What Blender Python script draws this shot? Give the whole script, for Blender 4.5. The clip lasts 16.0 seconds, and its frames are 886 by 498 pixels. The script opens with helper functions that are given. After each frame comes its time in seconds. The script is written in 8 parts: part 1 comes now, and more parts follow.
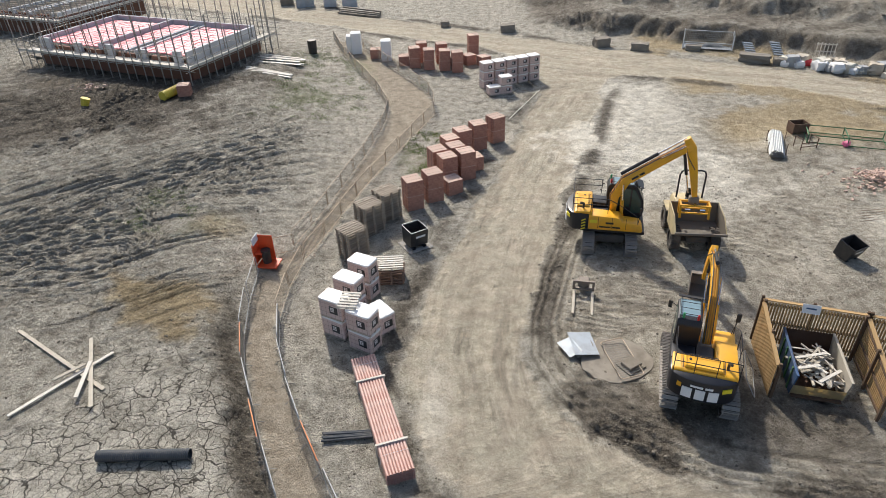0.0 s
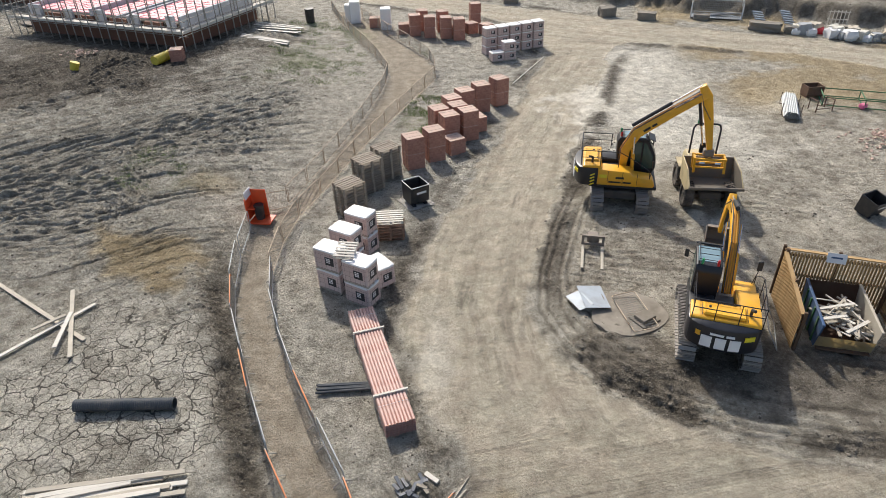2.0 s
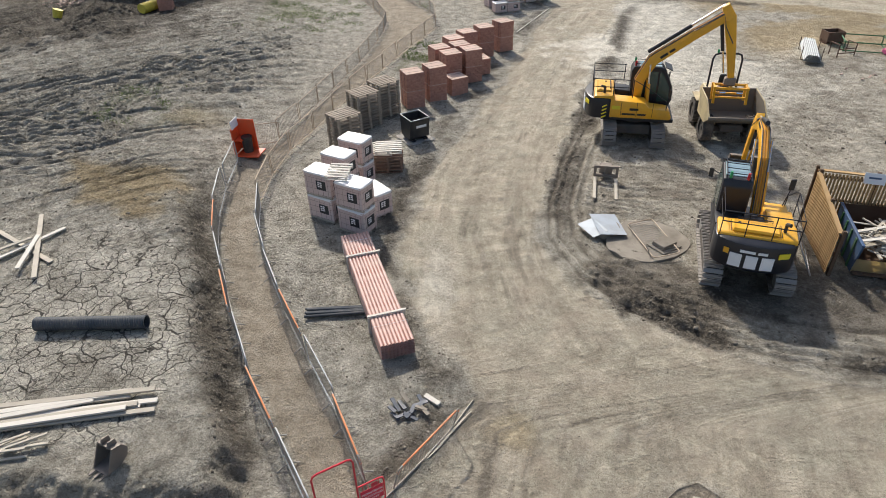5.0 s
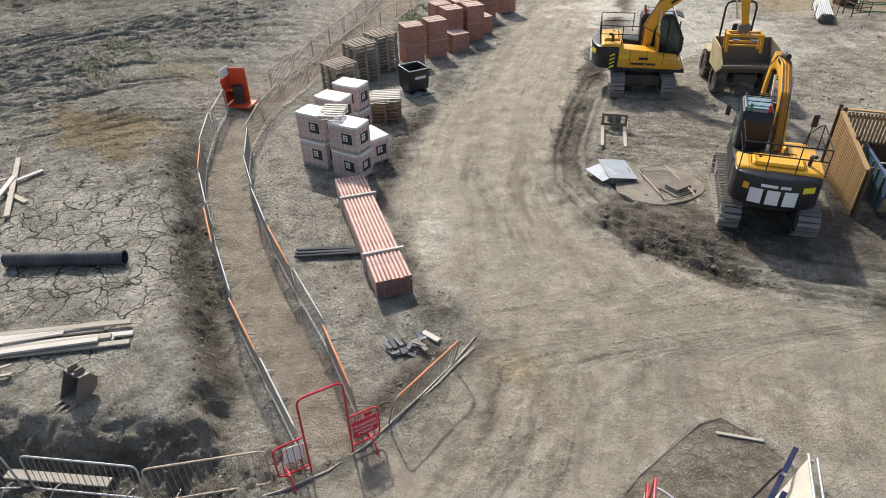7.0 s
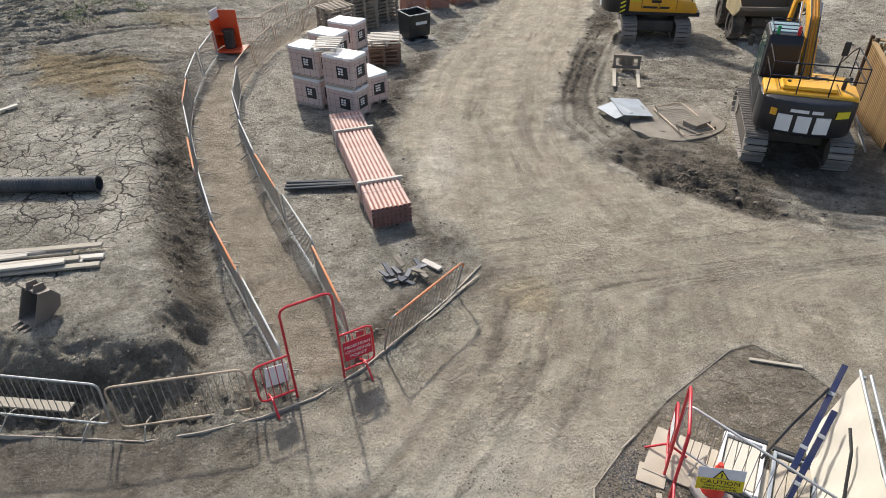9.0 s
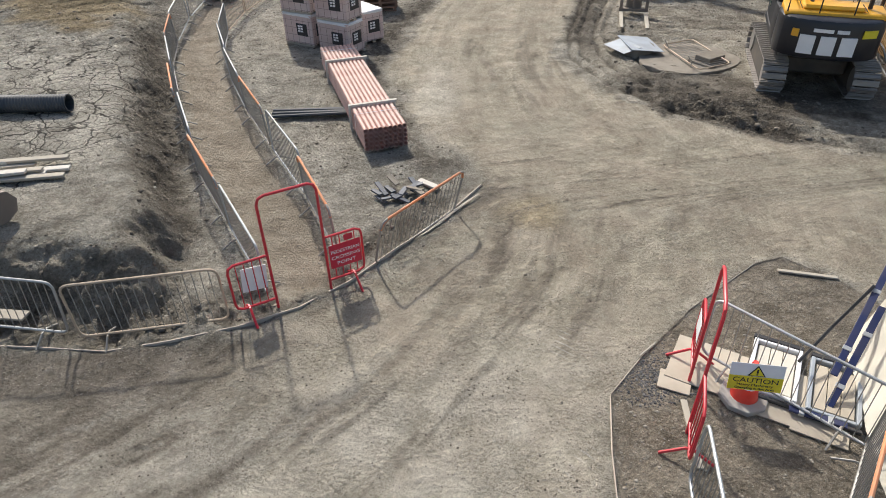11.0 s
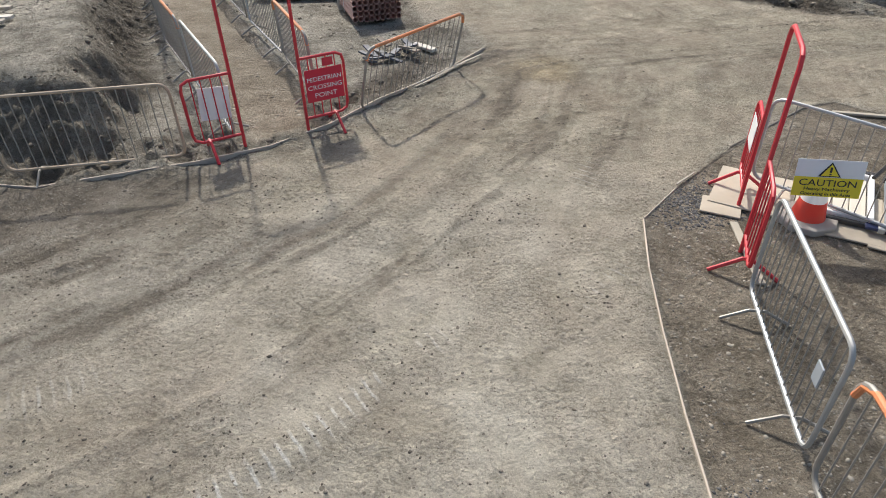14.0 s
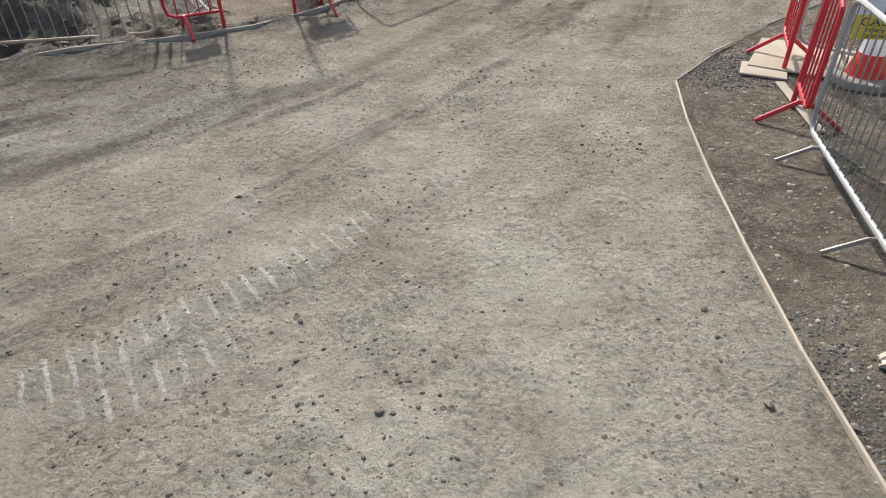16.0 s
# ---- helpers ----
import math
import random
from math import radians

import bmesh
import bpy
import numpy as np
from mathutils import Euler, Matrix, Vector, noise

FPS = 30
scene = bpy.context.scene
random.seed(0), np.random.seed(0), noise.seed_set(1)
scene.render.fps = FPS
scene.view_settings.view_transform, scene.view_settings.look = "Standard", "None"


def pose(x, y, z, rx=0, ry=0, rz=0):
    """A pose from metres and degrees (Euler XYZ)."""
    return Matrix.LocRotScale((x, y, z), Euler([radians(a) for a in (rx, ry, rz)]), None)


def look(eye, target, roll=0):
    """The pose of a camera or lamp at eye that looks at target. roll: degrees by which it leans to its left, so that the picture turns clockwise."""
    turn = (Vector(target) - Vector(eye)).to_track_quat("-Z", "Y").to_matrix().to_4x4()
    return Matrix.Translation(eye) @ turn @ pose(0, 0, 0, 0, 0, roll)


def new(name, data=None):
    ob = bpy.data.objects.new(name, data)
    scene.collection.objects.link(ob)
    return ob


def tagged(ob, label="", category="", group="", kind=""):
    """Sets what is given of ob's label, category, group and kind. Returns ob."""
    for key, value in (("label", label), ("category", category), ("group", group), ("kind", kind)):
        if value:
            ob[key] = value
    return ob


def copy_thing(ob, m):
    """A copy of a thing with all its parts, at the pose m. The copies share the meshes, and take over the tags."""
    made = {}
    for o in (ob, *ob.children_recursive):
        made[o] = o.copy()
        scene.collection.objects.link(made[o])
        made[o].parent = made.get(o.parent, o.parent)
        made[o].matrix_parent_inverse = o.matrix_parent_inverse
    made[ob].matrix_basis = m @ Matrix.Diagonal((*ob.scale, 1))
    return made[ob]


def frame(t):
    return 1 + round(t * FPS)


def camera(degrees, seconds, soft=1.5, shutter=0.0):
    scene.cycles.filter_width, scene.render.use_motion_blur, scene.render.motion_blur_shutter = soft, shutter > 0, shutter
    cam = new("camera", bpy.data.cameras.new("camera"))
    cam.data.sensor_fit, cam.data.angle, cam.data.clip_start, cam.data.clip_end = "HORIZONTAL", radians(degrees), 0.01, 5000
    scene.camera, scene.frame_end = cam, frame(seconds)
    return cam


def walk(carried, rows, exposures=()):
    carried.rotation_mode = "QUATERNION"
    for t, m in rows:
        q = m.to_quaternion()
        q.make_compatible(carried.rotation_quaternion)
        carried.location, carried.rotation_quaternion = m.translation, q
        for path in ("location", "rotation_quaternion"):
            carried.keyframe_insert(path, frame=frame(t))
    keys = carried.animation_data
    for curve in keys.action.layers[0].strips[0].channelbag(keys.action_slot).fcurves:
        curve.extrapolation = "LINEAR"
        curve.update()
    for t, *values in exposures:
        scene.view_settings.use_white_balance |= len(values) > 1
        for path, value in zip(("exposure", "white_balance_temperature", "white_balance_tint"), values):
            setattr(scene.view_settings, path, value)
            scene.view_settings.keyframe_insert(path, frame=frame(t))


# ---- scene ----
cam = camera(70.0, 16.0, soft=0.9)
PATH = [
    (0, (0.759, 0.217, 17.289), (0.728, 1.895, 16.2), -2.2),
    (0.5, (0.691, 0.326, 16.723), (0.659, 2.0, 15.63), -2.2),
    (1, (0.666, 0.379, 16.16), (0.634, 2.05, 15.062), -2.2),
    (1.5, (0.623, 0.413, 15.601), (0.592, 2.082, 14.499), -2.1),
    (2, (0.568, 0.452, 15.071), (0.539, 2.118, 13.965), -2.0),
    (2.5, (0.518, 0.494, 14.56), (0.489, 2.157, 13.449), -2.0),
    (3, (0.477, 0.536, 14.052), (0.449, 2.197, 12.937), -1.9),
    (3.5, (0.471, 0.595, 13.543), (0.443, 2.253, 12.424), -1.9),
    (4, (0.433, 0.658, 13.043), (0.407, 2.313, 11.92), -1.8),
    (6.5, (0.347, 0.729, 10.509), (0.322, 2.376, 9.374), -1.6),
    (7, (0.332, 0.757, 10.014), (0.307, 2.4, 8.875), -1.6),
    (7.5, (0.304, 0.79, 9.471), (0.279, 2.432, 8.329), -1.6),
    (8, (0.259, 0.83, 8.967), (0.234, 2.47, 7.821), -1.5),
    (8.5, (0.274, 0.876, 8.5), (0.246, 2.51, 7.348), -1.5),
    (9, (0.265, 0.928, 8.037), (0.237, 2.558, 6.879), -1.5),
    (11.5, (0.222, 0.887, 5.745), (0.201, 2.51, 4.576), -1.2),
    (12, (0.2, 0.899, 5.317), (0.181, 2.52, 4.145), -1.1),
    (12.5, (0.207, 0.909, 4.893), (0.19, 2.529, 3.721), -1.0),
    (13, (0.243, 0.919, 4.472), (0.226, 2.539, 3.299), -1.0),
    (13.5, (0.27, 0.879, 4.049), (0.247, 2.497, 2.873), -1.2),
    (14, (0.235, 0.84, 3.648), (0.212, 2.454, 2.467), -1.3),
    (14.5, (0.188, 0.819, 3.264), (0.166, 2.433, 2.083), -1.2),
    (15, (0.161, 0.819, 2.873), (0.139, 2.431, 1.69), -1.2),
    (15.5, (0.17, 0.829, 2.477), (0.146, 2.442, 1.293), -1.3),
    (16, (0.178, 0.815, 2.199), (0.157, 2.425, 1.012), -1.2),
]
walk(cam, [(t, look(eye, target, roll)) for t, eye, target, roll in PATH])

# ---- light ----
SUN_TO = Vector((-0.30, 0.95, 0.90)).normalized()      # towards the sun
world = bpy.data.worlds.new("world")
scene.world = world
world.use_nodes = True
wn = world.node_tree
sky = wn.nodes.new("ShaderNodeTexSky")
sky.sky_type, sky.sun_disc = "NISHITA", False
sky.sun_elevation = math.asin(SUN_TO.z)
sky.sun_rotation = math.atan2(SUN_TO.x, SUN_TO.y)
sky.dust_density, sky.air_density, sky.ozone_density = 3.0, 1.0, 0.6
wn.nodes["Background"].inputs["Strength"].default_value = 0.138
wn.links.new(sky.outputs[0], wn.nodes["Background"].inputs["Color"])
sun = new("sun", bpy.data.lights.new("sun", "SUN"))
sun.data.energy, sun.data.angle, sun.data.color = 3.8, radians(2.4), (1.0, 0.96, 0.88)
sun.matrix_world = look(SUN_TO * 60, (0, 0, 0))
scene.view_settings.exposure = 0.19


# ---- materials ----
def nt(name):
    m = bpy.data.materials.new(name)
    m.use_nodes = True
    return m, m.node_tree, m.node_tree.nodes["Principled BSDF"]


def node(t, kind, **ins):
    n = t.nodes.new(kind)
    for k, v in ins.items():
        n.inputs[k].default_value = v
    return n


def ramp(t, fac, stops):
    n = t.nodes.new("ShaderNodeValToRGB")
    while len(n.color_ramp.elements) < len(stops):
        n.color_ramp.elements.new(0.5)
    for e, (p, c) in zip(n.color_ramp.elements, stops):
        e.position, e.color = p, (*c, 1) if len(c) == 3 else c
    t.links.new(fac, n.inputs["Fac"])
    return n.outputs["Color"]


def noise_tex(t, scale, detail=4.0, rough=0.6, vec=None, stretch=None):
    n = node(t, "ShaderNodeTexNoise", Scale=scale, Detail=detail, Roughness=rough)
    if vec is not None:
        if stretch:
            mp = t.nodes.new("ShaderNodeMapping")
            mp.inputs["Scale"].default_value = stretch
            t.links.new(vec, mp.inputs["Vector"])
            vec = mp.outputs[0]
        t.links.new(vec, n.inputs["Vector"])
    return n.outputs["Fac"]


def mix(t, fac, a, b, kind="MIX"):
    n = t.nodes.new("ShaderNodeMix")
    n.data_type, n.blend_type = "RGBA", kind
    for sock, v in ((n.inputs[0], fac), (n.inputs[6], a), (n.inputs[7], b)):
        if hasattr(v, "links"):
            t.links.new(v, sock)
        elif isinstance(v, (int, float)):
            sock.default_value = v
        else:
            sock.default_value = (*v, 1)
    return n.outputs[2]


def calc(t, op, a, b=0.5, clamp=False):
    n = t.nodes.new("ShaderNodeMath")
    n.operation, n.use_clamp = op, clamp
    for sock, v in zip(n.inputs, (a, b)):
        if hasattr(v, "links"):
            t.links.new(v, sock)
        else:
            sock.default_value = v
    return n.outputs[0]


def bump(t, bsdf, height, strength=0.4, dist=0.01):
    n = node(t, "ShaderNodeBump", Strength=strength, Distance=dist)
    t.links.new(height, n.inputs["Height"])
    t.links.new(n.outputs[0], bsdf.inputs["Normal"])


def plain(name, col, rough=0.6, metal=0.0, dirt=0.35, dirt_col=(0.16, 0.13, 0.10), scale=6.0, grain=0.0, vary=0.12, stretch=None, bump_s=0.25):
    """Paint, plastic, metal or wood with grain at one scale and dust at another."""
    m, t, b = nt(name)
    co = t.nodes.new("ShaderNodeTexCoord").outputs["Object"]
    rnd = t.nodes.new("ShaderNodeObjectInfo").outputs["Random"]
    fine = noise_tex(t, scale * 7, 4, 0.65, co, stretch)
    broad = noise_tex(t, scale * 0.5, 4, 0.6, co)
    base = mix(t, calc(t, "MULTIPLY", fine, grain + 0.25), col, [c * (1 - grain * 0.9 - 0.15) for c in col])
    lo, hi = [c * (1 - vary) for c in col], [min(1, c * (1 + vary)) for c in col]
    base = mix(t, 0.5, base, mix(t, rnd, lo, hi))
    mask = ramp(t, broad, [(0.42, (0, 0, 0)), (0.72, (dirt, dirt, dirt))])
    out = mix(t, mask, base, dirt_col)
    t.links.new(out, b.inputs["Base Color"])
    rr = calc(t, "ADD", rough, calc(t, "MULTIPLY", mask, 0.35))
    t.links.new(rr, b.inputs["Roughness"])
    b.inputs["Metallic"].default_value = metal
    if bump_s:
        bump(t, b, fine, bump_s, 0.004)
    return m


YELLOW = plain("digger_yellow", (0.80, 0.40, 0.022), 0.36, dirt=0.30, dirt_col=(0.34, 0.22, 0.09), scale=3)
BLACKP = plain("black_paint", (0.010, 0.012, 0.018), 0.45, dirt=0.03, scale=3)
HOSEY = plain("dirty_yellow_pipe", (0.62, 0.27, 0.03), 0.5, dirt=0.6, dirt_col=(0.26, 0.16, 0.07), scale=5)
CWMAT = plain("counterweight_paint", (0.007, 0.010, 0.018), 0.32, dirt=0.06, scale=2)
TRACK = plain("track_steel", (0.30, 0.28, 0.26), 0.5, 0.5, dirt=0.6, dirt_col=(0.36, 0.32, 0.27), scale=5)
MUDDY = plain("muddy_undercarriage", (0.07, 0.062, 0.055), 0.8, dirt=0.7, scale=3)
CHROME = plain("ram_chrome", (0.75, 0.76, 0.78), 0.2, 1.0, dirt=0.1, scale=5)
GALV = plain("galvanised_steel", (0.46, 0.48, 0.49), 0.52, 0.6, dirt=0.4, dirt_col=(0.30, 0.26, 0.21), scale=5)
GALVD = plain("dusty_galvanised_steel", (0.36, 0.35, 0.325), 0.55, 0.5, dirt=0.6, dirt_col=(0.32, 0.285, 0.24), scale=5)
ORANGE = plain("worn_orange_paint", (0.72, 0.24, 0.09), 0.55, dirt=0.6, dirt_col=(0.36, 0.27, 0.19), scale=5)
TAN = plain("rusty_tan_steel", (0.50, 0.40, 0.30), 0.6, 0.2, dirt=0.6, dirt_col=(0.40, 0.31, 0.22), scale=6)
RED = plain("red_paint", (0.60, 0.028, 0.045), 0.4, dirt=0.25, dirt_col=(0.3, 0.1, 0.08), scale=5)
SIGNRED = plain("red_sign_face", (0.60, 0.02, 0.05), 0.5, dirt=0.2, scale=4)
WHITE = plain("white_sheet", (0.78, 0.77, 0.75), 0.6, dirt=0.22, dirt_col=(0.5, 0.46, 0.4), scale=3)
WRAP = plain("white_wrap", (0.80, 0.79, 0.78), 0.35, dirt=0.15, dirt_col=(0.55, 0.5, 0.46), scale=3)
CLEARWRAP = plain("wrapped_block", (0.60, 0.455, 0.415), 0.3, dirt=0.45, dirt_col=(0.72, 0.655, 0.63), scale=3)
JOINT = plain("shaded_joint", (0.34, 0.25, 0.225), 0.7, dirt=0.3, scale=4)
PRINT = plain("black_print", (0.02, 0.02, 0.025), 0.45, dirt=0.1, scale=3)
ORANGECAB = plain("orange_red_plastic", (0.75, 0.085, 0.02), 0.45, dirt=0.3, dirt_col=(0.4, 0.15, 0.08), scale=4)
BLACKPL = plain("black_plastic", (0.022, 0.023, 0.025), 0.45, dirt=0.25, scale=5)
PIPEBLK = plain("black_ribbed_pipe", (0.042, 0.05, 0.06), 0.5, dirt=0.4, dirt_col=(0.2, 0.18, 0.16), scale=3)
TERRA = plain("terracotta_pipe", (0.50, 0.285, 0.235), 0.45, dirt=0.75, dirt_col=(0.68, 0.52, 0.46), scale=2.5, vary=0.2)
BRICK = plain("red_brick", (0.42, 0.115, 0.065), 0.85, dirt=0.3, dirt_col=(0.5, 0.25, 0.17), scale=6, vary=0.25, grain=0.2)
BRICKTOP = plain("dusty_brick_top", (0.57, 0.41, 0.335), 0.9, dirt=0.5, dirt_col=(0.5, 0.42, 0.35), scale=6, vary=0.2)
WOOD = plain("weathered_timber", (0.47, 0.42, 0.34), 0.8, dirt=0.5, dirt_col=(0.34, 0.30, 0.25), scale=4, grain=0.3, vary=0.25, stretch=(1, 6, 6))
PALE = plain("pale_timber", (0.62, 0.58, 0.51), 0.8, dirt=0.3, dirt_col=(0.45, 0.4, 0.33), scale=4, grain=0.2, vary=0.15, stretch=(1, 6, 6))
BATTEN = plain("sun_bleached_batten", (0.52, 0.44, 0.36), 0.8, dirt=0.5, dirt_col=(0.36, 0.31, 0.25), scale=4, grain=0.2, vary=0.15, stretch=(1, 6, 6))
PALBROWN = plain("brown_pallet_wood", (0.24, 0.145, 0.10), 0.85, dirt=0.4, dirt_col=(0.3, 0.24, 0.19), scale=4, grain=0.3, vary=0.3)
PALLET = plain("grey_pallet_wood", (0.36, 0.30, 0.235), 0.85, dirt=0.4, dirt_col=(0.3, 0.26, 0.21), scale=4, grain=0.3, vary=0.3)
FENCE = plain("stained_fence_board", (0.42, 0.27, 0.12), 0.8, dirt=0.3, dirt_col=(0.24, 0.16, 0.09), scale=3, grain=0.3, vary=0.25)
BARK = plain("dark_fence_rail", (0.10, 0.06, 0.035), 0.85, dirt=0.3, scale=4)
RUBBER = plain("muddy_tyre", (0.055, 0.05, 0.045), 0.85, dirt=0.75, dirt_col=(0.25, 0.21, 0.17), scale=4)
SKIPIN = plain("dumper_skip_steel", (0.17, 0.15, 0.125), 0.65, 0.3, dirt=0.7, dirt_col=(0.24, 0.2, 0.155), scale=3)
DUMPY = plain("dumper_cream_yellow", (0.52, 0.42, 0.23), 0.5, dirt=0.85, dirt_col=(0.33, 0.27, 0.19), scale=3)
CONC = plain("muddy_concrete", (0.27, 0.238, 0.194), 0.9, dirt=0.85, dirt_col=(0.155, 0.132, 0.105), scale=3, grain=0.2)
BLOCKG = plain("grey_blockwork", (0.50, 0.51, 0.53), 0.85, dirt=0.3, scale=2)
PINK = plain("pink_insulation_film", (0.80, 0.27, 0.30), 0.5, dirt=0.25, dirt_col=(0.85, 0.55, 0.55), scale=3, vary=0.15)
RUST = plain("rusty_steel", (0.13, 0.075, 0.05), 0.75, 0.3, dirt=0.5, dirt_col=(0.2, 0.15, 0.11), scale=5)
BUCKET = plain("worn_bucket_steel", (0.20, 0.172, 0.148), 0.6, 0.3, dirt=0.6, dirt_col=(0.30, 0.255, 0.21), scale=5)
NAVY = plain("navy_plastic", (0.012, 0.022, 0.085), 0.4, dirt=0.25, scale=4)
PLY = plain("muddy_plywood", (0.53, 0.465, 0.37), 0.8, dirt=0.6, dirt_col=(0.27, 0.23, 0.18), scale=2, grain=0.2)
CREAM = plain("cream_sheet", (0.62, 0.58, 0.49), 0.6, dirt=0.3, dirt_col=(0.5, 0.45, 0.37), scale=3)
SIGNY = plain("yellow_sign_face", (0.80, 0.66, 0.03), 0.45, dirt=0.12, scale=4)
SIGNW = plain("white_sign_face", (0.80, 0.81, 0.82), 0.4, dirt=0.12, scale=4)
CONERED = plain("cone_orange_red", (0.75, 0.05, 0.03), 0.5, dirt=0.25, dirt_col=(0.4, 0.2, 0.15), scale=6)
BASEGREY = plain("cone_base_rubber", (0.36, 0.34, 0.31), 0.8, dirt=0.6, dirt_col=(0.3, 0.26, 0.22), scale=6)
PLATE = plain("zinc_sheet", (0.36, 0.40, 0.44), 0.5, 0.2, dirt=0.35, scale=3)
GREENB = plain("green_steel", (0.05, 0.16, 0.07), 0.6, 0.2, dirt=0.4, scale=4)
PINKPL = plain("pink_plastic", (0.75, 0.15, 0.30), 0.5, scale=4)
YELPIPE = plain("yellow_plastic", (0.65, 0.52, 0.06), 0.5, dirt=0.3, scale=4)
BLUEST = plain("blue_steel", (0.05, 0.10, 0.20), 0.5, 0.2, dirt=0.4, scale=4)
GREYPL = plain("grey_plastic", (0.36, 0.37, 0.38), 0.55, scale=4)
STONE = plain("grey_stone", (0.22, 0.195, 0.16), 0.9, dirt=0.5, dirt_col=(0.2, 0.17, 0.14), scale=8, vary=0.35)
SOIL = plain("dark_soil", (0.115, 0.092, 0.072), 0.95, dirt=0.5, dirt_col=(0.17, 0.14, 0.11), scale=6, vary=0.3, bump_s=0.6)
SLATE = plain("blue_grey_slate", (0.085, 0.095, 0.115), 0.55, dirt=0.3, scale=6, vary=0.3)
GREENL = plain("green_lens", (0.01, 0.25, 0.10), 0.3, dirt=0.1)
REDL = plain("red_lens", (0.45, 0.01, 0.02), 0.3, dirt=0.1)
GRASS = plain("grass_blade", (0.17, 0.25, 0.05), 0.7, dirt=0.3, dirt_col=(0.22, 0.2, 0.08), vary=0.3)


def glass(name, col, rough=0.08):
    m, t, b = nt(name)
    b.inputs["Base Color"].default_value = (*col, 1)
    b.inputs["Roughness"].default_value = rough
    b.inputs["Metallic"].default_value = 0.0
    b.inputs["Specular IOR Level"].default_value = 0.8
    return m


GLASS = glass("tinted_cab_glass", (0.045, 0.085, 0.075))
GLASSR = glass("dusty_roof_glass", (0.20, 0.30, 0.34), 0.2)


# ---- mesh helpers ----
def part(name, bm, mat, parent, label="", smooth=False):
    """Links a bmesh as one mesh object under a thing or a part."""
    me = bpy.data.meshes.new(name)
    bmesh.ops.recalc_face_normals(bm, faces=bm.faces)
    if smooth:
        for fc in bm.faces:
            fc.smooth = True
    bm.to_mesh(me)
    bm.free()
    me.materials.append(mat)
    if smooth:
        me.set_sharp_from_angle(angle=radians(38))
    ob = new(name, me)
    if parent is not None:
        ob.parent = parent
    if label:
        ob["label"] = label
    return ob


def piece(name, mesh, parent, m):
    """An alike piece that shares its mesh with others."""
    ob = new(name, mesh)
    ob.parent = parent
    ob.matrix_basis = m
    return ob


def thing(name, m, label, category, group="", kind=""):
    e = new(name)
    e.empty_display_size = 0.2
    e.matrix_basis = m
    return tagged(e, label, category, group, kind)


def box(bm, c, s, rot=None, bev=0.0):
    m = Matrix.LocRotScale(c, Euler([radians(a) for a in rot]) if rot else None, s)
    vs = bmesh.ops.create_cube(bm, size=1, matrix=m)["verts"]
    if bev:
        es = list({e for v in vs for e in v.link_edges})
        bmesh.ops.bevel(bm, geom=es, offset=bev, segments=1, affect="EDGES", profile=0.5)
    return bm


def boxm(c, s, rot=None, bev=0.0):
    return box(bmesh.new(), c, s, rot, bev)


def rod(bm, a, b, r, seg=8, r2=None, caps=True):
    a, b = Vector(a), Vector(b)
    d = b - a
    m = Matrix.Translation((a + b) / 2) @ d.to_track_quat("Z", "Y").to_matrix().to_4x4()
    bmesh.ops.create_cone(bm, cap_ends=caps, segments=seg, radius1=r, radius2=r if r2 is None else r2, depth=d.length, matrix=m)
    return bm


def sweep(bm, pts, r, seg=8, closed=False):
    """A round tube along points."""
    pts = [Vector(p) for p in pts]
    n = len(pts)
    rings = []
    for i, p in enumerate(pts):
        a = pts[(i - 1) % n] if closed or i else p
        b = pts[(i + 1) % n] if closed or i < n - 1 else p
        q = (b - a).normalized().to_track_quat("Z", "Y")
        rings.append([bm.verts.new(p + q @ Vector((r * math.cos(k * math.tau / seg), r * math.sin(k * math.tau / seg), 0))) for k in range(seg)])
    for i in range(n if closed else n - 1):
        ra, rb = rings[i], rings[(i + 1) % n]
        off = min(range(seg), key=lambda o: sum((ra[k].co - rb[(k + o) % seg].co).length for k in range(seg)))
        for k in range(seg):
            bm.faces.new((ra[k], ra[(k + 1) % seg], rb[(k + 1 + off) % seg], rb[(k + off) % seg]))
    if not closed:
        bm.faces.new(rings[0][::-1])
        bm.faces.new(rings[-1])
    return bm


def rounded(pts, r, n=4):
    """Points of a closed outline with its corners rounded."""
    out = []
    pts = [Vector(p) for p in pts]
    for i, p in enumerate(pts):
        a, b = (pts[i - 1] - p).normalized() * r, (pts[(i + 1) % len(pts)] - p).normalized() * r
        for k in range(n + 1):
            u = k / n
            out.append(p + a * (1 - u) ** 2 + b * u ** 2)
    return out


def prism(bm, outline, axis, lo, hi, bev=0.0):
    """An outline in two axes, drawn out along the third (0 x, 1 y, 2 z)."""
    def at(u, v, w):
        return Vector({0: (w, u, v), 1: (u, w, v), 2: (u, v, w)}[axis])
    a = [bm.verts.new(at(u, v, lo)) for u, v in outline]
    b = [bm.verts.new(at(u, v, hi)) for u, v in outline]
    n = len(a)
    fs = [bm.faces.new(a[::-1]), bm.faces.new(b)]
    fs += [bm.faces.new((a[i], a[(i + 1) % n], b[(i + 1) % n], b[i])) for i in range(n)]
    bmesh.ops.recalc_face_normals(bm, faces=fs)
    if bev:
        es = list({e for f in fs for e in f.edges})
        bmesh.ops.bevel(bm, geom=es, offset=bev, segments=2, affect="EDGES", profile=0.5)
    return bm


def jitter(bm, amount, seed=1):
    rng = random.Random(seed)
    for v in bm.verts:
        v.co += Vector([rng.uniform(-amount, amount) for _ in range(3)])
    return bm


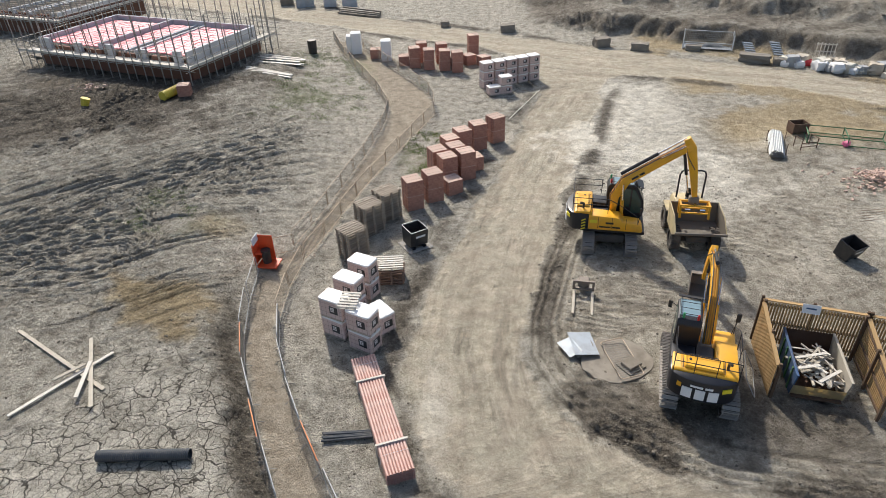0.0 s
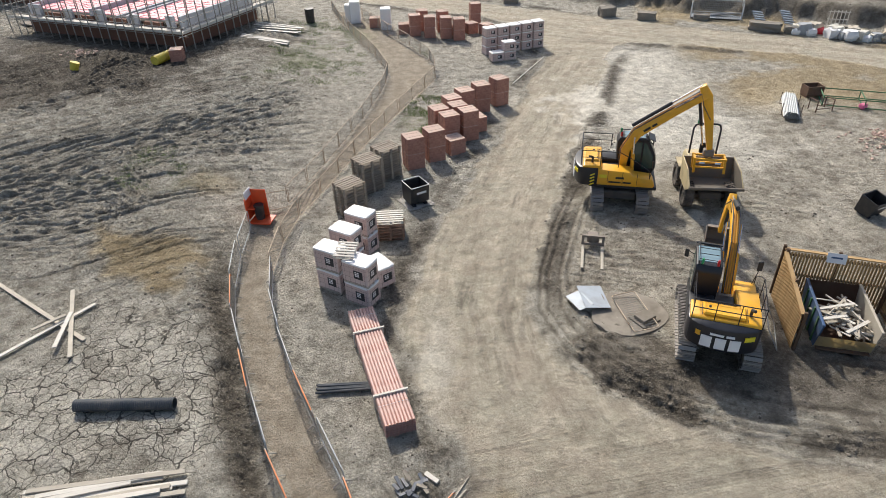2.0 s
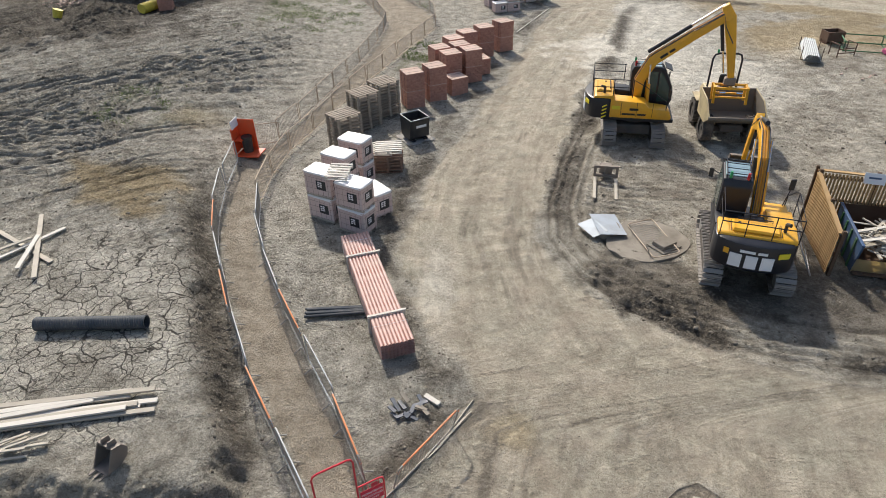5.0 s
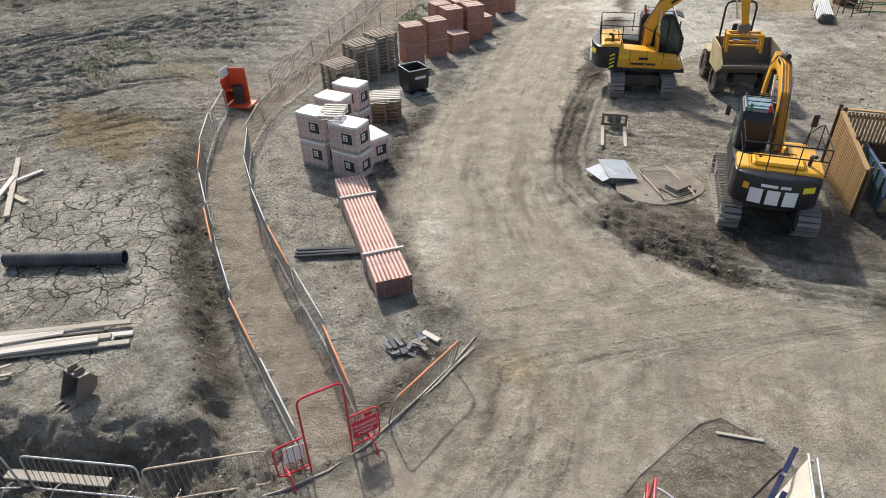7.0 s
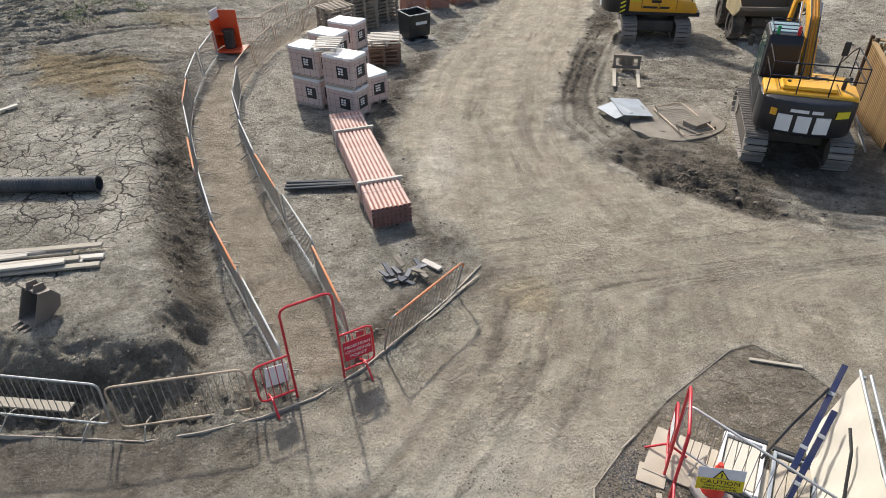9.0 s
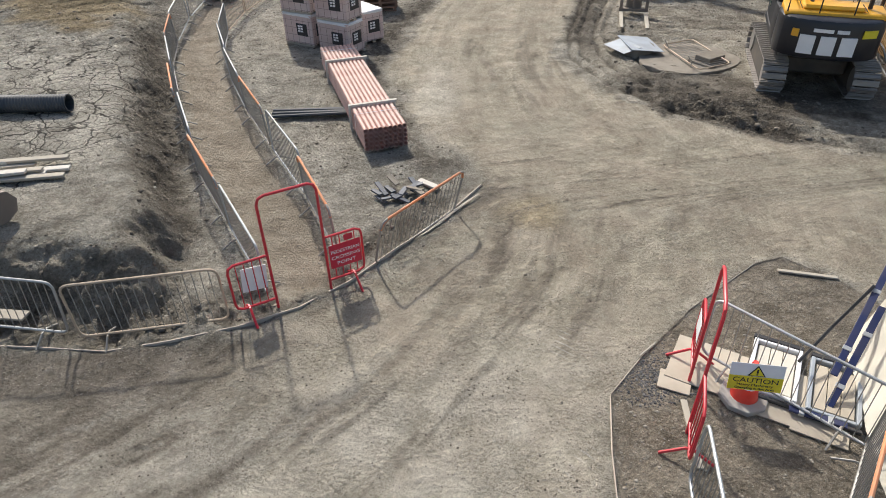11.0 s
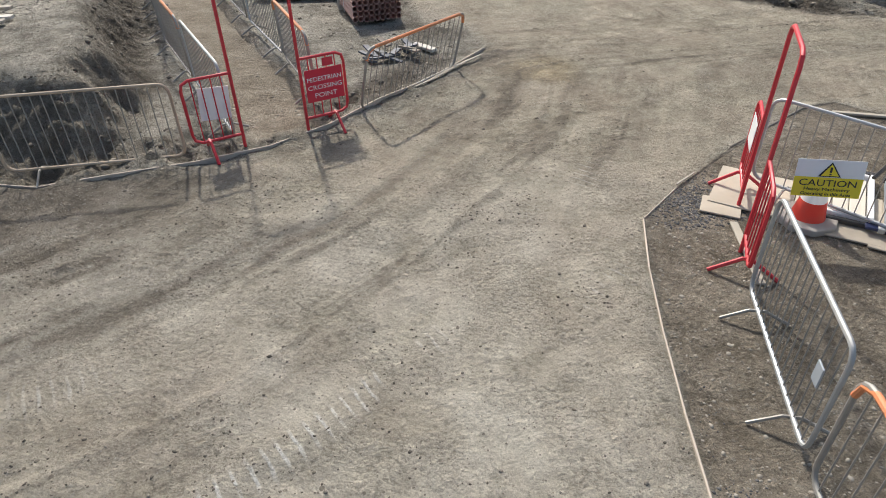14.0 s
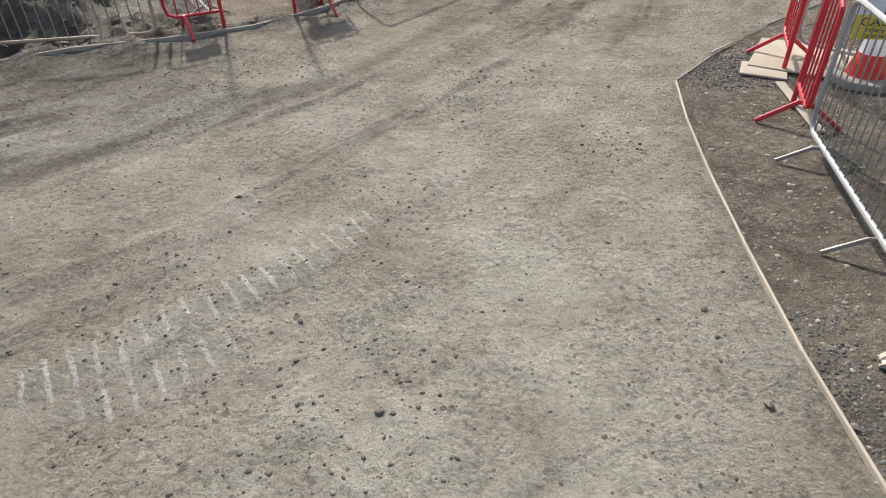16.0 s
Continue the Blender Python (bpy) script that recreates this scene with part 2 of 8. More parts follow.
def rock(seed, r=1.0, flat=0.7):
    bm = bmesh.new()
    bmesh.ops.create_icosphere(bm, subdivisions=1, radius=r)
    rng = random.Random(seed)
    for v in bm.verts:
        v.co *= rng.uniform(0.7, 1.15)
        v.co.z *= flat
    return bm


# ---- ground ----
LATTICES = {}


def lattice(seed):
    if seed not in LATTICES:
        LATTICES[seed] = np.random.RandomState(seed).rand(257, 257)
    return LATTICES[seed]


def vnoise(x, y, scale, seed):
    """Smooth value noise, 0 to 1, with features of the size scale."""
    g = lattice(seed)
    u, v = x / scale + 1000.3, y / scale + 1000.7
    i, j = np.floor(u).astype(int), np.floor(v).astype(int)
    a, b = u - i, v - j
    a, b = a * a * (3 - 2 * a), b * b * (3 - 2 * b)
    i0, j0, i1, j1 = i % 256, j % 256, (i + 1) % 256, (j + 1) % 256
    return (g[i0, j0] * (1 - a) + g[i1, j0] * a) * (1 - b) + (g[i0, j1] * (1 - a) + g[i1, j1] * a) * b


def fbm(x, y, scale, seed, octaves=4, gain=0.5):
    out, amp, tot = 0, 1.0, 0.0
    for k in range(octaves):
        out = out + amp * vnoise(x, y, scale / 2 ** k, seed + k)
        tot += amp
        amp *= gain
    return out / tot


def inside(x, y, poly):
    """Signed distance to an outline, positive inside."""
    d = np.full(x.shape, 1e9)
    odd = np.zeros(x.shape, bool)
    n = len(poly)
    for i in range(n):
        (ax, ay), (bx, by) = poly[i], poly[(i + 1) % n]
        dx, dy = bx - ax, by - ay
        t = np.clip(((x - ax) * dx + (y - ay) * dy) / (dx * dx + dy * dy), 0, 1)
        d = np.minimum(d, (x - ax - t * dx) ** 2 + (y - ay - t * dy) ** 2)
        if ay != by:
            odd ^= ((ay > y) != (by > y)) & (x < (bx - ax) * (y - ay) / (by - ay) + ax)
    d = np.sqrt(d)
    return np.where(odd, d, -d)


def away(x, y, line):
    """Distance to an open line."""
    d = np.full(x.shape, 1e9)
    for (ax, ay), (bx, by) in zip(line, line[1:]):
        dx, dy = bx - ax, by - ay
        t = np.clip(((x - ax) * dx + (y - ay) * dy) / (dx * dx + dy * dy), 0, 1)
        d = np.minimum(d, (x - ax - t * dx) ** 2 + (y - ay - t * dy) ** 2)
    return np.sqrt(d)


def step(v, lo, hi):
    t = np.clip((v - lo) / (hi - lo), 0, 1)
    return t * t * (3 - 2 * t)


FRONT = [(-60, 7.1), (-9, 7.2), (-7.1, 7.2), (-5.0, 7.15), (-3.0, 7.45), (-2.3, 7.9), (-1.6, 8.32), (-0.7, 9.15), (0.1, 10.1), (0.75, 11.2)]
ROAD_L = [(0.95, 11.9), (0.6, 12.8), (-0.42, 14.6), (-1.03, 16.4), (-1.28, 18.5), (-0.82, 21.6), (0.15, 24.9), (1.35, 29.0), (2.82, 33.5), (4.64, 39.1), (6.38, 44.5),
          (8.0, 49.3), (8.6, 55.9), (6.5, 60.5), (3.5, 63.8), (-2.2, 66.6), (-9.9, 72.3), (-20.9, 79.5), (-70, 105)]
ROAD_R = [(-70, 116), (-20, 87), (-5, 75.5), (7, 67), (14.7, 61.9), (21.4, 57.4), (29.6, 53), (35, 48.6), (70, 26), (66, 20), (32.6, 44.5), (25.8, 49.4), (20, 52.0), (15.6, 53.4),
          (14.3, 52.0), (12.3, 47.0), (10.2, 40.5), (7.9, 33.9), (6.2, 28.8), (4.7, 24.7), (3.7, 21.4), (3.4, 18.9), (4.05, 16.5), (5.3, 14.7), (7.4, 13.2), (9.0, 12.4), (12, 11.6), (20, 10.6), (60, 9),
          (60, -40), (-60, -40)]
ISLAND = [(2.23, 6.3), (2.76, 6.9), (3.7, 7.88), (4.48, 8.55), (5.14, 9.0), (5.6, 9.15), (6.2, 8.6), (6.6, 7.85), (6.95, 7.3), (10.0, 4.4), (10.9, 1.0), (9.2, -3.6), (5.4, -6.4), (2.2, -5.4), (1.72, -2.0), (1.82, 2.4), (1.85, 3.3), (1.92, 4.2), (2.03, 5.2)]
LEFT_LINE = [(-2.45, 8.15), (-3.31, 9.62), (-4.0, 10.76), (-4.77, 12.08), (-5.39, 13.39), (-6.17, 15.17), (-7.0, 17.2), (-7.6, 18.6), (-8.1, 20.6), (-8.4, 22.9), (-8.5, 24.9)]
LEFT_FAR = [(-7.3, 27.2), (-6.6, 29.8), (-5.8, 33.0), (-4.68, 38.4), (-3.87, 43.5), (-3.83, 46.6), (-5.28, 51.3), (-7.5, 56.8), (-9.5, 62.4), (-11.0, 67.3)]
RIGHT_LINE = [(-1.5, 9.0), (-2.33, 10.9), (-3.17, 12.45), (-4.18, 14.3), (-5.33, 16.75), (-6.38, 19.43), (-6.81, 20.9), (-6.82, 23.8), (-6.5, 26.3), (-6.1, 27.4), (-5.4, 29.9), (-4.24, 34.0),
              (-2.8, 38.3), (-1.44, 42.0), (-0.3, 44.8), (-0.39, 48.4), (-2.0, 52.6), (-4.5, 57.3), (-8.4, 65.7)]
FOOTWAY = LEFT_LINE + LEFT_FAR + RIGHT_LINE[::-1] + [(-1.6, 8.4), (-2.3, 8.0)]
FIELD = [(-70, 8.3), (-8.2, 8.5), (-7.0, 8.4), (-5.45, 8.3), (-4.6, 8.15), (-4.4, 8.8), (-4.6, 10.2), (-5.2, 11.2), (-6.3, 14.1), (-7.6, 17.6), (-8.6, 20.0), (-9.3, 23.0), (-10.0, 26.0),
         (-9.6, 30), (-8.6, 35), (-8.6, 42), (-10.5, 48), (-12.5, 56), (-13.5, 64), (-30, 74), (-70, 92)]
PALE_YARD = [(12.1, 48.3), (13.6, 52.0), (19.0, 50.0), (17.3, 39), (19.2, 31.1), (15.5, 29.4), (10.6, 34.0)]
SAND_L = [(-14.0, 20.4), (-10.3, 19.8), (-9.6, 22.0), (-11, 24.4), (-15, 24.2)]


def flow(x, y):
    """Coordinates across and along the wheel tracks of the roads."""
    line = [(2.2, 11.0), (1.3, 15), (1.0, 19), (1.5, 23), (2.6, 27), (4.2, 33), (6.3, 39), (8.6, 45), (11, 51), (13, 56)]
    d = np.full(x.shape, 1e9)
    q, s, run = np.zeros(x.shape), np.zeros(x.shape), 0.0
    for (ax, ay), (bx, by) in zip(line, line[1:]):
        dx, dy = bx - ax, by - ay
        l = math.hypot(dx, dy)
        t = np.clip(((x - ax) * dx + (y - ay) * dy) / (l * l), 0, 1)
        dd = np.hypot(x - ax - t * dx, y - ay - t * dy)
        near = dd < d
        side = np.sign((x - ax) * dy - (y - ay) * dx)
        q, s, d = np.where(near, side * dd, q), np.where(near, run + t * l, s), np.where(near, dd, d)
        run += l
    fx, fy = x - 22.0, y - 57.5
    qf, sf = 0.45 * fx + 0.89 * fy, 0.89 * fx - 0.45 * fy
    farw = step(y + 0.45 * x, 54, 60)
    return q * (1 - farw) + qf * farw, s * (1 - farw) + sf * farw


TRACKS = [([(-30, 25.5), (-24.3, 31.0), (-20.7, 34.0), (-16.1, 37.5), (-10.7, 40.0), (-8.0, 44.3)], 0.55, 0.26), ([(-29, 23), (-23.3, 29.3), (-19.8, 33.2), (-15.1, 35.7), (-11.0, 39.1)], 0.6, 0.28),
          ([(-27, 24), (-22.1, 27.1), (-18.6, 29.7), (-15.6, 33.0), (-10.6, 37.1)], 0.5, 0.22), ([(-28, 26), (-22.6, 28.0), (-17.4, 30.6)], 0.45, 0.20), ([(-24, 26.2), (-19.7, 27.0), (-15.8, 27.7)], 0.5, 0.26),
          ([(-25, 24.9), (-20.7, 26.1), (-15.5, 26.8)], 0.45, 0.24), ([(-11.9, 33.5), (-10.5, 36.7)], 0.3, 0.34), ([(-27, 41), (-26.4, 42.9), (-24.4, 49.7)], 0.8, 0.40), ([(-21.4, 41.4), (-20.8, 43.6)], 0.3, 0.34),
          ([(-16.9, 30.5), (-13.9, 25.0)], 0.45, 0.12), ([(-11.3, 32.7), (-6.9, 31.3)], 0.15, 0.26), ([(-26, 33), (-19, 39), (-13, 43)], 0.7, 0.14), ([(-30, 22), (-22, 23.6), (-16, 24.8)], 0.5, 0.20)]


def ground_height(x, y):
    """Height of the ground, and its kinds of surface."""
    x, y = np.asarray(x, float), np.asarray(y, float)
    wob = (fbm(x, y, 1.6, 11, 5, 0.6) - 0.5)
    front = inside(x, y, FRONT + ROAD_L + ROAD_R)
    road = np.minimum(front, -inside(x, y, ISLAND))
    roadw = step(road + wob * (0.25 + 1.1 * step(y, 11, 15)), -0.2, 0.30)
    foot = step(inside(x, y, FOOTWAY) + wob * 0.5, -0.15, 0.25)
    fd = inside(x, y, FIELD) + wob * 0.9
    soft = step(y, 19, 27)
    field = step(fd, -0.42 - 3.5 * soft, 0.62 + 3.5 * soft)
    island = step(inside(x, y, ISLAND) + wob * 0.06, -0.02, 0.05)
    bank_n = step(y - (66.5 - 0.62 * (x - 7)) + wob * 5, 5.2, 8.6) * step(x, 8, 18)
    far = step(y + 0.62 * x, 84, 110)
    near = step(-np.hypot(x, y - 5), -22, -8)
    bank_up = 0.55 * bank_n + 0.45 * step(y - (66.5 - 0.62 * (x - 7)) + wob * 4, 13, 17) * step(x, 6, 14)
    z = 0.80 * field + 3.0 * bank_up * (0.80 + 0.4 * fbm(x, y, 4, 31, 5, 0.6)) + 0.5 * far * fbm(x, y, 9, 41, 4)
    z = z + 0.10 * (fbm(x, y, 7.0, 21, 3) - 0.5) * (1 - near)
    off = (1 - roadw) * (1 - foot)
    rough = fbm(x, y, 1.1, 51, 6, 0.62) - 0.5
    z = z + off * (0.15 + 0.05 * step(y, 20, 40)) * rough * (1 - 0.72 * island) + (roadw + foot) * 0.022 * (fbm(x, y, 0.7, 61, 5, 0.65) - 0.5)
    # churned strips: the bank's edge and both sides of the road
    patch = step(fbm(x, y, 2.6, 73, 4, 0.6), 0.36, 0.60)
    churn = np.exp(-((fd + 0.1) / 0.6) ** 2) * (1 - soft) + 0.95 * np.exp(-((road + 0.7) / 0.6) ** 2) * (1 - island) * step(y, 11.5, 12.5) * patch
    churn = churn + 1.1 * np.exp(-((front + 0.55) / 0.5) ** 2) * step(-y, -12.2, -11) * step(-x, -1.2, 0.5)
    churn = churn + 0.9 * step(-np.hypot((x - 7.5) / 4.2, (y - 14.2) / 1.9), -1.1, -0.6) * patch
    churn = churn + step(-np.hypot((x + 26) / 11, (y - 47) / 5.5) + wob, -1.0, -0.5) * patch * 1.2
    churn = np.clip(churn, 0, 1.3) * (1 - roadw) * (1 - foot)
    z = z + churn * (0.30 + 0.30 * step(-y, -10.5, -9.0)) * (fbm(x, y, 0.55, 75, 5, 0.64) - 0.45)
    # trench under the bank behind the barriers
    z = z - 0.08 * np.exp(-((fd + 0.55) / 0.35) ** 2) * step(-y, -9.4, -8.6) * step(-x, 4.0, 4.6)
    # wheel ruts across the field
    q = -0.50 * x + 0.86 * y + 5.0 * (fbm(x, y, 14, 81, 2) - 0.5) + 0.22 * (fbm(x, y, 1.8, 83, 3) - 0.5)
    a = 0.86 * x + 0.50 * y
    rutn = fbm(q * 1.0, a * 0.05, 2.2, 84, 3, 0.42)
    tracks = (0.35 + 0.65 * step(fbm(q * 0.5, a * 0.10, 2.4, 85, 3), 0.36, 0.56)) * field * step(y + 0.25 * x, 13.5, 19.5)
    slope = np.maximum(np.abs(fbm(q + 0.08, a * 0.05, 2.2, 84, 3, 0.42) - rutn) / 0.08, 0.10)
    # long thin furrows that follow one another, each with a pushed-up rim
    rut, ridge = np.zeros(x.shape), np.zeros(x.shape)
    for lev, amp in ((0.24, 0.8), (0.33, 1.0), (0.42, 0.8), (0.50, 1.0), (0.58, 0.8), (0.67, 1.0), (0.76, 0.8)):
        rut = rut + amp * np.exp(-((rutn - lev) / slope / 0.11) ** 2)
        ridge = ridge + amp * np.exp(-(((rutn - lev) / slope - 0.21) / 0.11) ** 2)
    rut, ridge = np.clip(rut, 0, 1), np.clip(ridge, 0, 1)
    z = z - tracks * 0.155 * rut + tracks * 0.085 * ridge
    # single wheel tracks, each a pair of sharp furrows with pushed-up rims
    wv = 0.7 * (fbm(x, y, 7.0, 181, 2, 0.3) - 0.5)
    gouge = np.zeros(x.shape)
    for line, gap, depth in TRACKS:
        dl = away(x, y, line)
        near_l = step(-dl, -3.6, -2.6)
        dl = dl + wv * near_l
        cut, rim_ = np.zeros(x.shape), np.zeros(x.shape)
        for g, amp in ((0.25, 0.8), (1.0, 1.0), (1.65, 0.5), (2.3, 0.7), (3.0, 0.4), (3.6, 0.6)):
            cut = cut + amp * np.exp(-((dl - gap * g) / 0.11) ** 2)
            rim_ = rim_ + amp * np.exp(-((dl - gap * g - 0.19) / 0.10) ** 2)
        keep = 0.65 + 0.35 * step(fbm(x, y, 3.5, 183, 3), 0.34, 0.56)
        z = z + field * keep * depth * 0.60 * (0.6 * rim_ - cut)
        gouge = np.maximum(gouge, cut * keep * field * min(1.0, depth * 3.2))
    # drag marks of the levelling bucket
    drag = step(-np.hypot((x + 10.3) / 3.6, (y - 33.8) / 3.0), -1.0, -0.6) * field
    z = z + drag * 0.03 * np.sin((0.80 * x + 0.6 * y) * 15 + 2.0 * fbm(x, y, 2.0, 187, 3))
    # clods thrown up by the wheels
    clod = fbm(x, y, 0.42, 191, 4, 0.7) - 0.5
    z = z + (field * (step(y, 15, 21) * (1 - 0.5 * tracks) + 0.9 * step(-y, -11.5, -9.8)) + 0.6 * off * step(y, 11, 14)) * (0.04 + 0.09 * step(fbm(x, y, 3.5, 193, 3), 0.46, 0.64)) * clod
    lug = 0.5 + 0.5 * np.sin(a * 16 + 8 * fbm(x, y, 1.5, 87, 3))
    z = z - tracks * 0.016 * lug * (1 - rut)
    # tracks along the roads
    qr, sr = flow(x, y)
    c1, a1 = np.hypot(x + 11.0, y - 14.2), np.arctan2(y - 14.2, x + 11.0)
    c2, a2 = np.hypot(x - 7.5, y - 4.5), np.arctan2(y - 4.5, x - 7.5)
    junction = step(-y, -13.5, -10.5)
    wq = 0.30 * (fbm(x, y, 1.7, 101, 3) - 0.5)
    st_main = fbm((qr + wq) * 1.0, sr * 0.06, 0.5, 103, 4, 0.62)
    st_arc = fbm((c1 + wq) * 1.0, a1 * 0.8, 0.5, 105, 4, 0.62)
    st_arc2 = fbm((c2 + wq) * 1.0, a2 * 0.5, 0.5, 107, 4, 0.62)
    blend2 = step(x - 0.35 * y + 2.6 * (fbm(x, y, 3, 109, 2) - 0.5), 0.2, 3.2)
    streak = st_main * (1 - junction) + junction * (st_arc * (1 - blend2) + st_arc2 * blend2)
    streak = 0.5 + (streak - 0.5) * (1 - 0.75 * np.exp(-((y - 13.6) / 3.2) ** 2)) * (1 - 0.55 * junction * step(x, -1.0, 1.0))
    # broken ribbons of loose crumbs thrown up along the tracks
    run = (qr + wq) * (1 - junction) + junction * (c1 + wq)
    lie = sr * 0.10 * (1 - junction) + junction * a1 * 1.5
    loose_n = fbm(run, lie, 0.36, 113, 5, 0.68)
    crumb = roadw * step(loose_n, 0.555, 0.66) * step(fbm(run * 0.5, lie * 1.6, 0.9, 115, 4, 0.62), 0.43, 0.60)
    z = z + crumb * 0.05 * (fbm(x, y, 0.13, 117, 3, 0.7) - 0.25)
    z = z + roadw * (0.016 + 0.048 * step(fbm(x, y, 1.3, 121, 4, 0.6), 0.44, 0.60)) * (fbm(x, y, 0.17, 119, 3, 0.75) - 0.5)
    z = z + roadw * 0.075 * (streak - 0.5)
    # lug prints pressed by tyres
    prints = np.zeros(x.shape)
    for r0, lo, hi, wd in ((14.70, -0.94, -0.69, 0.13), (15.02, -0.94, -0.81, 0.13), (13.02, -0.93, -0.85, 0.17), (14.6, -0.53, -0.46, 0.15), (15.5, -0.66, -0.58, 0.10)):
        prints = prints + np.exp(-((c1 - r0) / wd) ** 4) * step(a1, lo, lo + 0.05) * step(-a1, -hi, -hi + 0.05)
    prints = np.clip(prints, 0, 1) * roadw * step(fbm(x, y, 0.45, 93, 3), 0.36, 0.50)
    # tracks of the machines along the edge of the road
    rim_y = (1 - roadw) * (1 - island) * step(x, 2.0, 3.5) * step(y, 11, 12.5) * step(-y, -30, -24)
    berm = np.zeros(x.shape)
    edge_d = -road + 0.25 * (fbm(x, y, 2.2, 131, 2) - 0.5)
    for dd, amp in ((0.45, 1.0), (0.78, 0.7), (1.25, 0.9), (1.6, 0.6), (2.1, 0.7)):
        berm = berm + amp * np.exp(-((edge_d - dd) / 0.09) ** 2) - 0.6 * amp * np.exp(-((edge_d - dd - 0.16) / 0.09) ** 2)
    z = z - rim_y * 0.085 * berm * (0.4 + 0.6 * step(fbm(x, y, 1.8, 133, 3), 0.38, 0.56))
    # tracked ground round the machines
    yard = (1 - roadw) * step(x, 3.2, 5) * step(y, 11, 12.5) * step(-y, -46, -40)
    z = z + yard * 0.035 * np.sin((x * 0.35 + y) * 13 + 16 * fbm(x, y, 2.6, 97, 4)) * step(fbm(x, y, 2.6, 99, 3), 0.50, 0.62)
    # rut also weights how far the furrows' shade darkens the soil colour
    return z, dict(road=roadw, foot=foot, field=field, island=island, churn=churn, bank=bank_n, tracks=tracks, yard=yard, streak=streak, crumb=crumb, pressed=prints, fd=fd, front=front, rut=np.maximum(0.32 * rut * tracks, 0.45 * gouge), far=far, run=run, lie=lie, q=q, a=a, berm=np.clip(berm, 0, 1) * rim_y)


def level(x, y):
    return float(ground_height([x], [y])[0][0])


def axis_steps(spans):
    out = []
    for a, b, s in spans:
        n = max(1, round((b - a) / s))
        out += [a + (b - a) * k / n for k in range(n)]
    return np.array(out + [spans[-1][1]])


gx = np.concatenate([-np.geomspace(3000, 62, 9), axis_steps([(-60, -36, 0.8), (-36, -26, 0.25), (-26, -10, 0.09), (-10, 7.5, 0.05), (7.5, 18, 0.085), (18, 36, 0.3), (36, 60, 0.8)]), np.geomspace(62, 3000, 9)])
gy = np.concatenate([-np.geomspace(3000, 14, 9), axis_steps([(-12, 1.5, 0.5), (1.5, 13, 0.045), (13, 30, 0.075), (30, 50, 0.12), (50, 78, 0.3), (78, 90, 0.5), (90, 130, 1.5)]), np.geomspace(133, 3000, 9)])
GX, GY = np.meshgrid(gx, gy)
GZ, KINDS = ground_height(GX, GY)
far_flat = step(np.hypot(GX, GY), 140, 200)
GZ = GZ * (1 - far_flat)
nx, ny = len(gx), len(gy)
gm = bpy.data.meshes.new("ground")
idx = np.arange(nx * ny).reshape(ny, nx)
quads = np.stack([idx[:-1, :-1], idx[:-1, 1:], idx[1:, 1:], idx[1:, :-1]], -1).reshape(-1, 4)
gm.vertices.add(nx * ny)
gm.vertices.foreach_set("co", np.stack([GX, GY, GZ], -1).astype(np.float32).ravel())
gm.loops.add(quads.size)
gm.loops.foreach_set("vertex_index", quads.astype(np.int32).ravel())
gm.polygons.add(len(quads))
gm.polygons.foreach_set("loop_start", np.arange(0, quads.size, 4, dtype=np.int32))
gm.update(calc_edges=True)
gm.polygons.foreach_set("use_smooth", np.ones(len(quads), bool))


def layer(name, arr, raw=False):
    a = gm.attributes.new(name, "FLOAT", "POINT")
    a.data.foreach_set("value", (arr if raw else np.clip(arr, 0, 1)).astype(np.float32).ravel())


X0, Y0 = GX, GY
n1 = fbm(X0, Y0, 2.2, 111, 5, 0.6)
sand = step(inside(X0, Y0, SAND_L) + 4 * (fbm(X0, Y0, 1.5, 121, 5, 0.65) - 0.5), -0.5, 1.2) * KINDS["field"]
sand = np.maximum(sand, 0.75 * step(-np.hypot((X0 + 11.0) / 2.2, (Y0 - 28.5) / 2.0) + 1.6 * (n1 - 0.5), -1.0, -0.3) * KINDS["field"])
sand = np.maximum(sand, 0.9 * step(fbm(X0, Y0, 5, 125, 5, 0.6), 0.36, 0.52) * step(X0, 17.5, 20.5) * step(Y0, 36, 40) * (1 - KINDS["road"]) * (1 - KINDS["bank"]))
sand = np.maximum(sand, 0.6 * step(-np.hypot((X0 - 1.7) / 0.9, (Y0 - 10.6) / 0.8) + 1.6 * (n1 - 0.5), -1.0, -0.3))
sand = np.maximum(sand, 0.7 * step(-np.hypot((X0 + 32) / 4, (Y0 - 53) / 2.5) + 1.6 * (n1 - 0.5), -1.0, -0.3))
pale = 0.9 * step(-np.hypot((X0 - 12.5) / 5.0, (Y0 - 36.5) / 9.5) + 2.6 * (n1 - 0.5), -1.0, -0.35) * (1 - KINDS["bank"])
pale = np.maximum(pale, KINDS["road"] * step(-Y0, -8.5, -5.5) * (0.30 + 0.34 * step(n1, 0.38, 0.58)))
pale = np.maximum(pale, 0.62 * step(inside(X0, Y0, PALE_YARD) + 5 * (fbm(X0, Y0, 2.6, 129, 5, 0.64) - 0.5), -0.6, 1.4) * (1 - 0.6 * KINDS["road"]))
pale = np.maximum(pale, 0.50 * KINDS["yard"] * step(fbm(X0 - 0.4 * Y0, Y0 * 0.5, 3.2, 127, 5, 0.62), 0.50, 0.60) * step(Y0, 22, 27))
pale = np.maximum(pale, 0.5 * step(-np.hypot((X0 + 0.1) / 1.0, (Y0 - 16.0) / 4.2) + 1.6 * (n1 - 0.5), -1.0, -0.3) * KINDS["road"])
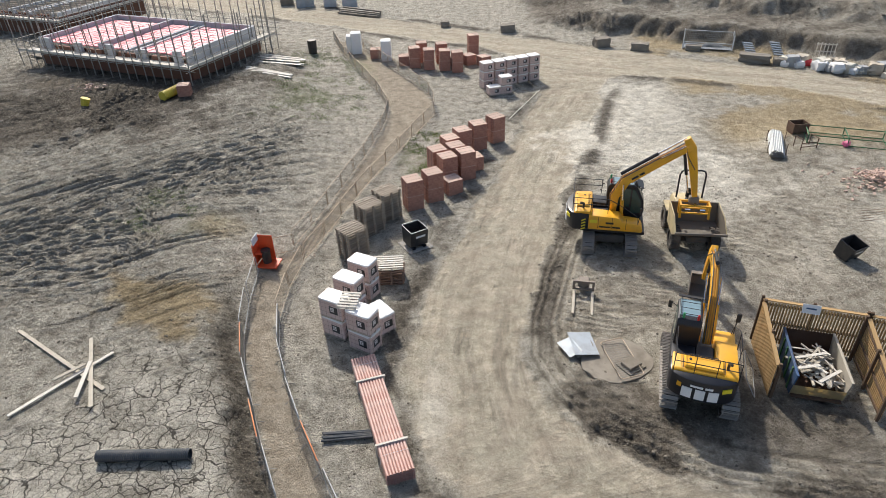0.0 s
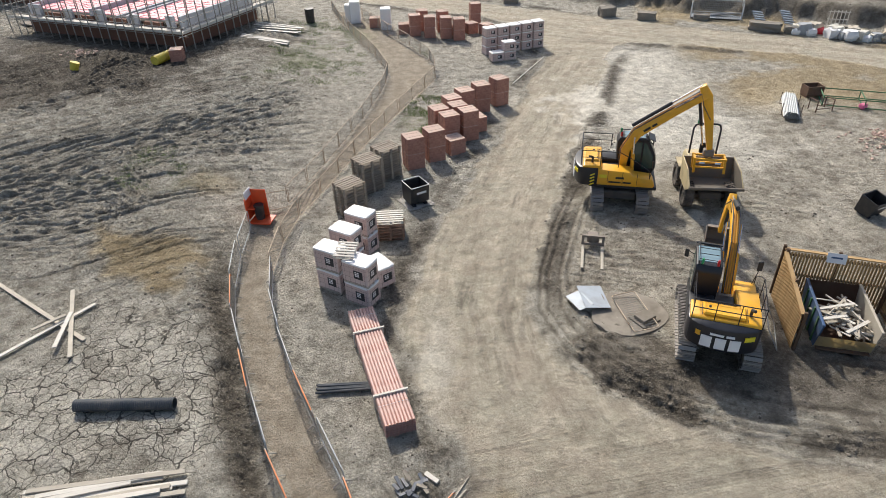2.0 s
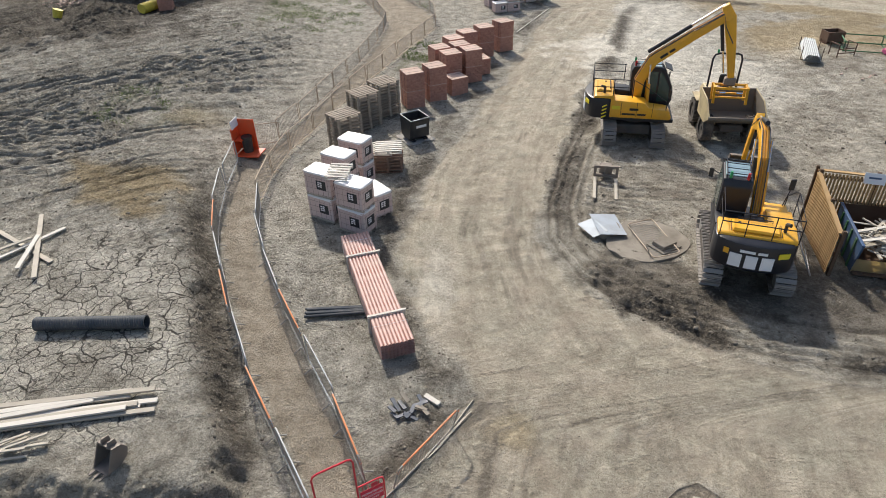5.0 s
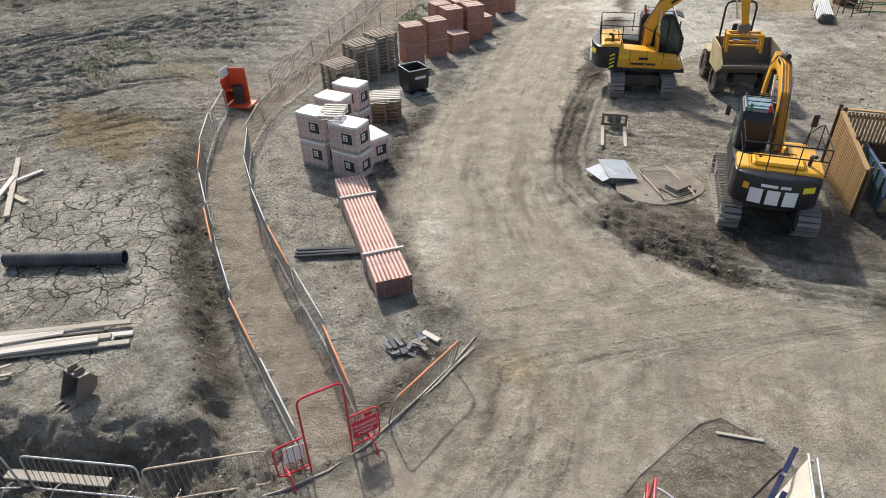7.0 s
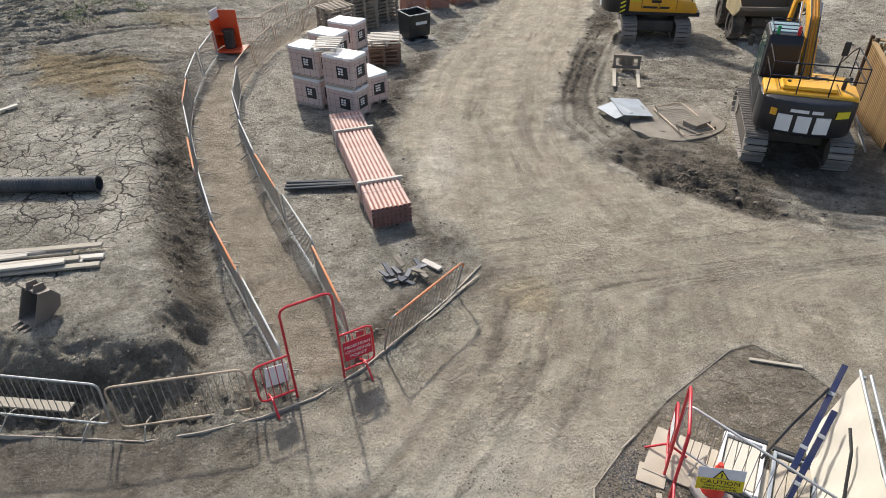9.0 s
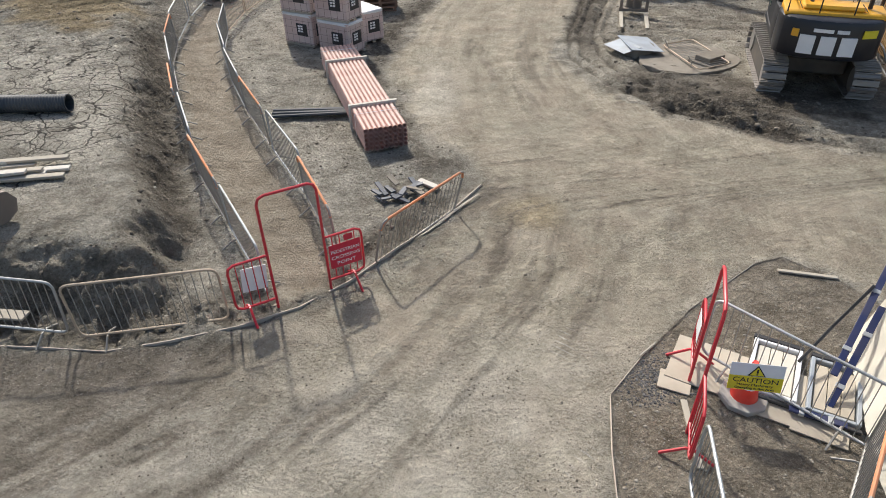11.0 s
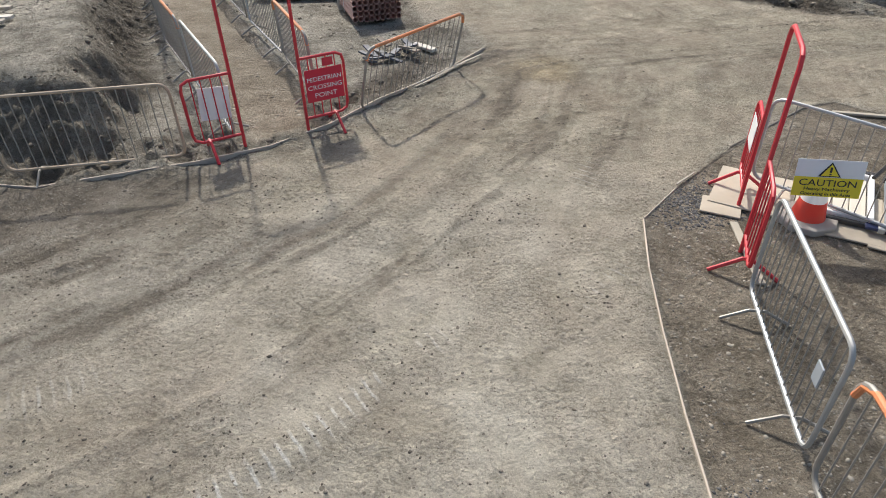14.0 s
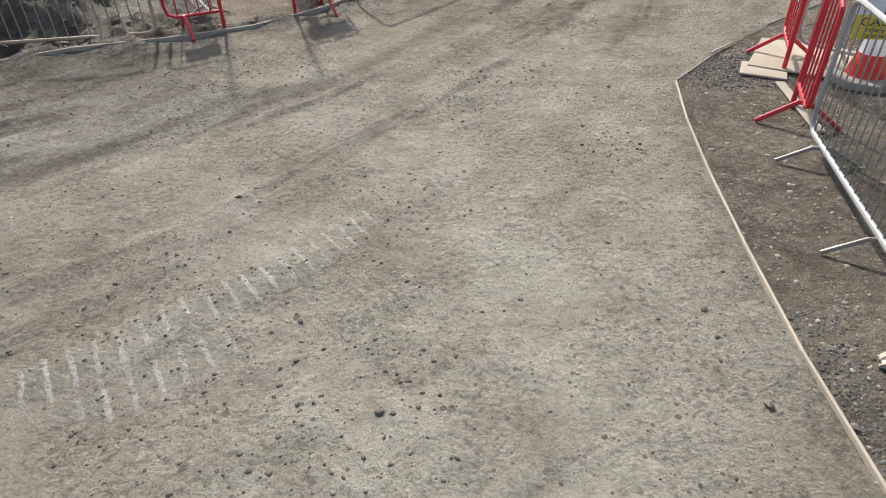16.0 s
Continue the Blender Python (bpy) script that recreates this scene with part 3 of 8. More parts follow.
cracked_in = step(-np.hypot((X0 + 10.2) / 5.4, (Y0 - 13.9) / 5.8) + 1.6 * (n1 - 0.5), -1.1, -0.6) * KINDS["field"]
grass = step(fbm(X0, Y0, 3.0, 131, 5, 0.6), 0.50, 0.60) * (step(-np.hypot((X0 + 9.5) / 5, (Y0 - 53) / 13), -1, -0.5) + 0.7 * step(-np.hypot((X0 + 15) / 5, (Y0 - 30) / 4), -1, -0.4) + 1.3 * step(-np.hypot((X0 + 1.2) / 1.8, (Y0 - 37.0) / 5.0), -1, -0.5))
wet = step(fbm(X0, Y0, 2.4, 141, 4), 0.44, 0.58) * KINDS["yard"] * step(-np.hypot((X0 - 9.5) / 8, (Y0 - 16) / 7), -1, -0.4)
isl = KINDS["island"] * (0.02 + 0.20 * step(n1, 0.44, 0.62))
upper = step(-np.hypot((X0 + 28) / 17, (Y0 - 51) / 14) + 1.5 * (n1 - 0.5), -1.0, -0.5)
turned = KINDS["road"] * step(Y0 - 0.55 * X0, 4.2, 6.6) * step(-Y0, -13.5, -10.5) * (0.08 + 0.12 * step(-X0, 0.3, 2.2) * step(-Y0, -8.0, -7.0) + (0.24 + 0.20 * step(-X0, 0.3, 2.2) * step(-Y0, -8.0, -7.0)) * step(fbm(KINDS["run"] * 0.8, KINDS["lie"] * 1.2, 0.8, 153, 5, 0.66), 0.44, 0.60))
wheel = KINDS["road"] * step(-KINDS["streak"], -0.46, -0.30)
rim = KINDS["road"] * step(-np.hypot(X0 + 4.5, (Y0 - 6.3) * 2.2) + 2.5 * (n1 - 0.5), -4.0, -1.0) * 0.32
layer("road", KINDS["road"])
layer("foot", KINDS["foot"] + 0.9 * KINDS["island"])
# besides darker soil, the rut term paints furrow shade into the colour
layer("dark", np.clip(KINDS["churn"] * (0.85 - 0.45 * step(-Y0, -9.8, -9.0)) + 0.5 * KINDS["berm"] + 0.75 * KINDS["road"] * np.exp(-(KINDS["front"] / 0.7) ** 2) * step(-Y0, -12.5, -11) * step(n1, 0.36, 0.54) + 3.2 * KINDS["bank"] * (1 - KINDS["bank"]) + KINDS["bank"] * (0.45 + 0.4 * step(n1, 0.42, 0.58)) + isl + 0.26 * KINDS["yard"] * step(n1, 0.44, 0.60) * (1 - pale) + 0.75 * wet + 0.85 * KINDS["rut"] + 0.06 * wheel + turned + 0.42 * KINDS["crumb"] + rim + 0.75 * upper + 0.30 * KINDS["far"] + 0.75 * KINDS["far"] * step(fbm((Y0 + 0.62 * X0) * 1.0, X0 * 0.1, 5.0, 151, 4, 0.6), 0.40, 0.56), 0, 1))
layer("streak", KINDS["streak"])
layer("pressed", KINDS["pressed"])
layer("sand", sand)
layer("pale", np.maximum(pale, 0.42 * cracked_in * step(n1, 0.30, 0.56)))
layer("cracked", cracked_in)
layer("loose", np.clip(KINDS["field"] * 0.55 * step(Y0, 15, 22) + KINDS["churn"] * (0.25 + 0.55 * step(Y0, 10, 12)) + 0.25 * KINDS["yard"] * step(n1, 0.4, 0.55) + 0.5 * KINDS["island"], 0, 1))
layer("grass", grass)
layer("across", np.clip(np.where(KINDS["field"] > KINDS["road"], KINDS["q"], KINDS["run"]), -300, 300), True)
layer("along", np.clip(np.where(KINDS["field"] > KINDS["road"], KINDS["a"] * 0.06, KINDS["lie"]), -300, 300), True)
layer("driven", np.maximum(KINDS["road"] * 0.9, KINDS["field"] * step(Y0 + 0.25 * X0, 13.5, 19.5) * 0.8))
layer("yard", KINDS["yard"] * (1 - pale))
ground = tagged(new("ground", gm), "churned grey-brown mud and compacted dirt of a building site", "ground", kind="structure")


def ground_material():
    m, t, b = nt("site_ground")
    geo = t.nodes.new("ShaderNodeNewGeometry").outputs["Position"]

    def att(n):
        a = t.nodes.new("ShaderNodeAttribute")
        a.attribute_name = n
        return a.outputs["Fac"]
    n_big = noise_tex(t, 0.4, 6, 0.65, geo)
    n_tint = noise_tex(t, 0.9, 5, 0.65, geo)
    n_mid = noise_tex(t, 1.5, 12, 0.78, geo)
    n_fine = noise_tex(t, 11.0, 9, 0.75, geo)
    n_grit = noise_tex(t, 85.0, 4, 0.75, geo)
    mud = ramp(t, n_mid, [(0.36, (0.255, 0.229, 0.184)), (0.49, (0.500, 0.462, 0.384)), (0.62, (0.715, 0.674, 0.580))])
    dirt = ramp(t, n_mid, [(0.36, (0.290, 0.252, 0.186)), (0.50, (0.464, 0.416, 0.322)), (0.63, (0.628, 0.574, 0.460))])
    warm = ramp(t, n_tint, [(0.42, (0.12, 0.12, 0.12)), (0.62, (0.75, 0.75, 0.75))])
    dirt = mix(t, warm, dirt, (0.450, 0.382, 0.298))
    cool = ramp(t, n_big, [(0.45, (0, 0, 0)), (0.62, (0.25, 0.25, 0.25))])
    dirt = mix(t, cool, dirt, (0.430, 0.425, 0.335))
    foot = ramp(t, n_mid, [(0.36, (0.240, 0.199, 0.146)), (0.62, (0.450, 0.386, 0.300))])
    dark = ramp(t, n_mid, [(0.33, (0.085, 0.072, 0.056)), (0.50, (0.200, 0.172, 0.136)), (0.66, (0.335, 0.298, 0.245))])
    sand = ramp(t, n_mid, [(0.35, (0.35, 0.262, 0.140)), (0.65, (0.60, 0.475, 0.285))])
    palec = ramp(t, n_mid, [(0.34, (0.56, 0.512, 0.414)), (0.56, (0.86, 0.810, 0.695))])
    green = ramp(t, n_fine, [(0.35, (0.075, 0.115, 0.028)), (0.65, (0.20, 0.235, 0.085))])
    col = mix(t, att("road"), mud, dirt)
    col = mix(t, calc(t, "MULTIPLY", att("yard"), 0.65), col, ramp(t, n_mid, [(0.36, (0.265, 0.228, 0.174)), (0.50, (0.470, 0.420, 0.334)), (0.63, (0.66, 0.606, 0.50))]))
    sk = ramp(t, att("streak"), [(0.32, (0.89, 0.88, 0.865)), (0.48, (0.985, 0.98, 0.975)), (0.66, (1.10, 1.10, 1.095))])
    col = mix(t, calc(t, "MULTIPLY", att("road"), 0.9), col, mix(t, 1.0, col, sk, "MULTIPLY"))
    cx = t.nodes.new("ShaderNodeCombineXYZ")
    t.links.new(att("across"), cx.inputs[0])
    t.links.new(att("along"), cx.inputs[1])
    lines_ = noise_tex(t, 3.4, 9, 0.74, cx.outputs[0])
    tone = ramp(t, lines_, [(0.34, (0.76, 0.745, 0.72)), (0.47, (0.97, 0.965, 0.96)), (0.53, (1.03, 1.03, 1.03)), (0.66, (1.20, 1.20, 1.19))])
    col = mix(t, calc(t, "MULTIPLY", att("driven"), 0.85), col, mix(t, 1.0, col, tone, "MULTIPLY"))
    col = mix(t, att("foot"), col, foot)
    col = mix(t, calc(t, "MULTIPLY", att("pale"), 0.92), col, palec)
    # darker scuffed patches with crumbly edges
    n_scuff = noise_tex(t, 2.6, 10, 0.80, geo)
    scuff = ramp(t, n_scuff, [(0.555, (0, 0, 0)), (0.60, (0.55, 0.55, 0.55)), (0.68, (1, 1, 1))])
    col = mix(t, calc(t, "MULTIPLY", scuff, calc(t, "SUBTRACT", 0.5, calc(t, "MULTIPLY", calc(t, "MAXIMUM", att("driven"), att("pale")), 0.34))), col, (0.215, 0.180, 0.138))
    col = mix(t, calc(t, "MULTIPLY", att("sand"), 0.92), col, sand)
    # lug prints of tyres, pressed along arcs
    sp = t.nodes.new("ShaderNodeSeparateXYZ")
    t.links.new(geo, sp.inputs[0])
    px, py = calc(t, "ADD", sp.outputs[0], 11.0), calc(t, "SUBTRACT", sp.outputs[1], 14.2)
    rad_ = calc(t, "SQRT", calc(t, "ADD", calc(t, "MULTIPLY", px, px), calc(t, "MULTIPLY", py, py)))
    ph = calc(t, "ADD", calc(t, "MULTIPLY", calc(t, "ARCTAN2", py, px), 820.0), calc(t, "MULTIPLY", rad_, 9.0))
    lug = ramp(t, calc(t, "SINE", calc(t, "ADD", ph, calc(t, "MULTIPLY", n_tint, 9.0))), [(0.62, (0, 0, 0)), (0.92, (1, 1, 1))])
    lug = calc(t, "MULTIPLY", calc(t, "MULTIPLY", lug, att("pressed")), ramp(t, n_fine, [(0.36, (0, 0, 0)), (0.50, (1, 1, 1))]))
    col = mix(t, calc(t, "MULTIPLY", lug, 0.95), col, (0.88, 0.86, 0.80))
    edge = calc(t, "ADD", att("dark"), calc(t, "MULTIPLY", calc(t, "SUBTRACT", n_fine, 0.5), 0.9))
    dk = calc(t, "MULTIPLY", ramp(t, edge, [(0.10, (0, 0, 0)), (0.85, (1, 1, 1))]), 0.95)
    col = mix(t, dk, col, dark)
    gm_ = calc(t, "MULTIPLY", att("grass"), ramp(t, n_fine, [(0.45, (0, 0, 0)), (0.56, (1, 1, 1))]))
    col = mix(t, calc(t, "MULTIPLY", gm_, 0.75), col, green)
    spk = ramp(t, n_grit, [(0.30, (0.48, 0.48, 0.47)), (0.5, (1, 1, 1)), (0.70, (1.36, 1.36, 1.36))])
    col = mix(t, calc(t, "SUBTRACT", 0.85, calc(t, "MULTIPLY", att("road"), 0.35)), col, mix(t, 1.0, col, spk, "MULTIPLY"))
    blot = ramp(t, n_fine, [(0.34, (0.70, 0.69, 0.67)), (0.5, (1, 1, 1)), (0.66, (1.18, 1.18, 1.18))])
    firm = calc(t, "SUBTRACT", 1.0, calc(t, "MULTIPLY", calc(t, "MAXIMUM", calc(t, "MAXIMUM", att("road"), att("foot")), att("pale")), 0.60))
    col = mix(t, firm, col, mix(t, 1.0, col, blot, "MULTIPLY"))
    # small embedded stones
    pb = t.nodes.new("ShaderNodeTexVoronoi")
    pb.inputs["Scale"].default_value = 19.0
    t.links.new(geo, pb.inputs["Vector"])
    sep = t.nodes.new("ShaderNodeSeparateColor")
    t.links.new(pb.outputs["Color"], sep.inputs[0])
    stone = calc(t, "MULTIPLY", calc(t, "LESS_THAN", pb.outputs["Distance"], calc(t, "MULTIPLY", sep.outputs[1], 0.38)), calc(t, "GREATER_THAN", sep.outputs[0], 0.62))
    col = mix(t, calc(t, "MULTIPLY", stone, 0.32), col, mix(t, sep.outputs[2], (0.16, 0.14, 0.12), (0.52, 0.49, 0.44)))
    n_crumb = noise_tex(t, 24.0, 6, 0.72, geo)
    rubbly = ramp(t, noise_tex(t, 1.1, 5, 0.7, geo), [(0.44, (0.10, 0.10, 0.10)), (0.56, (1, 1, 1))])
    # hollows of the crumb bump darkened in the colour, as shade between crumbs
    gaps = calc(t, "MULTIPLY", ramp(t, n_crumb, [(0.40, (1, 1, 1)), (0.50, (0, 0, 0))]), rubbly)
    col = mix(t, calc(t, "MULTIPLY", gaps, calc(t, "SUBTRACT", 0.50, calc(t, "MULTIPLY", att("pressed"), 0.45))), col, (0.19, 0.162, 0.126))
    # dark crumbs and pale grit, sharp-edged
    for sc, keep_, tone in ((38.0, 0.84, (0.20, 0.17, 0.135)), (61.0, 0.82, (0.66, 0.62, 0.54)), (21.0, 0.96, (0.22, 0.19, 0.15))):
        pc = t.nodes.new("ShaderNodeTexVoronoi")
        pc.inputs["Scale"].default_value = sc
        t.links.new(geo, pc.inputs["Vector"])
        ps = t.nodes.new("ShaderNodeSeparateColor")
        t.links.new(pc.outputs["Color"], ps.inputs[0])
        dot_ = calc(t, "MULTIPLY", calc(t, "LESS_THAN", pc.outputs["Distance"], calc(t, "MULTIPLY", ps.outputs[1], 0.42)), calc(t, "GREATER_THAN", ps.outputs[0], keep_))
        dot_ = calc(t, "MULTIPLY", dot_, ramp(t, n_mid, [(0.44, (0.3, 0.3, 0.3)), (0.54, (1, 1, 1))]))
        col = mix(t, calc(t, "MULTIPLY", dot_, 0.85), col, tone)
    # crumbs of dry soil, the shade in the gaps between them multiplied into the colour
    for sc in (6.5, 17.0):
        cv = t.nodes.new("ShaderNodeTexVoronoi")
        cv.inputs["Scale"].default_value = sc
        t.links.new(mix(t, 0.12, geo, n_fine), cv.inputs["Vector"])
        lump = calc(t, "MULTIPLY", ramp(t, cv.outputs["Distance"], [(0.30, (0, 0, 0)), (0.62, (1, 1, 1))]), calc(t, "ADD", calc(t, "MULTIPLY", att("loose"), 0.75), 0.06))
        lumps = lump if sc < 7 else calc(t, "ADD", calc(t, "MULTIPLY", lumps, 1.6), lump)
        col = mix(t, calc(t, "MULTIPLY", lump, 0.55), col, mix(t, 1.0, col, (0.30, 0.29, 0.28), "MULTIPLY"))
    # drying cracks, large and small
    nz = node(t, "ShaderNodeTexNoise", Scale=1.7, Detail=4.0)
    t.links.new(geo, nz.inputs["Vector"])
    wob = mix(t, 0.36, geo, nz.outputs["Color"])
    cracks = None
    for sc, wd, amt in ((1.9, 0.026, 0.9), (4.6, 0.034, 0.7)):
        vo = t.nodes.new("ShaderNodeTexVoronoi")
        vo.feature = "DISTANCE_TO_EDGE"
        vo.inputs["Scale"].default_value = sc
        t.links.new(wob, vo.inputs["Vector"])
        c = calc(t, "MULTIPLY", ramp(t, vo.outputs["Distance"], [(0.0, (1, 1, 1)), (wd * 0.6, (1, 1, 1)), (wd, (0, 0, 0))]), amt)
        cracks = c if cracks is None else calc(t, "MAXIMUM", cracks, c)
    crack = calc(t, "MULTIPLY", calc(t, "MULTIPLY", cracks, att("cracked")), ramp(t, n_tint, [(0.30, (0.3, 0.3, 0.3)), (0.46, (1, 1, 1))]))
    col = mix(t, calc(t, "MULTIPLY", crack, 0.95), col, (0.035, 0.029, 0.023))
    t.links.new(col, b.inputs["Base Color"])
    b.inputs["Roughness"].default_value = 0.93
    b.inputs["Specular IOR Level"].default_value = 0.2
    h = calc(t, "ADD", calc(t, "SUBTRACT", calc(t, "MULTIPLY", n_mid, 1.6), calc(t, "MULTIPLY", lumps, 0.30)), calc(t, "ADD", calc(t, "MULTIPLY", calc(t, "MULTIPLY", n_fine, firm), 1.0), calc(t, "MULTIPLY", n_grit, 0.14)))
    h = calc(t, "ADD", h, calc(t, "MULTIPLY", calc(t, "MULTIPLY", lines_, att("driven")), 0.55))
    h = calc(t, "ADD", h, calc(t, "MULTIPLY", calc(t, "MULTIPLY", n_crumb, rubbly), 0.45))
    h = calc(t, "ADD", calc(t, "SUBTRACT", h, calc(t, "MULTIPLY", crack, 0.9)), calc(t, "ADD", calc(t, "MULTIPLY", stone, 0.12), calc(t, "MULTIPLY", lug, 0.12)))
    level_ = calc(t, "MAXIMUM", calc(t, "MAXIMUM", att("road"), att("foot")), calc(t, "MAXIMUM", calc(t, "MULTIPLY", att("pale"), 1.15), calc(t, "MULTIPLY", att("yard"), 0.6)))
    bump(t, b, calc(t, "MULTIPLY", h, calc(t, "SUBTRACT", 0.76, calc(t, "MULTIPLY", level_, 0.34))), 1.0, 0.26)
    return m


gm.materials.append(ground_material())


def at(x, y, rz=0.0, dz=0.0, z=None):
    """A pose that stands on the ground."""
    return pose(x, y, (level(x, y) if z is None else z) + dz, 0, 0, rz)


# ---- machines ----
def digger_part_profile(bm, pts, widths, half, bev=0.02):
    """A boom or dipper: a side profile with a depth at each point, drawn out across."""
    up, lo = [], []
    for i, (y, z) in enumerate(pts):
        a, b = pts[max(0, i - 1)], pts[min(len(pts) - 1, i + 1)]
        d = Vector((b[0] - a[0], b[1] - a[1])).normalized()
        n = Vector((-d.y, d.x)) * widths[i] / 2
        up.append((y + n.x, z + n.y))
        lo.append((y - n.x, z - n.y))
    return prism(bm, up + lo[::-1], 0, -half, half, bev)


def shoe_loop(length, r, pitch):
    """Places and angles of track shoes round two wheels."""
    straight, bend = length - 2 * r, math.pi * r
    total = 2 * straight + 2 * bend
    n = round(total / pitch)
    for k in range(n):
        s = k * total / n
        if s < straight:
            yield -straight / 2 + s, 2 * r, 0.0
        elif s < straight + bend:
            a = (s - straight) / r
            yield straight / 2 + r * math.sin(a), r + r * math.cos(a), -a
        elif s < 2 * straight + bend:
            yield straight / 2 - (s - straight - bend), 0.0, math.pi
        else:
            a = (s - 2 * straight - bend) / r
            yield -straight / 2 - r * math.sin(a), r - r * math.cos(a), math.pi - a


def blocky_letters(bm, strokes, origin, u, v, size, thick):
    """Plain strokes in a plane, for marks on machines."""
    n = Vector(u).cross(Vector(v)).normalized()
    for (x0, y0, x1, y1) in strokes:
        c = Vector(origin) + Vector(u) * (x0 + x1) / 2 * size + Vector(v) * (y0 + y1) / 2 * size
        m = Matrix((Vector(u), Vector(v), n)).transposed().to_4x4()
        bmesh.ops.create_cube(bm, size=1, matrix=Matrix.Translation(c) @ m @ Matrix.Diagonal((abs(x1 - x0) * size, abs(y1 - y0) * size, thick, 1)))
    return bm


LOGO = [(0.10, 0.0, 0.98, 1.0), (1.26, 0.0, 2.12, 1.0), (2.40, 0.0, 3.28, 1.0)]


def excavator(x, y, under, slew, boom, dip, bucket_kind, label):
    """A tracked excavator; angles of tracks and body in degrees, boom and dipper as side profiles from the body's centre."""
    d = thing("excavator", at(x, y, under, z=0.0), label, "excavator", "excavators")
    # running gear
    gear = part("undercarriage", boxm((0, 0, 0.52), (1.5, 1.9, 0.42), bev=0.06), MUDDY, d)
    ring = bmesh.new()
    rod(ring, (0, 0, 0.7), (0, 0, 0.98), 0.62, 20)
    part("slew_ring", ring, MUDDY, gear)
    sm = boxm((0, 0, 0), (0.56, 0.142, 0.03), bev=0.006)
    box(sm, (0, 0.045, 0.034), (0.56, 0.018, 0.05))
    box(sm, (0, -0.04, 0.028), (0.56, 0.018, 0.035))
    for sx in (-1.0, 1.0):
        core = bmesh.new()
        prism(core, rounded([(-1.75, 0.08, 0), (1.75, 0.08, 0), (1.75, 0.70, 0), (-1.75, 0.70, 0)], 0.28, 5) and
              [(p.x, p.y) for p in rounded([(-1.75, 0.06, 0), (1.75, 0.06, 0), (1.75, 0.72, 0), (-1.75, 0.72, 0)], 0.32, 5)], 0, sx - 0.17, sx + 0.17)
        tr = part("track", core, MUDDY, d)
        for cy in (-1.4, 1.4):
            w = bmesh.new()
            rod(w, (sx - 0.2, cy, 0.39), (sx + 0.2, cy, 0.39), 0.30, 16)
            part("sprocket", w, TRACK, tr)
        for k, (py, pz, ang) in enumerate(shoe_loop(3.62, 0.375, 0.172)):
            m = Matrix.Translation((sx, py, pz + 0.02)) @ Matrix.Rotation(ang, 4, "X")
            if k == 0 and sx < 0:
                first = part("track_shoe", sm, TRACK, tr)
                first.matrix_basis = m
                shoe_mesh = first.data
            else:
                piece("track_shoe", shoe_mesh, tr, m)
    S = Matrix.Rotation(radians(slew), 4, "Z")

    def up(name, bm, mat, label="", parent=None, smooth=False):
        bmesh.ops.transform(bm, matrix=S @ Matrix.Diagonal((0.88, 1, 1, 1)), verts=bm.verts)
        return part(name, bm, mat, parent or d, label, smooth)
    up("deck", boxm((0, 0.1, 1.05), (2.44, 3.0, 0.16), bev=0.02), BLACKP)
    # counterweight, rounded at the back
    arc = [(-1.25, -1.05), (-1.27, -1.55)] + [(1.27 * math.cos(a), -1.55 - 0.62 * math.sin(a) ** 0.8) for a in [math.pi - k * math.pi / 12 for k in range(1, 12)]] + [(1.27, -1.55), (1.25, -1.05)]
    cw = up("counterweight", prism(bmesh.new(), arc, 2, 1.02, 1.93, 0.10), CWMAT, "black curved counterweight with white lettering shapes", smooth=True)
    def cw_mark(strokes, z0, size):
        marks = bmesh.new()
        blocky_letters(marks, strokes, (-0.78, -2.175, z0), (1, 0, 0), (0, 0, 1), size, 0.03)
        for v in marks.verts:
            v.co.y += (abs(v.co.x) / 1.27) ** 2.2 * 0.26
        up("mark", marks, SIGNW, parent=cw)
    for st in LOGO:
        cw_mark([st], 1.16, 0.42)
    cw_mark([(0.32, 0.0, 0.78, 0.075)], 1.66, 1.0)
    cw_mark([(0.86, 0.0, 1.14, 0.075)], 1.66, 1.0)
    up("badge", boxm((-0.86, -2.045, 1.60), (0.17, 0.03, 0.17), (0, 0, -24)), YELLOW, parent=cw)
    up("warning_label", boxm((0.86, -2.045, 1.66), (0.36, 0.03, 0.17), (0, 0, 24)), SIGNY, parent=cw)
    # engine cover
    cov = bmesh.new()
    prism(cov, [(-1.78, 1.90), (-1.78, 1.97), (-1.70, 2.02), (-0.98, 2.05), (-0.92, 1.98), (-0.92, 1.1), (-1.06, 1.1), (-1.06, 1.90)], 0, -1.20, 1.20, 0.035)
    hood = up("engine_cover", cov, YELLOW, smooth=True)
    up("hood_panel", boxm((-0.05, -1.36, 2.06), (1.45, 0.62, 0.12), bev=0.05), YELLOW, parent=hood, smooth=True)
    for sx in (-0.80, 0.72):
        up("hood_seam", boxm((sx, -1.36, 2.052), (0.016, 0.66, 0.012)), BLACKP, parent=hood)
    up("filler_cap", rod(bmesh.new(), (-0.55, -1.30, 2.10), (-0.55, -1.30, 2.145), 0.05, 12), BLACKP, parent=hood)
    up("grab_rail", sweep(bmesh.new(), [(-0.60, -1.12, 2.11), (-0.60, -1.12, 2.20), (0.45, -1.12, 2.20), (0.45, -1.12, 2.11)], 0.014, 6), BLACKP, parent=hood)
    ex = bmesh.new()
    rod(ex, (0.82, -1.35, 2.05), (0.82, -1.35, 2.30), 0.055, 10)
    rod(ex, (0.82, -1.35, 2.30), (0.90, -1.50, 2.36), 0.055, 10)
    up("exhaust", ex, BLACKPL)
    # side boxes
    sb = bmesh.new()
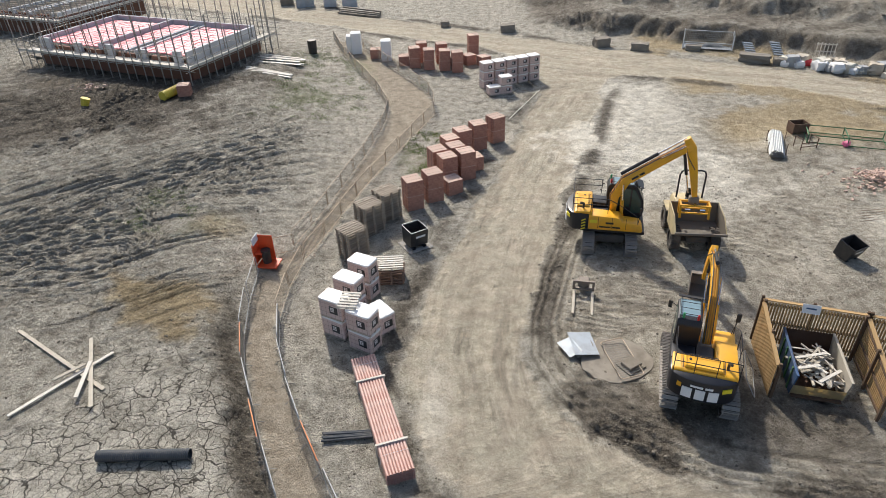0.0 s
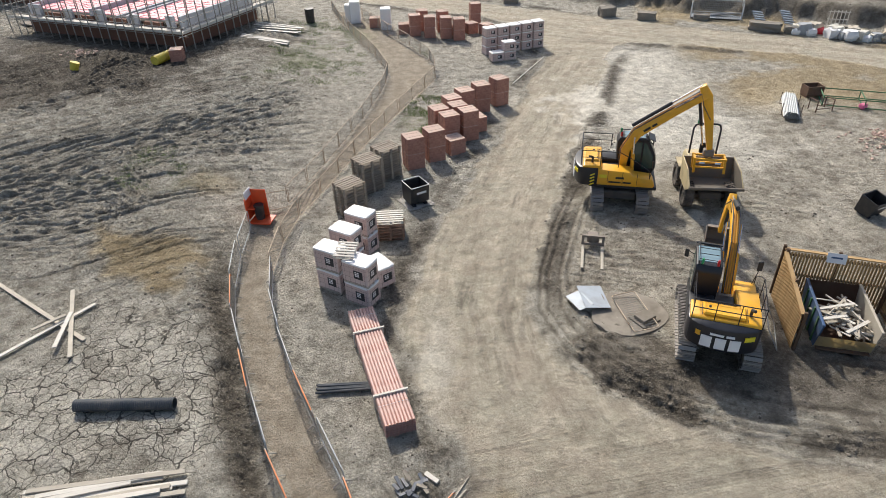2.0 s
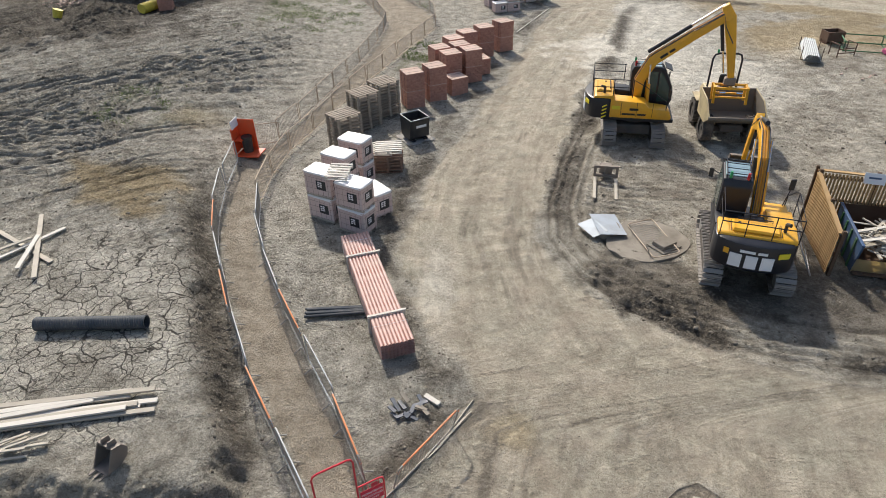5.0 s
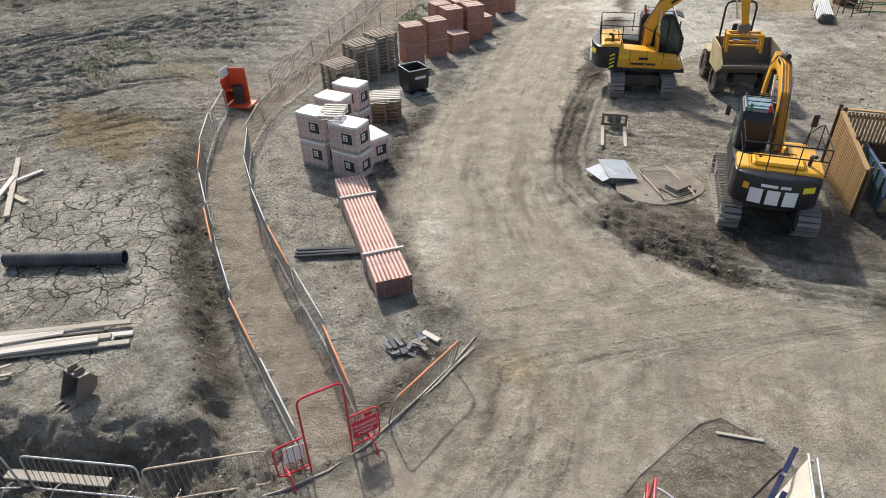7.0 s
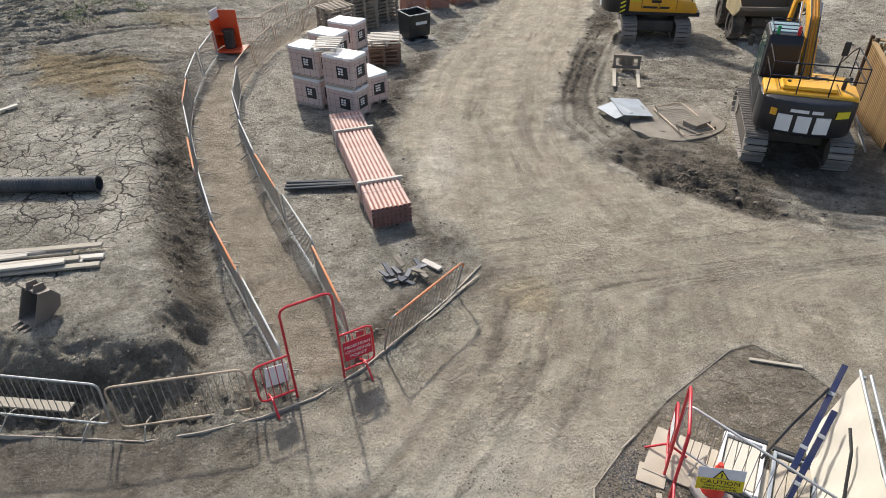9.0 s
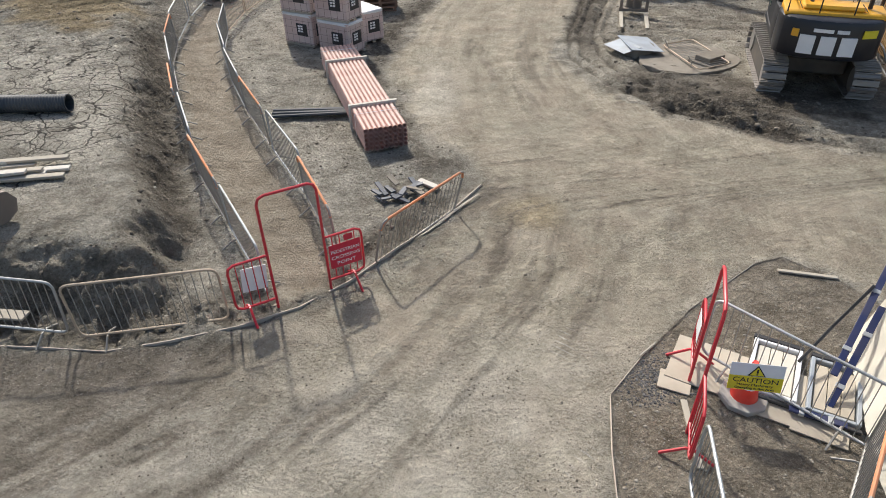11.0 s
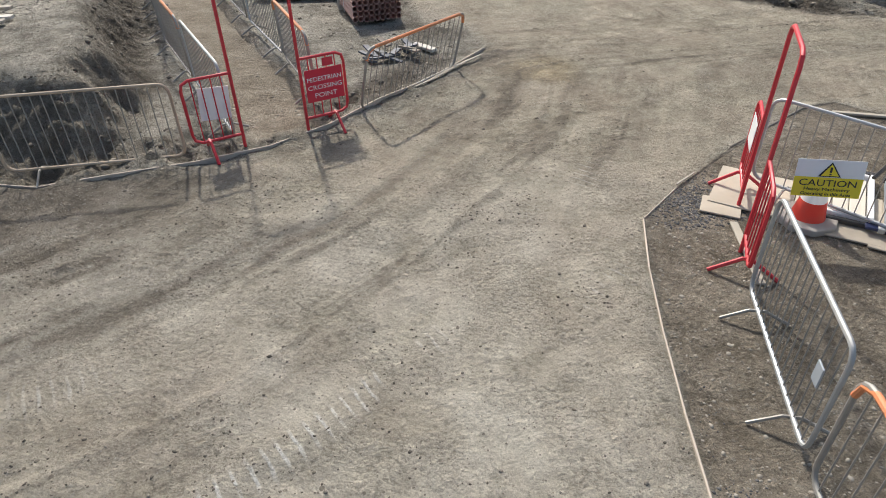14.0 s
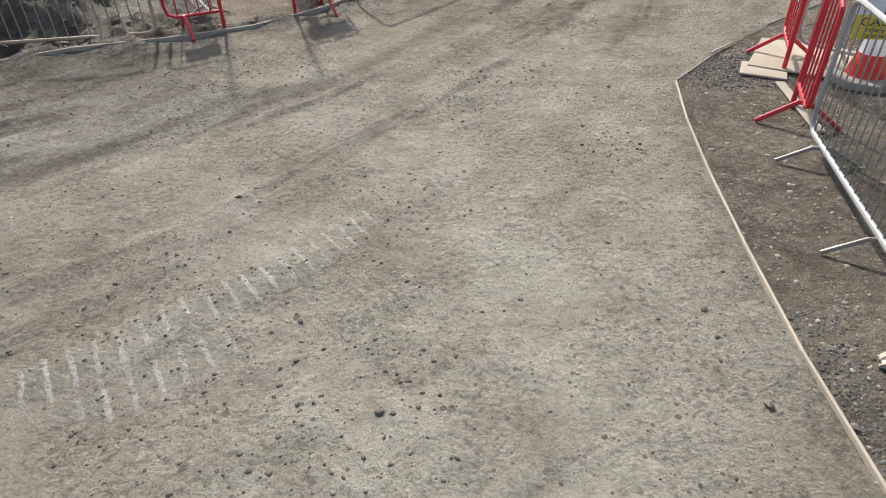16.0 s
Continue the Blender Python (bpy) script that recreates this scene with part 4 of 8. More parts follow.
    prism(sb, [(-1.06, 1.10), (1.45, 1.10), (1.50, 1.22), (1.35, 1.50), (0.55, 1.58), (0.35, 1.80), (-1.06, 1.88)], 0, 0.42, 1.25, 0.03)
    right = up("side_body", sb, YELLOW, smooth=True)
    for dy in (-0.6, 0.05, 0.7):
        up("door_seam", boxm((1.252, dy, 1.5), (0.008, 0.018, 0.62)), BLACKP, parent=right)
    for st1 in ((-0.55, 1.24, 0.0, 1.32), (0.08, 1.24, 0.45, 1.32), (-0.25, 1.45, 0.12, 1.55)):
        up("mark", blocky_letters(bmesh.new(), [st1], (1.256, 0, 0), (0, 1, 0), (0, 0, 1), 1.0, 0.01), BLACKP, parent=right)
    up("side_label", boxm((1.256, -0.82, 1.55), (0.008, 0.34, 0.16)), SIGNY, parent=right)
    for k in range(4):
        up("chevron", boxm((1.262, -1.30, 1.12 + k * 0.16), (0.01, 0.22, 0.06), (28, 0, 0)), SIGNY, parent=cw)
    lb = bmesh.new()
    prism(lb, [(-1.06, 1.10), (-0.15, 1.10), (-0.15, 1.80), (-1.06, 1.88)], 0, -1.25, -0.35, 0.03)
    up("side_body", lb, BLACKP, smooth=True)
    up("swing_cover", boxm((0.05, -0.4, 1.38), (0.75, 1.1, 0.5), bev=0.05), BLACKP)
    # cab
    cab_out = [(-0.22, 1.12), (1.42, 1.12), (1.58, 1.5), (1.50, 2.1), (1.12, 2.82), (0.95, 2.92), (-0.18, 2.92), (-0.28, 2.7)]
    cb = bmesh.new()
    prism(cb, cab_out, 0, -1.22, -0.28, 0.05)
    cab = up("cab", cb, BLACKP, "black cab with dark glass")
    inner = [(0.0, 1.75), (0.85, 1.75), (0.85, 2.72), (0.02, 2.72)]
    inner2 = [(0.93, 1.40), (1.42, 1.46), (1.38, 2.08), (1.06, 2.66), (0.93, 2.72)]
    for xs in ((-1.232, -1.222), (-0.278, -0.268)):
        up("side_window", prism(bmesh.new(), inner, 0, *xs), GLASS, parent=cab)
        up("side_window", prism(bmesh.new(), inner2, 0, *xs), GLASS, parent=cab)
    fw = bmesh.new()
    for pa, pb in (((1.515, 2.05), (1.14, 2.80)), ((1.59, 1.55), (1.515, 2.02))):
        vs = [fw.verts.new((xx, p[0] + 0.02, p[1] + 0.01)) for p, xx in ((pa, -1.15), (pa, -0.35), (pb, -0.35), (pb, -1.15))]
        fw.faces.new(vs)
    bmesh.ops.solidify(fw, geom=fw.faces[:], thickness=0.01)
    up("windscreen", fw, GLASS, parent=cab)
    up("roof_panel", boxm((-0.75, 0.50, 2.925), (0.80, 0.95, 0.04), bev=0.012), GLASSR, "dusty blue-grey roof glass", parent=cab)
    rr = bmesh.new()
    for xx in (-1.12, -0.38):
        sweep(rr, [(xx, -0.12, 2.92), (xx, -0.12, 3.02), (xx, 1.02, 3.02), (xx, 1.02, 2.92)], 0.016, 6)
    for yy in (0.0, 0.35, 0.7, 1.0):
        rod(rr, (-1.12, yy, 3.02), (-0.38, yy, 3.02), 0.014, 6)
    up("roof_guard", rr, BLACKP, parent=cab)
    vis = bmesh.new()
    box(vis, (-0.75, 1.28, 2.86), (0.95, 0.32, 0.03), (-22, 0, 0))
    up("visor", vis, BLACKP, parent=cab)
    for xx, mm, nn in ((-1.0, GREENL, "green_beacon"), (-0.45, REDL, "red_beacon")):
        be = bmesh.new()
        rod(be, (xx, -0.12, 2.92), (xx, -0.12, 3.02), 0.05, 10)
        rod(be, (xx, -0.12, 3.02), (xx, -0.12, 3.13), 0.055, 10, 0.04)
        up(nn, be, mm, parent=cab)
    # handrails and mirrors
    hr = bmesh.new()
    for zz in (2.42, 2.75):
        sweep(hr, [(-1.15, -0.45, zz), (-1.15, -1.85, zz), (1.18, -1.85, zz), (1.18, -0.2, zz)], 0.018, 6)
    for p in ((-1.15, -0.5), (-1.15, -1.85), (-0.4, -1.85), (0.4, -1.85), (1.18, -1.85), (1.18, -1.0), (1.18, -0.2)):
        rod(hr, (*p, 2.0), (*p, 2.75), 0.018, 6)
    sweep(hr, [(1.18, -0.2, 2.75), (1.18, 0.3, 2.5), (1.18, 1.2, 1.9), (1.18, 1.25, 1.5)], 0.018, 6)
    up("handrail", hr, BLACKP)
    mi = bmesh.new()
    sweep(mi, [(1.1, 1.25, 1.5), (1.22, 1.3, 2.05)], 0.018, 6)
    box(mi, (1.24, 1.3, 2.25), (0.20, 0.06, 0.38), (0, 0, 15), 0.02)
    up("mirror", mi, BLACKPL)
    mi = bmesh.new()
    sweep(mi, [(-1.2, 1.35, 2.3), (-1.42, 1.45, 2.35)], 0.016, 6)
    box(mi, (-1.48, 1.46, 2.25), (0.16, 0.05, 0.32), (0, 0, -15), 0.02)
    up("mirror", mi, BLACKPL)
    # boom, dipper, rams
    bx = 0.12
    B = Matrix.Translation((bx, 0, 0))

    def arm(name, pts, ws, half, mat, label=""):
        bm = digger_part_profile(bmesh.new(), pts, ws, half)
        bmesh.ops.transform(bm, matrix=B, verts=bm.verts)
        return up(name, bm, mat, label, smooth=True)
    bo = arm("boom", boom, [0.30, 0.40, 0.44, 0.36, 0.30][:len(boom)], 0.155, YELLOW, "yellow box-section boom with hoses")
    di = arm("dipper", dip, [0.30, 0.46, 0.36, 0.24][:len(dip)], 0.15, YELLOW)

    def ram(a, b, xs, r, parent):
        a3, b3 = Vector((bx + xs, *a)), Vector((bx + xs, *b))
        mid = a3.lerp(b3, 0.58)
        up("ram_barrel", rod(bmesh.new(), a3, mid, r, 10), BLACKP if xs == 0 else YELLOW, parent=parent)
        up("ram_rod", rod(bmesh.new(), mid, b3, r * 0.55, 10), CHROME, parent=parent)
    mid = boom[2]
    for xs in (-0.28, 0.28):
        ram((boom[0][0] + 0.45, 1.25), (mid[0] - 0.1, mid[1] - 0.12), xs, 0.075, bo)
    topn = Vector((boom[3][0] - boom[2][0], boom[3][1] - boom[2][1])).normalized()
    nrm = Vector((-topn.y, topn.x))
    p0 = (mid[0] + nrm.x * 0.42, mid[1] + nrm.y * 0.42)
    ram(p0, dip[0], 0.0, 0.085, bo)
    dn = Vector((dip[-1][0] - dip[0][0], dip[-1][1] - dip[0][1])).normalized()
    side = Vector((dn.y, -dn.x)) * (-0.30)
    ram((dip[1][0] - side.x, dip[1][1] - side.y), (dip[-1][0] - side.x * 0.9 - dn.x * 0.25, dip[-1][1] - side.y * 0.9 - dn.y * 0.25), 0.0, 0.07, di)
    for k, xs in enumerate((-0.12, -0.04, 0.05, 0.13)):
        pts = []
        for i, (yy, zz) in enumerate(boom):
            a, b = boom[max(0, i - 1)], boom[min(len(boom) - 1, i + 1)]
            t_ = Vector((b[0] - a[0], b[1] - a[1])).normalized()
            w = [0.30, 0.40, 0.44, 0.36, 0.30][i] / 2 + 0.03
            pts.append((bx + xs, yy - t_.y * w, zz + t_.x * w))
        up("steel_pipe" if k % 3 else "hose", sweep(bmesh.new(), pts, 0.02, 6), HOSEY if k % 3 else PIPEBLK, parent=bo)
    for xs in (-0.16, 0.16):
        lp = bmesh.new()
        j = boom[-1]
        sweep(lp, [(bx + xs, boom[-2][0], boom[-2][1] + 0.2), (bx + xs * 1.6, j[0] - 0.25, j[1] + 0.05), (bx + xs * 1.8, j[0] - 0.1, j[1] - 0.45), (bx + xs * 1.4, dip[2][0], dip[2][1] + 0.2)], 0.022, 6)
        up("hose", lp, PIPEBLK, parent=di)
    for s_ in (-1, 1):
        for st1 in ((0.0, -0.06, 0.34, 0.04), (0.42, -0.06, 0.66, 0.04)):
            up("mark", blocky_letters(bmesh.new(), [st1], (bx + s_ * 0.166, mid[0] + 0.25, mid[1] + 0.14), (0, topn.x, topn.y), (0, -topn.y, topn.x), 1.0, 0.008), BLACKP, parent=bo)
    e = dip[-1]
    if bucket_kind == "bucket":
        wd = 0.62
        sec = [(0.05, 0.12), (0.42, 0.02), (0.55, -0.30), (0.42, -0.66), (0.10, -0.82), (-0.42, -0.86)]
        sec = [(e[0] + a, e[1] + b) for a, b in sec]
        inn = [(e[0] + a, e[1] + b) for a, b in [(-0.42, -0.83), (0.09, -0.785), (0.39, -0.64), (0.51, -0.30), (0.39, -0.01), (0.05, 0.08)]]
        bk = bmesh.new()
        prism(bk, sec + inn, 0, bx - wd, bx + wd)
        bu = up("bucket", bk, BUCKET, "worn grey digging bucket resting on the ground")
        for s_ in (-wd, wd - 0.025):
            up("side_plate", prism(bmesh.new(), sec, 0, bx + s_, bx + s_ + 0.025), BUCKET, parent=bu)
        for k in range(5):
            up("tooth", boxm((bx - wd + 0.06 + k * (2 * wd - 0.12) / 4, e[0] - 0.50, e[1] - 0.855), (0.07, 0.2, 0.035)), BUCKET, parent=bu)
    else:
        # hitch with a yellow lifting frame
        up("quick_hitch", boxm((bx, e[0], e[1] - 0.16), (0.36, 0.46, 0.34), bev=0.05), BUCKET)
        frame_ = None
        for xx in (-0.30, 0.28):
            bar = boxm((bx + xx, e[0] + 0.1, e[1] - 0.40), (0.09, 1.4, 0.09))
            box(bar, (bx + xx, e[0] + 0.1, e[1] - 0.78), (0.07, 1.4, 0.07))
            for yy in (-0.55, 0.75):
                box(bar, (bx + xx, e[0] + yy, e[1] - 0.70), (0.10, 0.10, 0.72), (4, 0, 0))
            o_ = up("frame_side", bar, YELLOW, "yellow lifting frame", frame_)
            frame_ = frame_ or o_
        for yy in (-0.55, 0.1, 0.75):
            up("cross_bar", boxm((bx, e[0] + yy, e[1] - 0.40), (0.55, 0.08, 0.08)), YELLOW, parent=frame_)
        for yy in (-0.25, 0.42):
            up("pin", rod(bmesh.new(), (bx + 0.36, e[0] + yy - 0.12, e[1] - 0.55), (bx + 0.36, e[0] + yy + 0.12, e[1] - 0.55), 0.05, 8), CHROME, parent=frame_)
    return d


excavator(9.66, 17.32, -16.7, -3.0, [(0.35, 1.55), (1.45, 2.85), (2.55, 3.25), (3.7, 3.15), (4.7, 2.72)], [(4.45, 3.15), (4.75, 2.72), (5.15, 1.9), (5.45, 1.02)], "bucket",
          "yellow tracked excavator with black counterweight, parked with its bucket down")
excavator(8.62, 27.45, -11.0, -91.0, [(0.05, 1.6), (0.08, 2.5), (0.50, 3.35), (1.95, 4.45), (3.15, 5.28)], [(2.90, 5.64), (3.15, 5.2), (3.45, 4.0), (3.70, 2.75)], "frame",
          "yellow tracked excavator reaching over a dumper, body turned across its tracks")


def tyre(bm, c, r, w, lugs=18):
    x, y, z = c
    prof = [(-w / 2, r * 0.62), (-w / 2, r * 0.90), (-w * 0.38, r * 0.97), (w * 0.38, r * 0.97), (w / 2, r * 0.90), (w / 2, r * 0.62)]
    n = 24
    rings = [[bm.verts.new((x + a, y + b * math.cos(k * math.tau / n), z + b * math.sin(k * math.tau / n))) for a, b in prof] for k in range(n)]
    for k in range(n):
        for i in range(len(prof)):
            j = (i + 1) % len(prof)
            bm.faces.new((rings[k][i], rings[k][j], rings[(k + 1) % n][j], rings[(k + 1) % n][i]))
    for k in range(lugs):
        for s_ in (-1, 1):
            a = (k + (0.5 if s_ > 0 else 0)) * math.tau / lugs
            m = Matrix.Translation((x, y, z)) @ Matrix.Rotation(a, 4, "X") @ Matrix.Translation((s_ * w * 0.25, 0, r * 0.97)) @ Matrix.Rotation(radians(s_ * 32), 4, "Z")
            bmesh.ops.create_cube(bm, size=1, matrix=m @ Matrix.Diagonal((w * 0.52, r * 0.10, r * 0.10, 1)))
    return bm


def dumper(x, y, rz):
    d = thing("site_dumper", at(x, y, rz, z=0.0), "dusty yellow site dumper with an empty steel skip", "dumper")
    for wy in (1.05, -0.95):
        for wx in (-0.92, 0.92):
            t_ = part("tyre", tyre(bmesh.new(), (wx, wy, 0.58), 0.58, 0.44), RUBBER, d)
            r_ = bmesh.new()
            rod(r_, (wx - 0.16, wy, 0.58), (wx + 0.16, wy, 0.58), 0.36, 16)
            rod(r_, (wx - 0.19, wy, 0.58), (wx + 0.19, wy, 0.58), 0.11, 10)
            part("rim", r_, MUDDY, t_)
    ch = boxm((0, 0.0, 0.78), (0.9, 3.2, 0.32), bev=0.04)
    box(ch, (0, 1.05, 0.58), (1.5, 0.22, 0.22))
    box(ch, (0, -0.95, 0.58), (1.5, 0.22, 0.22))
    part("chassis", ch, MUDDY, d)
    # skip: open at the top, raked lip at the front
    sk = bmesh.new()
    sec = [(0.15, 0.98), (1.45, 0.98), (2.15, 1.42), (2.15, 1.47), (1.42, 1.04), (0.21, 1.04), (0.05, 2.02), (-0.01, 2.02)]
    prism(sk, sec, 0, -1.12, 1.12)
    skip = part("skip", sk, SKIPIN, d, "worn grey-brown steel skip")
    for s_ in (-1.16, 1.12):
        part("skip_side", prism(bmesh.new(), [(0.12, 0.98), (1.45, 0.98), (2.15, 1.42), (2.10, 1.50), (1.30, 1.95), (-0.03, 2.02)], 0, s_, s_ + 0.04), DUMPY, skip)
    for s_ in (-1.118, 1.098):
        part("skip_liner", prism(bmesh.new(), [(0.16, 1.0), (1.44, 1.0), (2.10, 1.44), (2.05, 1.49), (1.29, 1.93), (0.0, 2.0)], 0, s_, s_ + 0.02), SKIPIN, skip)
    part("lip", boxm((0, 2.15, 1.44), (2.36, 0.10, 0.12), bev=0.015), SKIPIN, skip)
    en = bmesh.new()
    prism(en, [(-1.9, 0.75), (-1.95, 1.35), (-1.7, 1.62), (-0.65, 1.66), (-0.55, 0.85)], 0, -0.72, 0.72, 0.05)
    part("engine_cover", en, DUMPY, d, smooth=True)
    for s_ in (-1, 1):
        part("mudguard", boxm((s_ * 0.92, -0.95, 1.24), (0.44, 1.1, 0.06), bev=0.02), DUMPY, d)
    part("floor_plate", boxm((0, -0.35, 1.0), (1.5, 0.6, 0.06)), MUDDY, d)
    seat = boxm((0, -0.72, 1.72), (0.5, 0.48, 0.14), bev=0.05)
    box(seat, (0, -0.95, 2.02), (0.48, 0.12, 0.55), (-8, 0, 0), 0.05)
    part("seat", seat, BLACKPL, d)
    st = bmesh.new()
    rod(st, (0, -0.15, 1.0), (0, -0.32, 1.85), 0.03, 8)
    sweep(st, [(0.2 * math.cos(k * math.tau / 14), -0.34 + 0.06 * math.sin(k * math.tau / 14), 1.88 + 0.19 * math.sin(k * math.tau / 14)) for k in range(14)], 0.016, 6, True)
    part("steering_wheel", st, BLACKPL, d)
    ro = bmesh.new()
    sweep(ro, [(-0.62, -1.15, 1.2), (-0.62, -1.15, 2.9), (-0.55, -1.15, 3.08), (-0.4, -1.15, 3.14), (0.4, -1.15, 3.14), (0.55, -1.15, 3.08), (0.62, -1.15, 2.9), (0.62, -1.15, 1.2)], 0.045, 8)
    part("roll_bar", ro, BLACKP, d)
    be = bmesh.new()
    rod(be, (0.45, -1.15, 3.18), (0.45, -1.15, 3.32), 0.05, 10)
    part("beacon", be, GREENL, d)
    return d


dumper(12.62, 27.35, 172)


# ---- barriers, gates ----
def barrier(m, mat_top, mat_bar, label, length=2.2, height=1.05, group="crowd barriers"):
    b = thing("crowd_barrier", m, label, "barrier", group)
    fr = bmesh.new()
    h2 = length / 2
    sweep(fr, rounded([(-h2 + 0.04, 0, 0.14), (h2 - 0.04, 0, 0.14), (h2 - 0.04, 0, height), (-h2 + 0.04, 0, height)], 0.14, 4), 0.019, 8, True)
    part("frame", fr, GALVD if mat_top is ORANGE else mat_top, b, smooth=True)
    if mat_top is ORANGE:
        tr_ = bmesh.new()
        sweep(tr_, [(-h2 + 0.04, 0, height - 0.16), (-h2 + 0.075, 0, height - 0.05), (-h2 + 0.18, 0, height), (h2 - 0.18, 0, height), (h2 - 0.075, 0, height - 0.05), (h2 - 0.04, 0, height - 0.16)], 0.0225, 8)
        part("top_rail", tr_, ORANGE, b, "worn orange-painted rail", smooth=True)
    first = None
    n = 17
    for k in range(n):
        xx = -h2 + 0.04 + (2 * h2 - 0.08) * (k + 1) / (n + 1)
        if first is None:
            first = part("bar", rod(bmesh.new(), (0, 0, 0.15), (0, 0, height - 0.01), 0.0062, 6), mat_bar, b)
            first.matrix_basis = Matrix.Translation((xx, 0, 0))
        else:
            piece("bar", first.data, b, Matrix.Translation((xx, 0, 0)))
    for xx in (-h2 * 0.62, h2 * 0.62):
        ft = bmesh.new()
        sweep(ft, [(xx, -0.27, 0.015), (xx, -0.06, 0.13), (xx, 0.06, 0.13), (xx, 0.27, 0.015)], 0.015, 6)
        part("foot", ft, mat_bar, b)
    return b


def split_line(line, pitch, start=0.0):
    pts = [Vector(p) for p in line]
    lens = [(b - a).length for a, b in zip(pts, pts[1:])]
    total = sum(lens)
    n = max(1, round((total - start) / pitch))

    def along(s):
        for a, b, l in zip(pts, pts[1:], lens):
            if s <= l:
                return a.lerp(b, s / l)
            s -= l
        return pts[-1]
    marks = [along(start + (total - start) * k / n) for k in range(n + 1)]
    return list(zip(marks, marks[1:]))


BAR_KINDS = {}


def place_barrier(a, b, kind, tilt=0.0):
    a, b = Vector(a), Vector(b)
    c, d = (a + b) / 2, b - a
    za, zb = level(*a), level(*b)
    m = Matrix.Translation((c.x, c.y, (za + zb) / 2)) @ Matrix.Rotation(math.atan2(d.y, d.x), 4, "Z") @ Matrix.Rotation(-math.atan2(zb - za, d.length), 4, "Y") @ Matrix.Rotation(radians(tilt), 4, "X") @ Matrix.Diagonal((d.length / 2.2, 1, 1, 1))
    if kind not in BAR_KINDS:
        mt, mb, lab = {"galv": (GALV, GALVD, "galvanised steel crowd barrier with bright top rail"), "orange": (ORANGE, GALVD, "crowd barrier with worn orange-painted top rail"),
                       "tan": (TAN, GALVD, "crowd barrier with rusty tan frame")}[kind]
        BAR_KINDS[kind] = barrier(m, mt, mb, lab)
        return BAR_KINDS[kind]
    return copy_thing(BAR_KINDS[kind], m)


rng = random.Random(7)
for line, kinds in ((LEFT_LINE, ["galv", "orange", "galv", "orange", "galv", "orange", "galv", "galv"]), (RIGHT_LINE[:8], ["orange", "galv", "orange", "galv", "galv", "galv", "tan"]),
                    (RIGHT_LINE[7:], ["tan"]), (LEFT_FAR, ["tan"])):
    for k, (a, b) in enumerate(split_line(line, 2.25)):
        gap = (b - a) * 0.012
        place_barrier(a + gap, b - gap, kinds[k % len(kinds)], rng.uniform(-4, 4))
for a, b, kind in (((-2.95, 7.78), (-5.02, 7.42), "tan"), ((-5.12, 7.45), (-7.2, 7.58), "galv"), ((-7.3, 7.6), (-9.4, 7.7), "galv"), ((-9.5, 7.7), (-11.6, 7.8), "galv"),
                   ((-1.02, 9.02), (0.32, 10.75), "orange"), ((2.80, 5.05), (2.49, 3.32), "galv"), ((2.46, 3.22), (2.28, 1.1), "orange"),
                   ((3.52, 6.95), (4.98, 5.30), "galv"), ((4.92, 5.42), (3.88, 4.08), "orange"), ((-8.35, 26.2), (-7.2, 26.9), "tan"),
                   ((6.3, 20.2), (6.85, 16.6), "tan")):
    ob = place_barrier(a, b, kind, 0)
    if a == (-1.02, 9.02):
        ob.matrix_basis = Matrix.Translation((0, 0, -0.13)) @ ob.matrix_basis @ Matrix.Rotation(radians(14), 4, "X")
    if kind == "tan" and a[0] == 6.3:
        ob.matrix_basis = Matrix.Translation((6.6, 18.4, 0.10)) @ Matrix.Rotation(math.atan2(-3.4, 0.6), 4, "Z") @ Matrix.Rotation(radians(-84), 4, "X")
        ob["label"] = "rusty crowd barrier fallen flat beside a manhole"


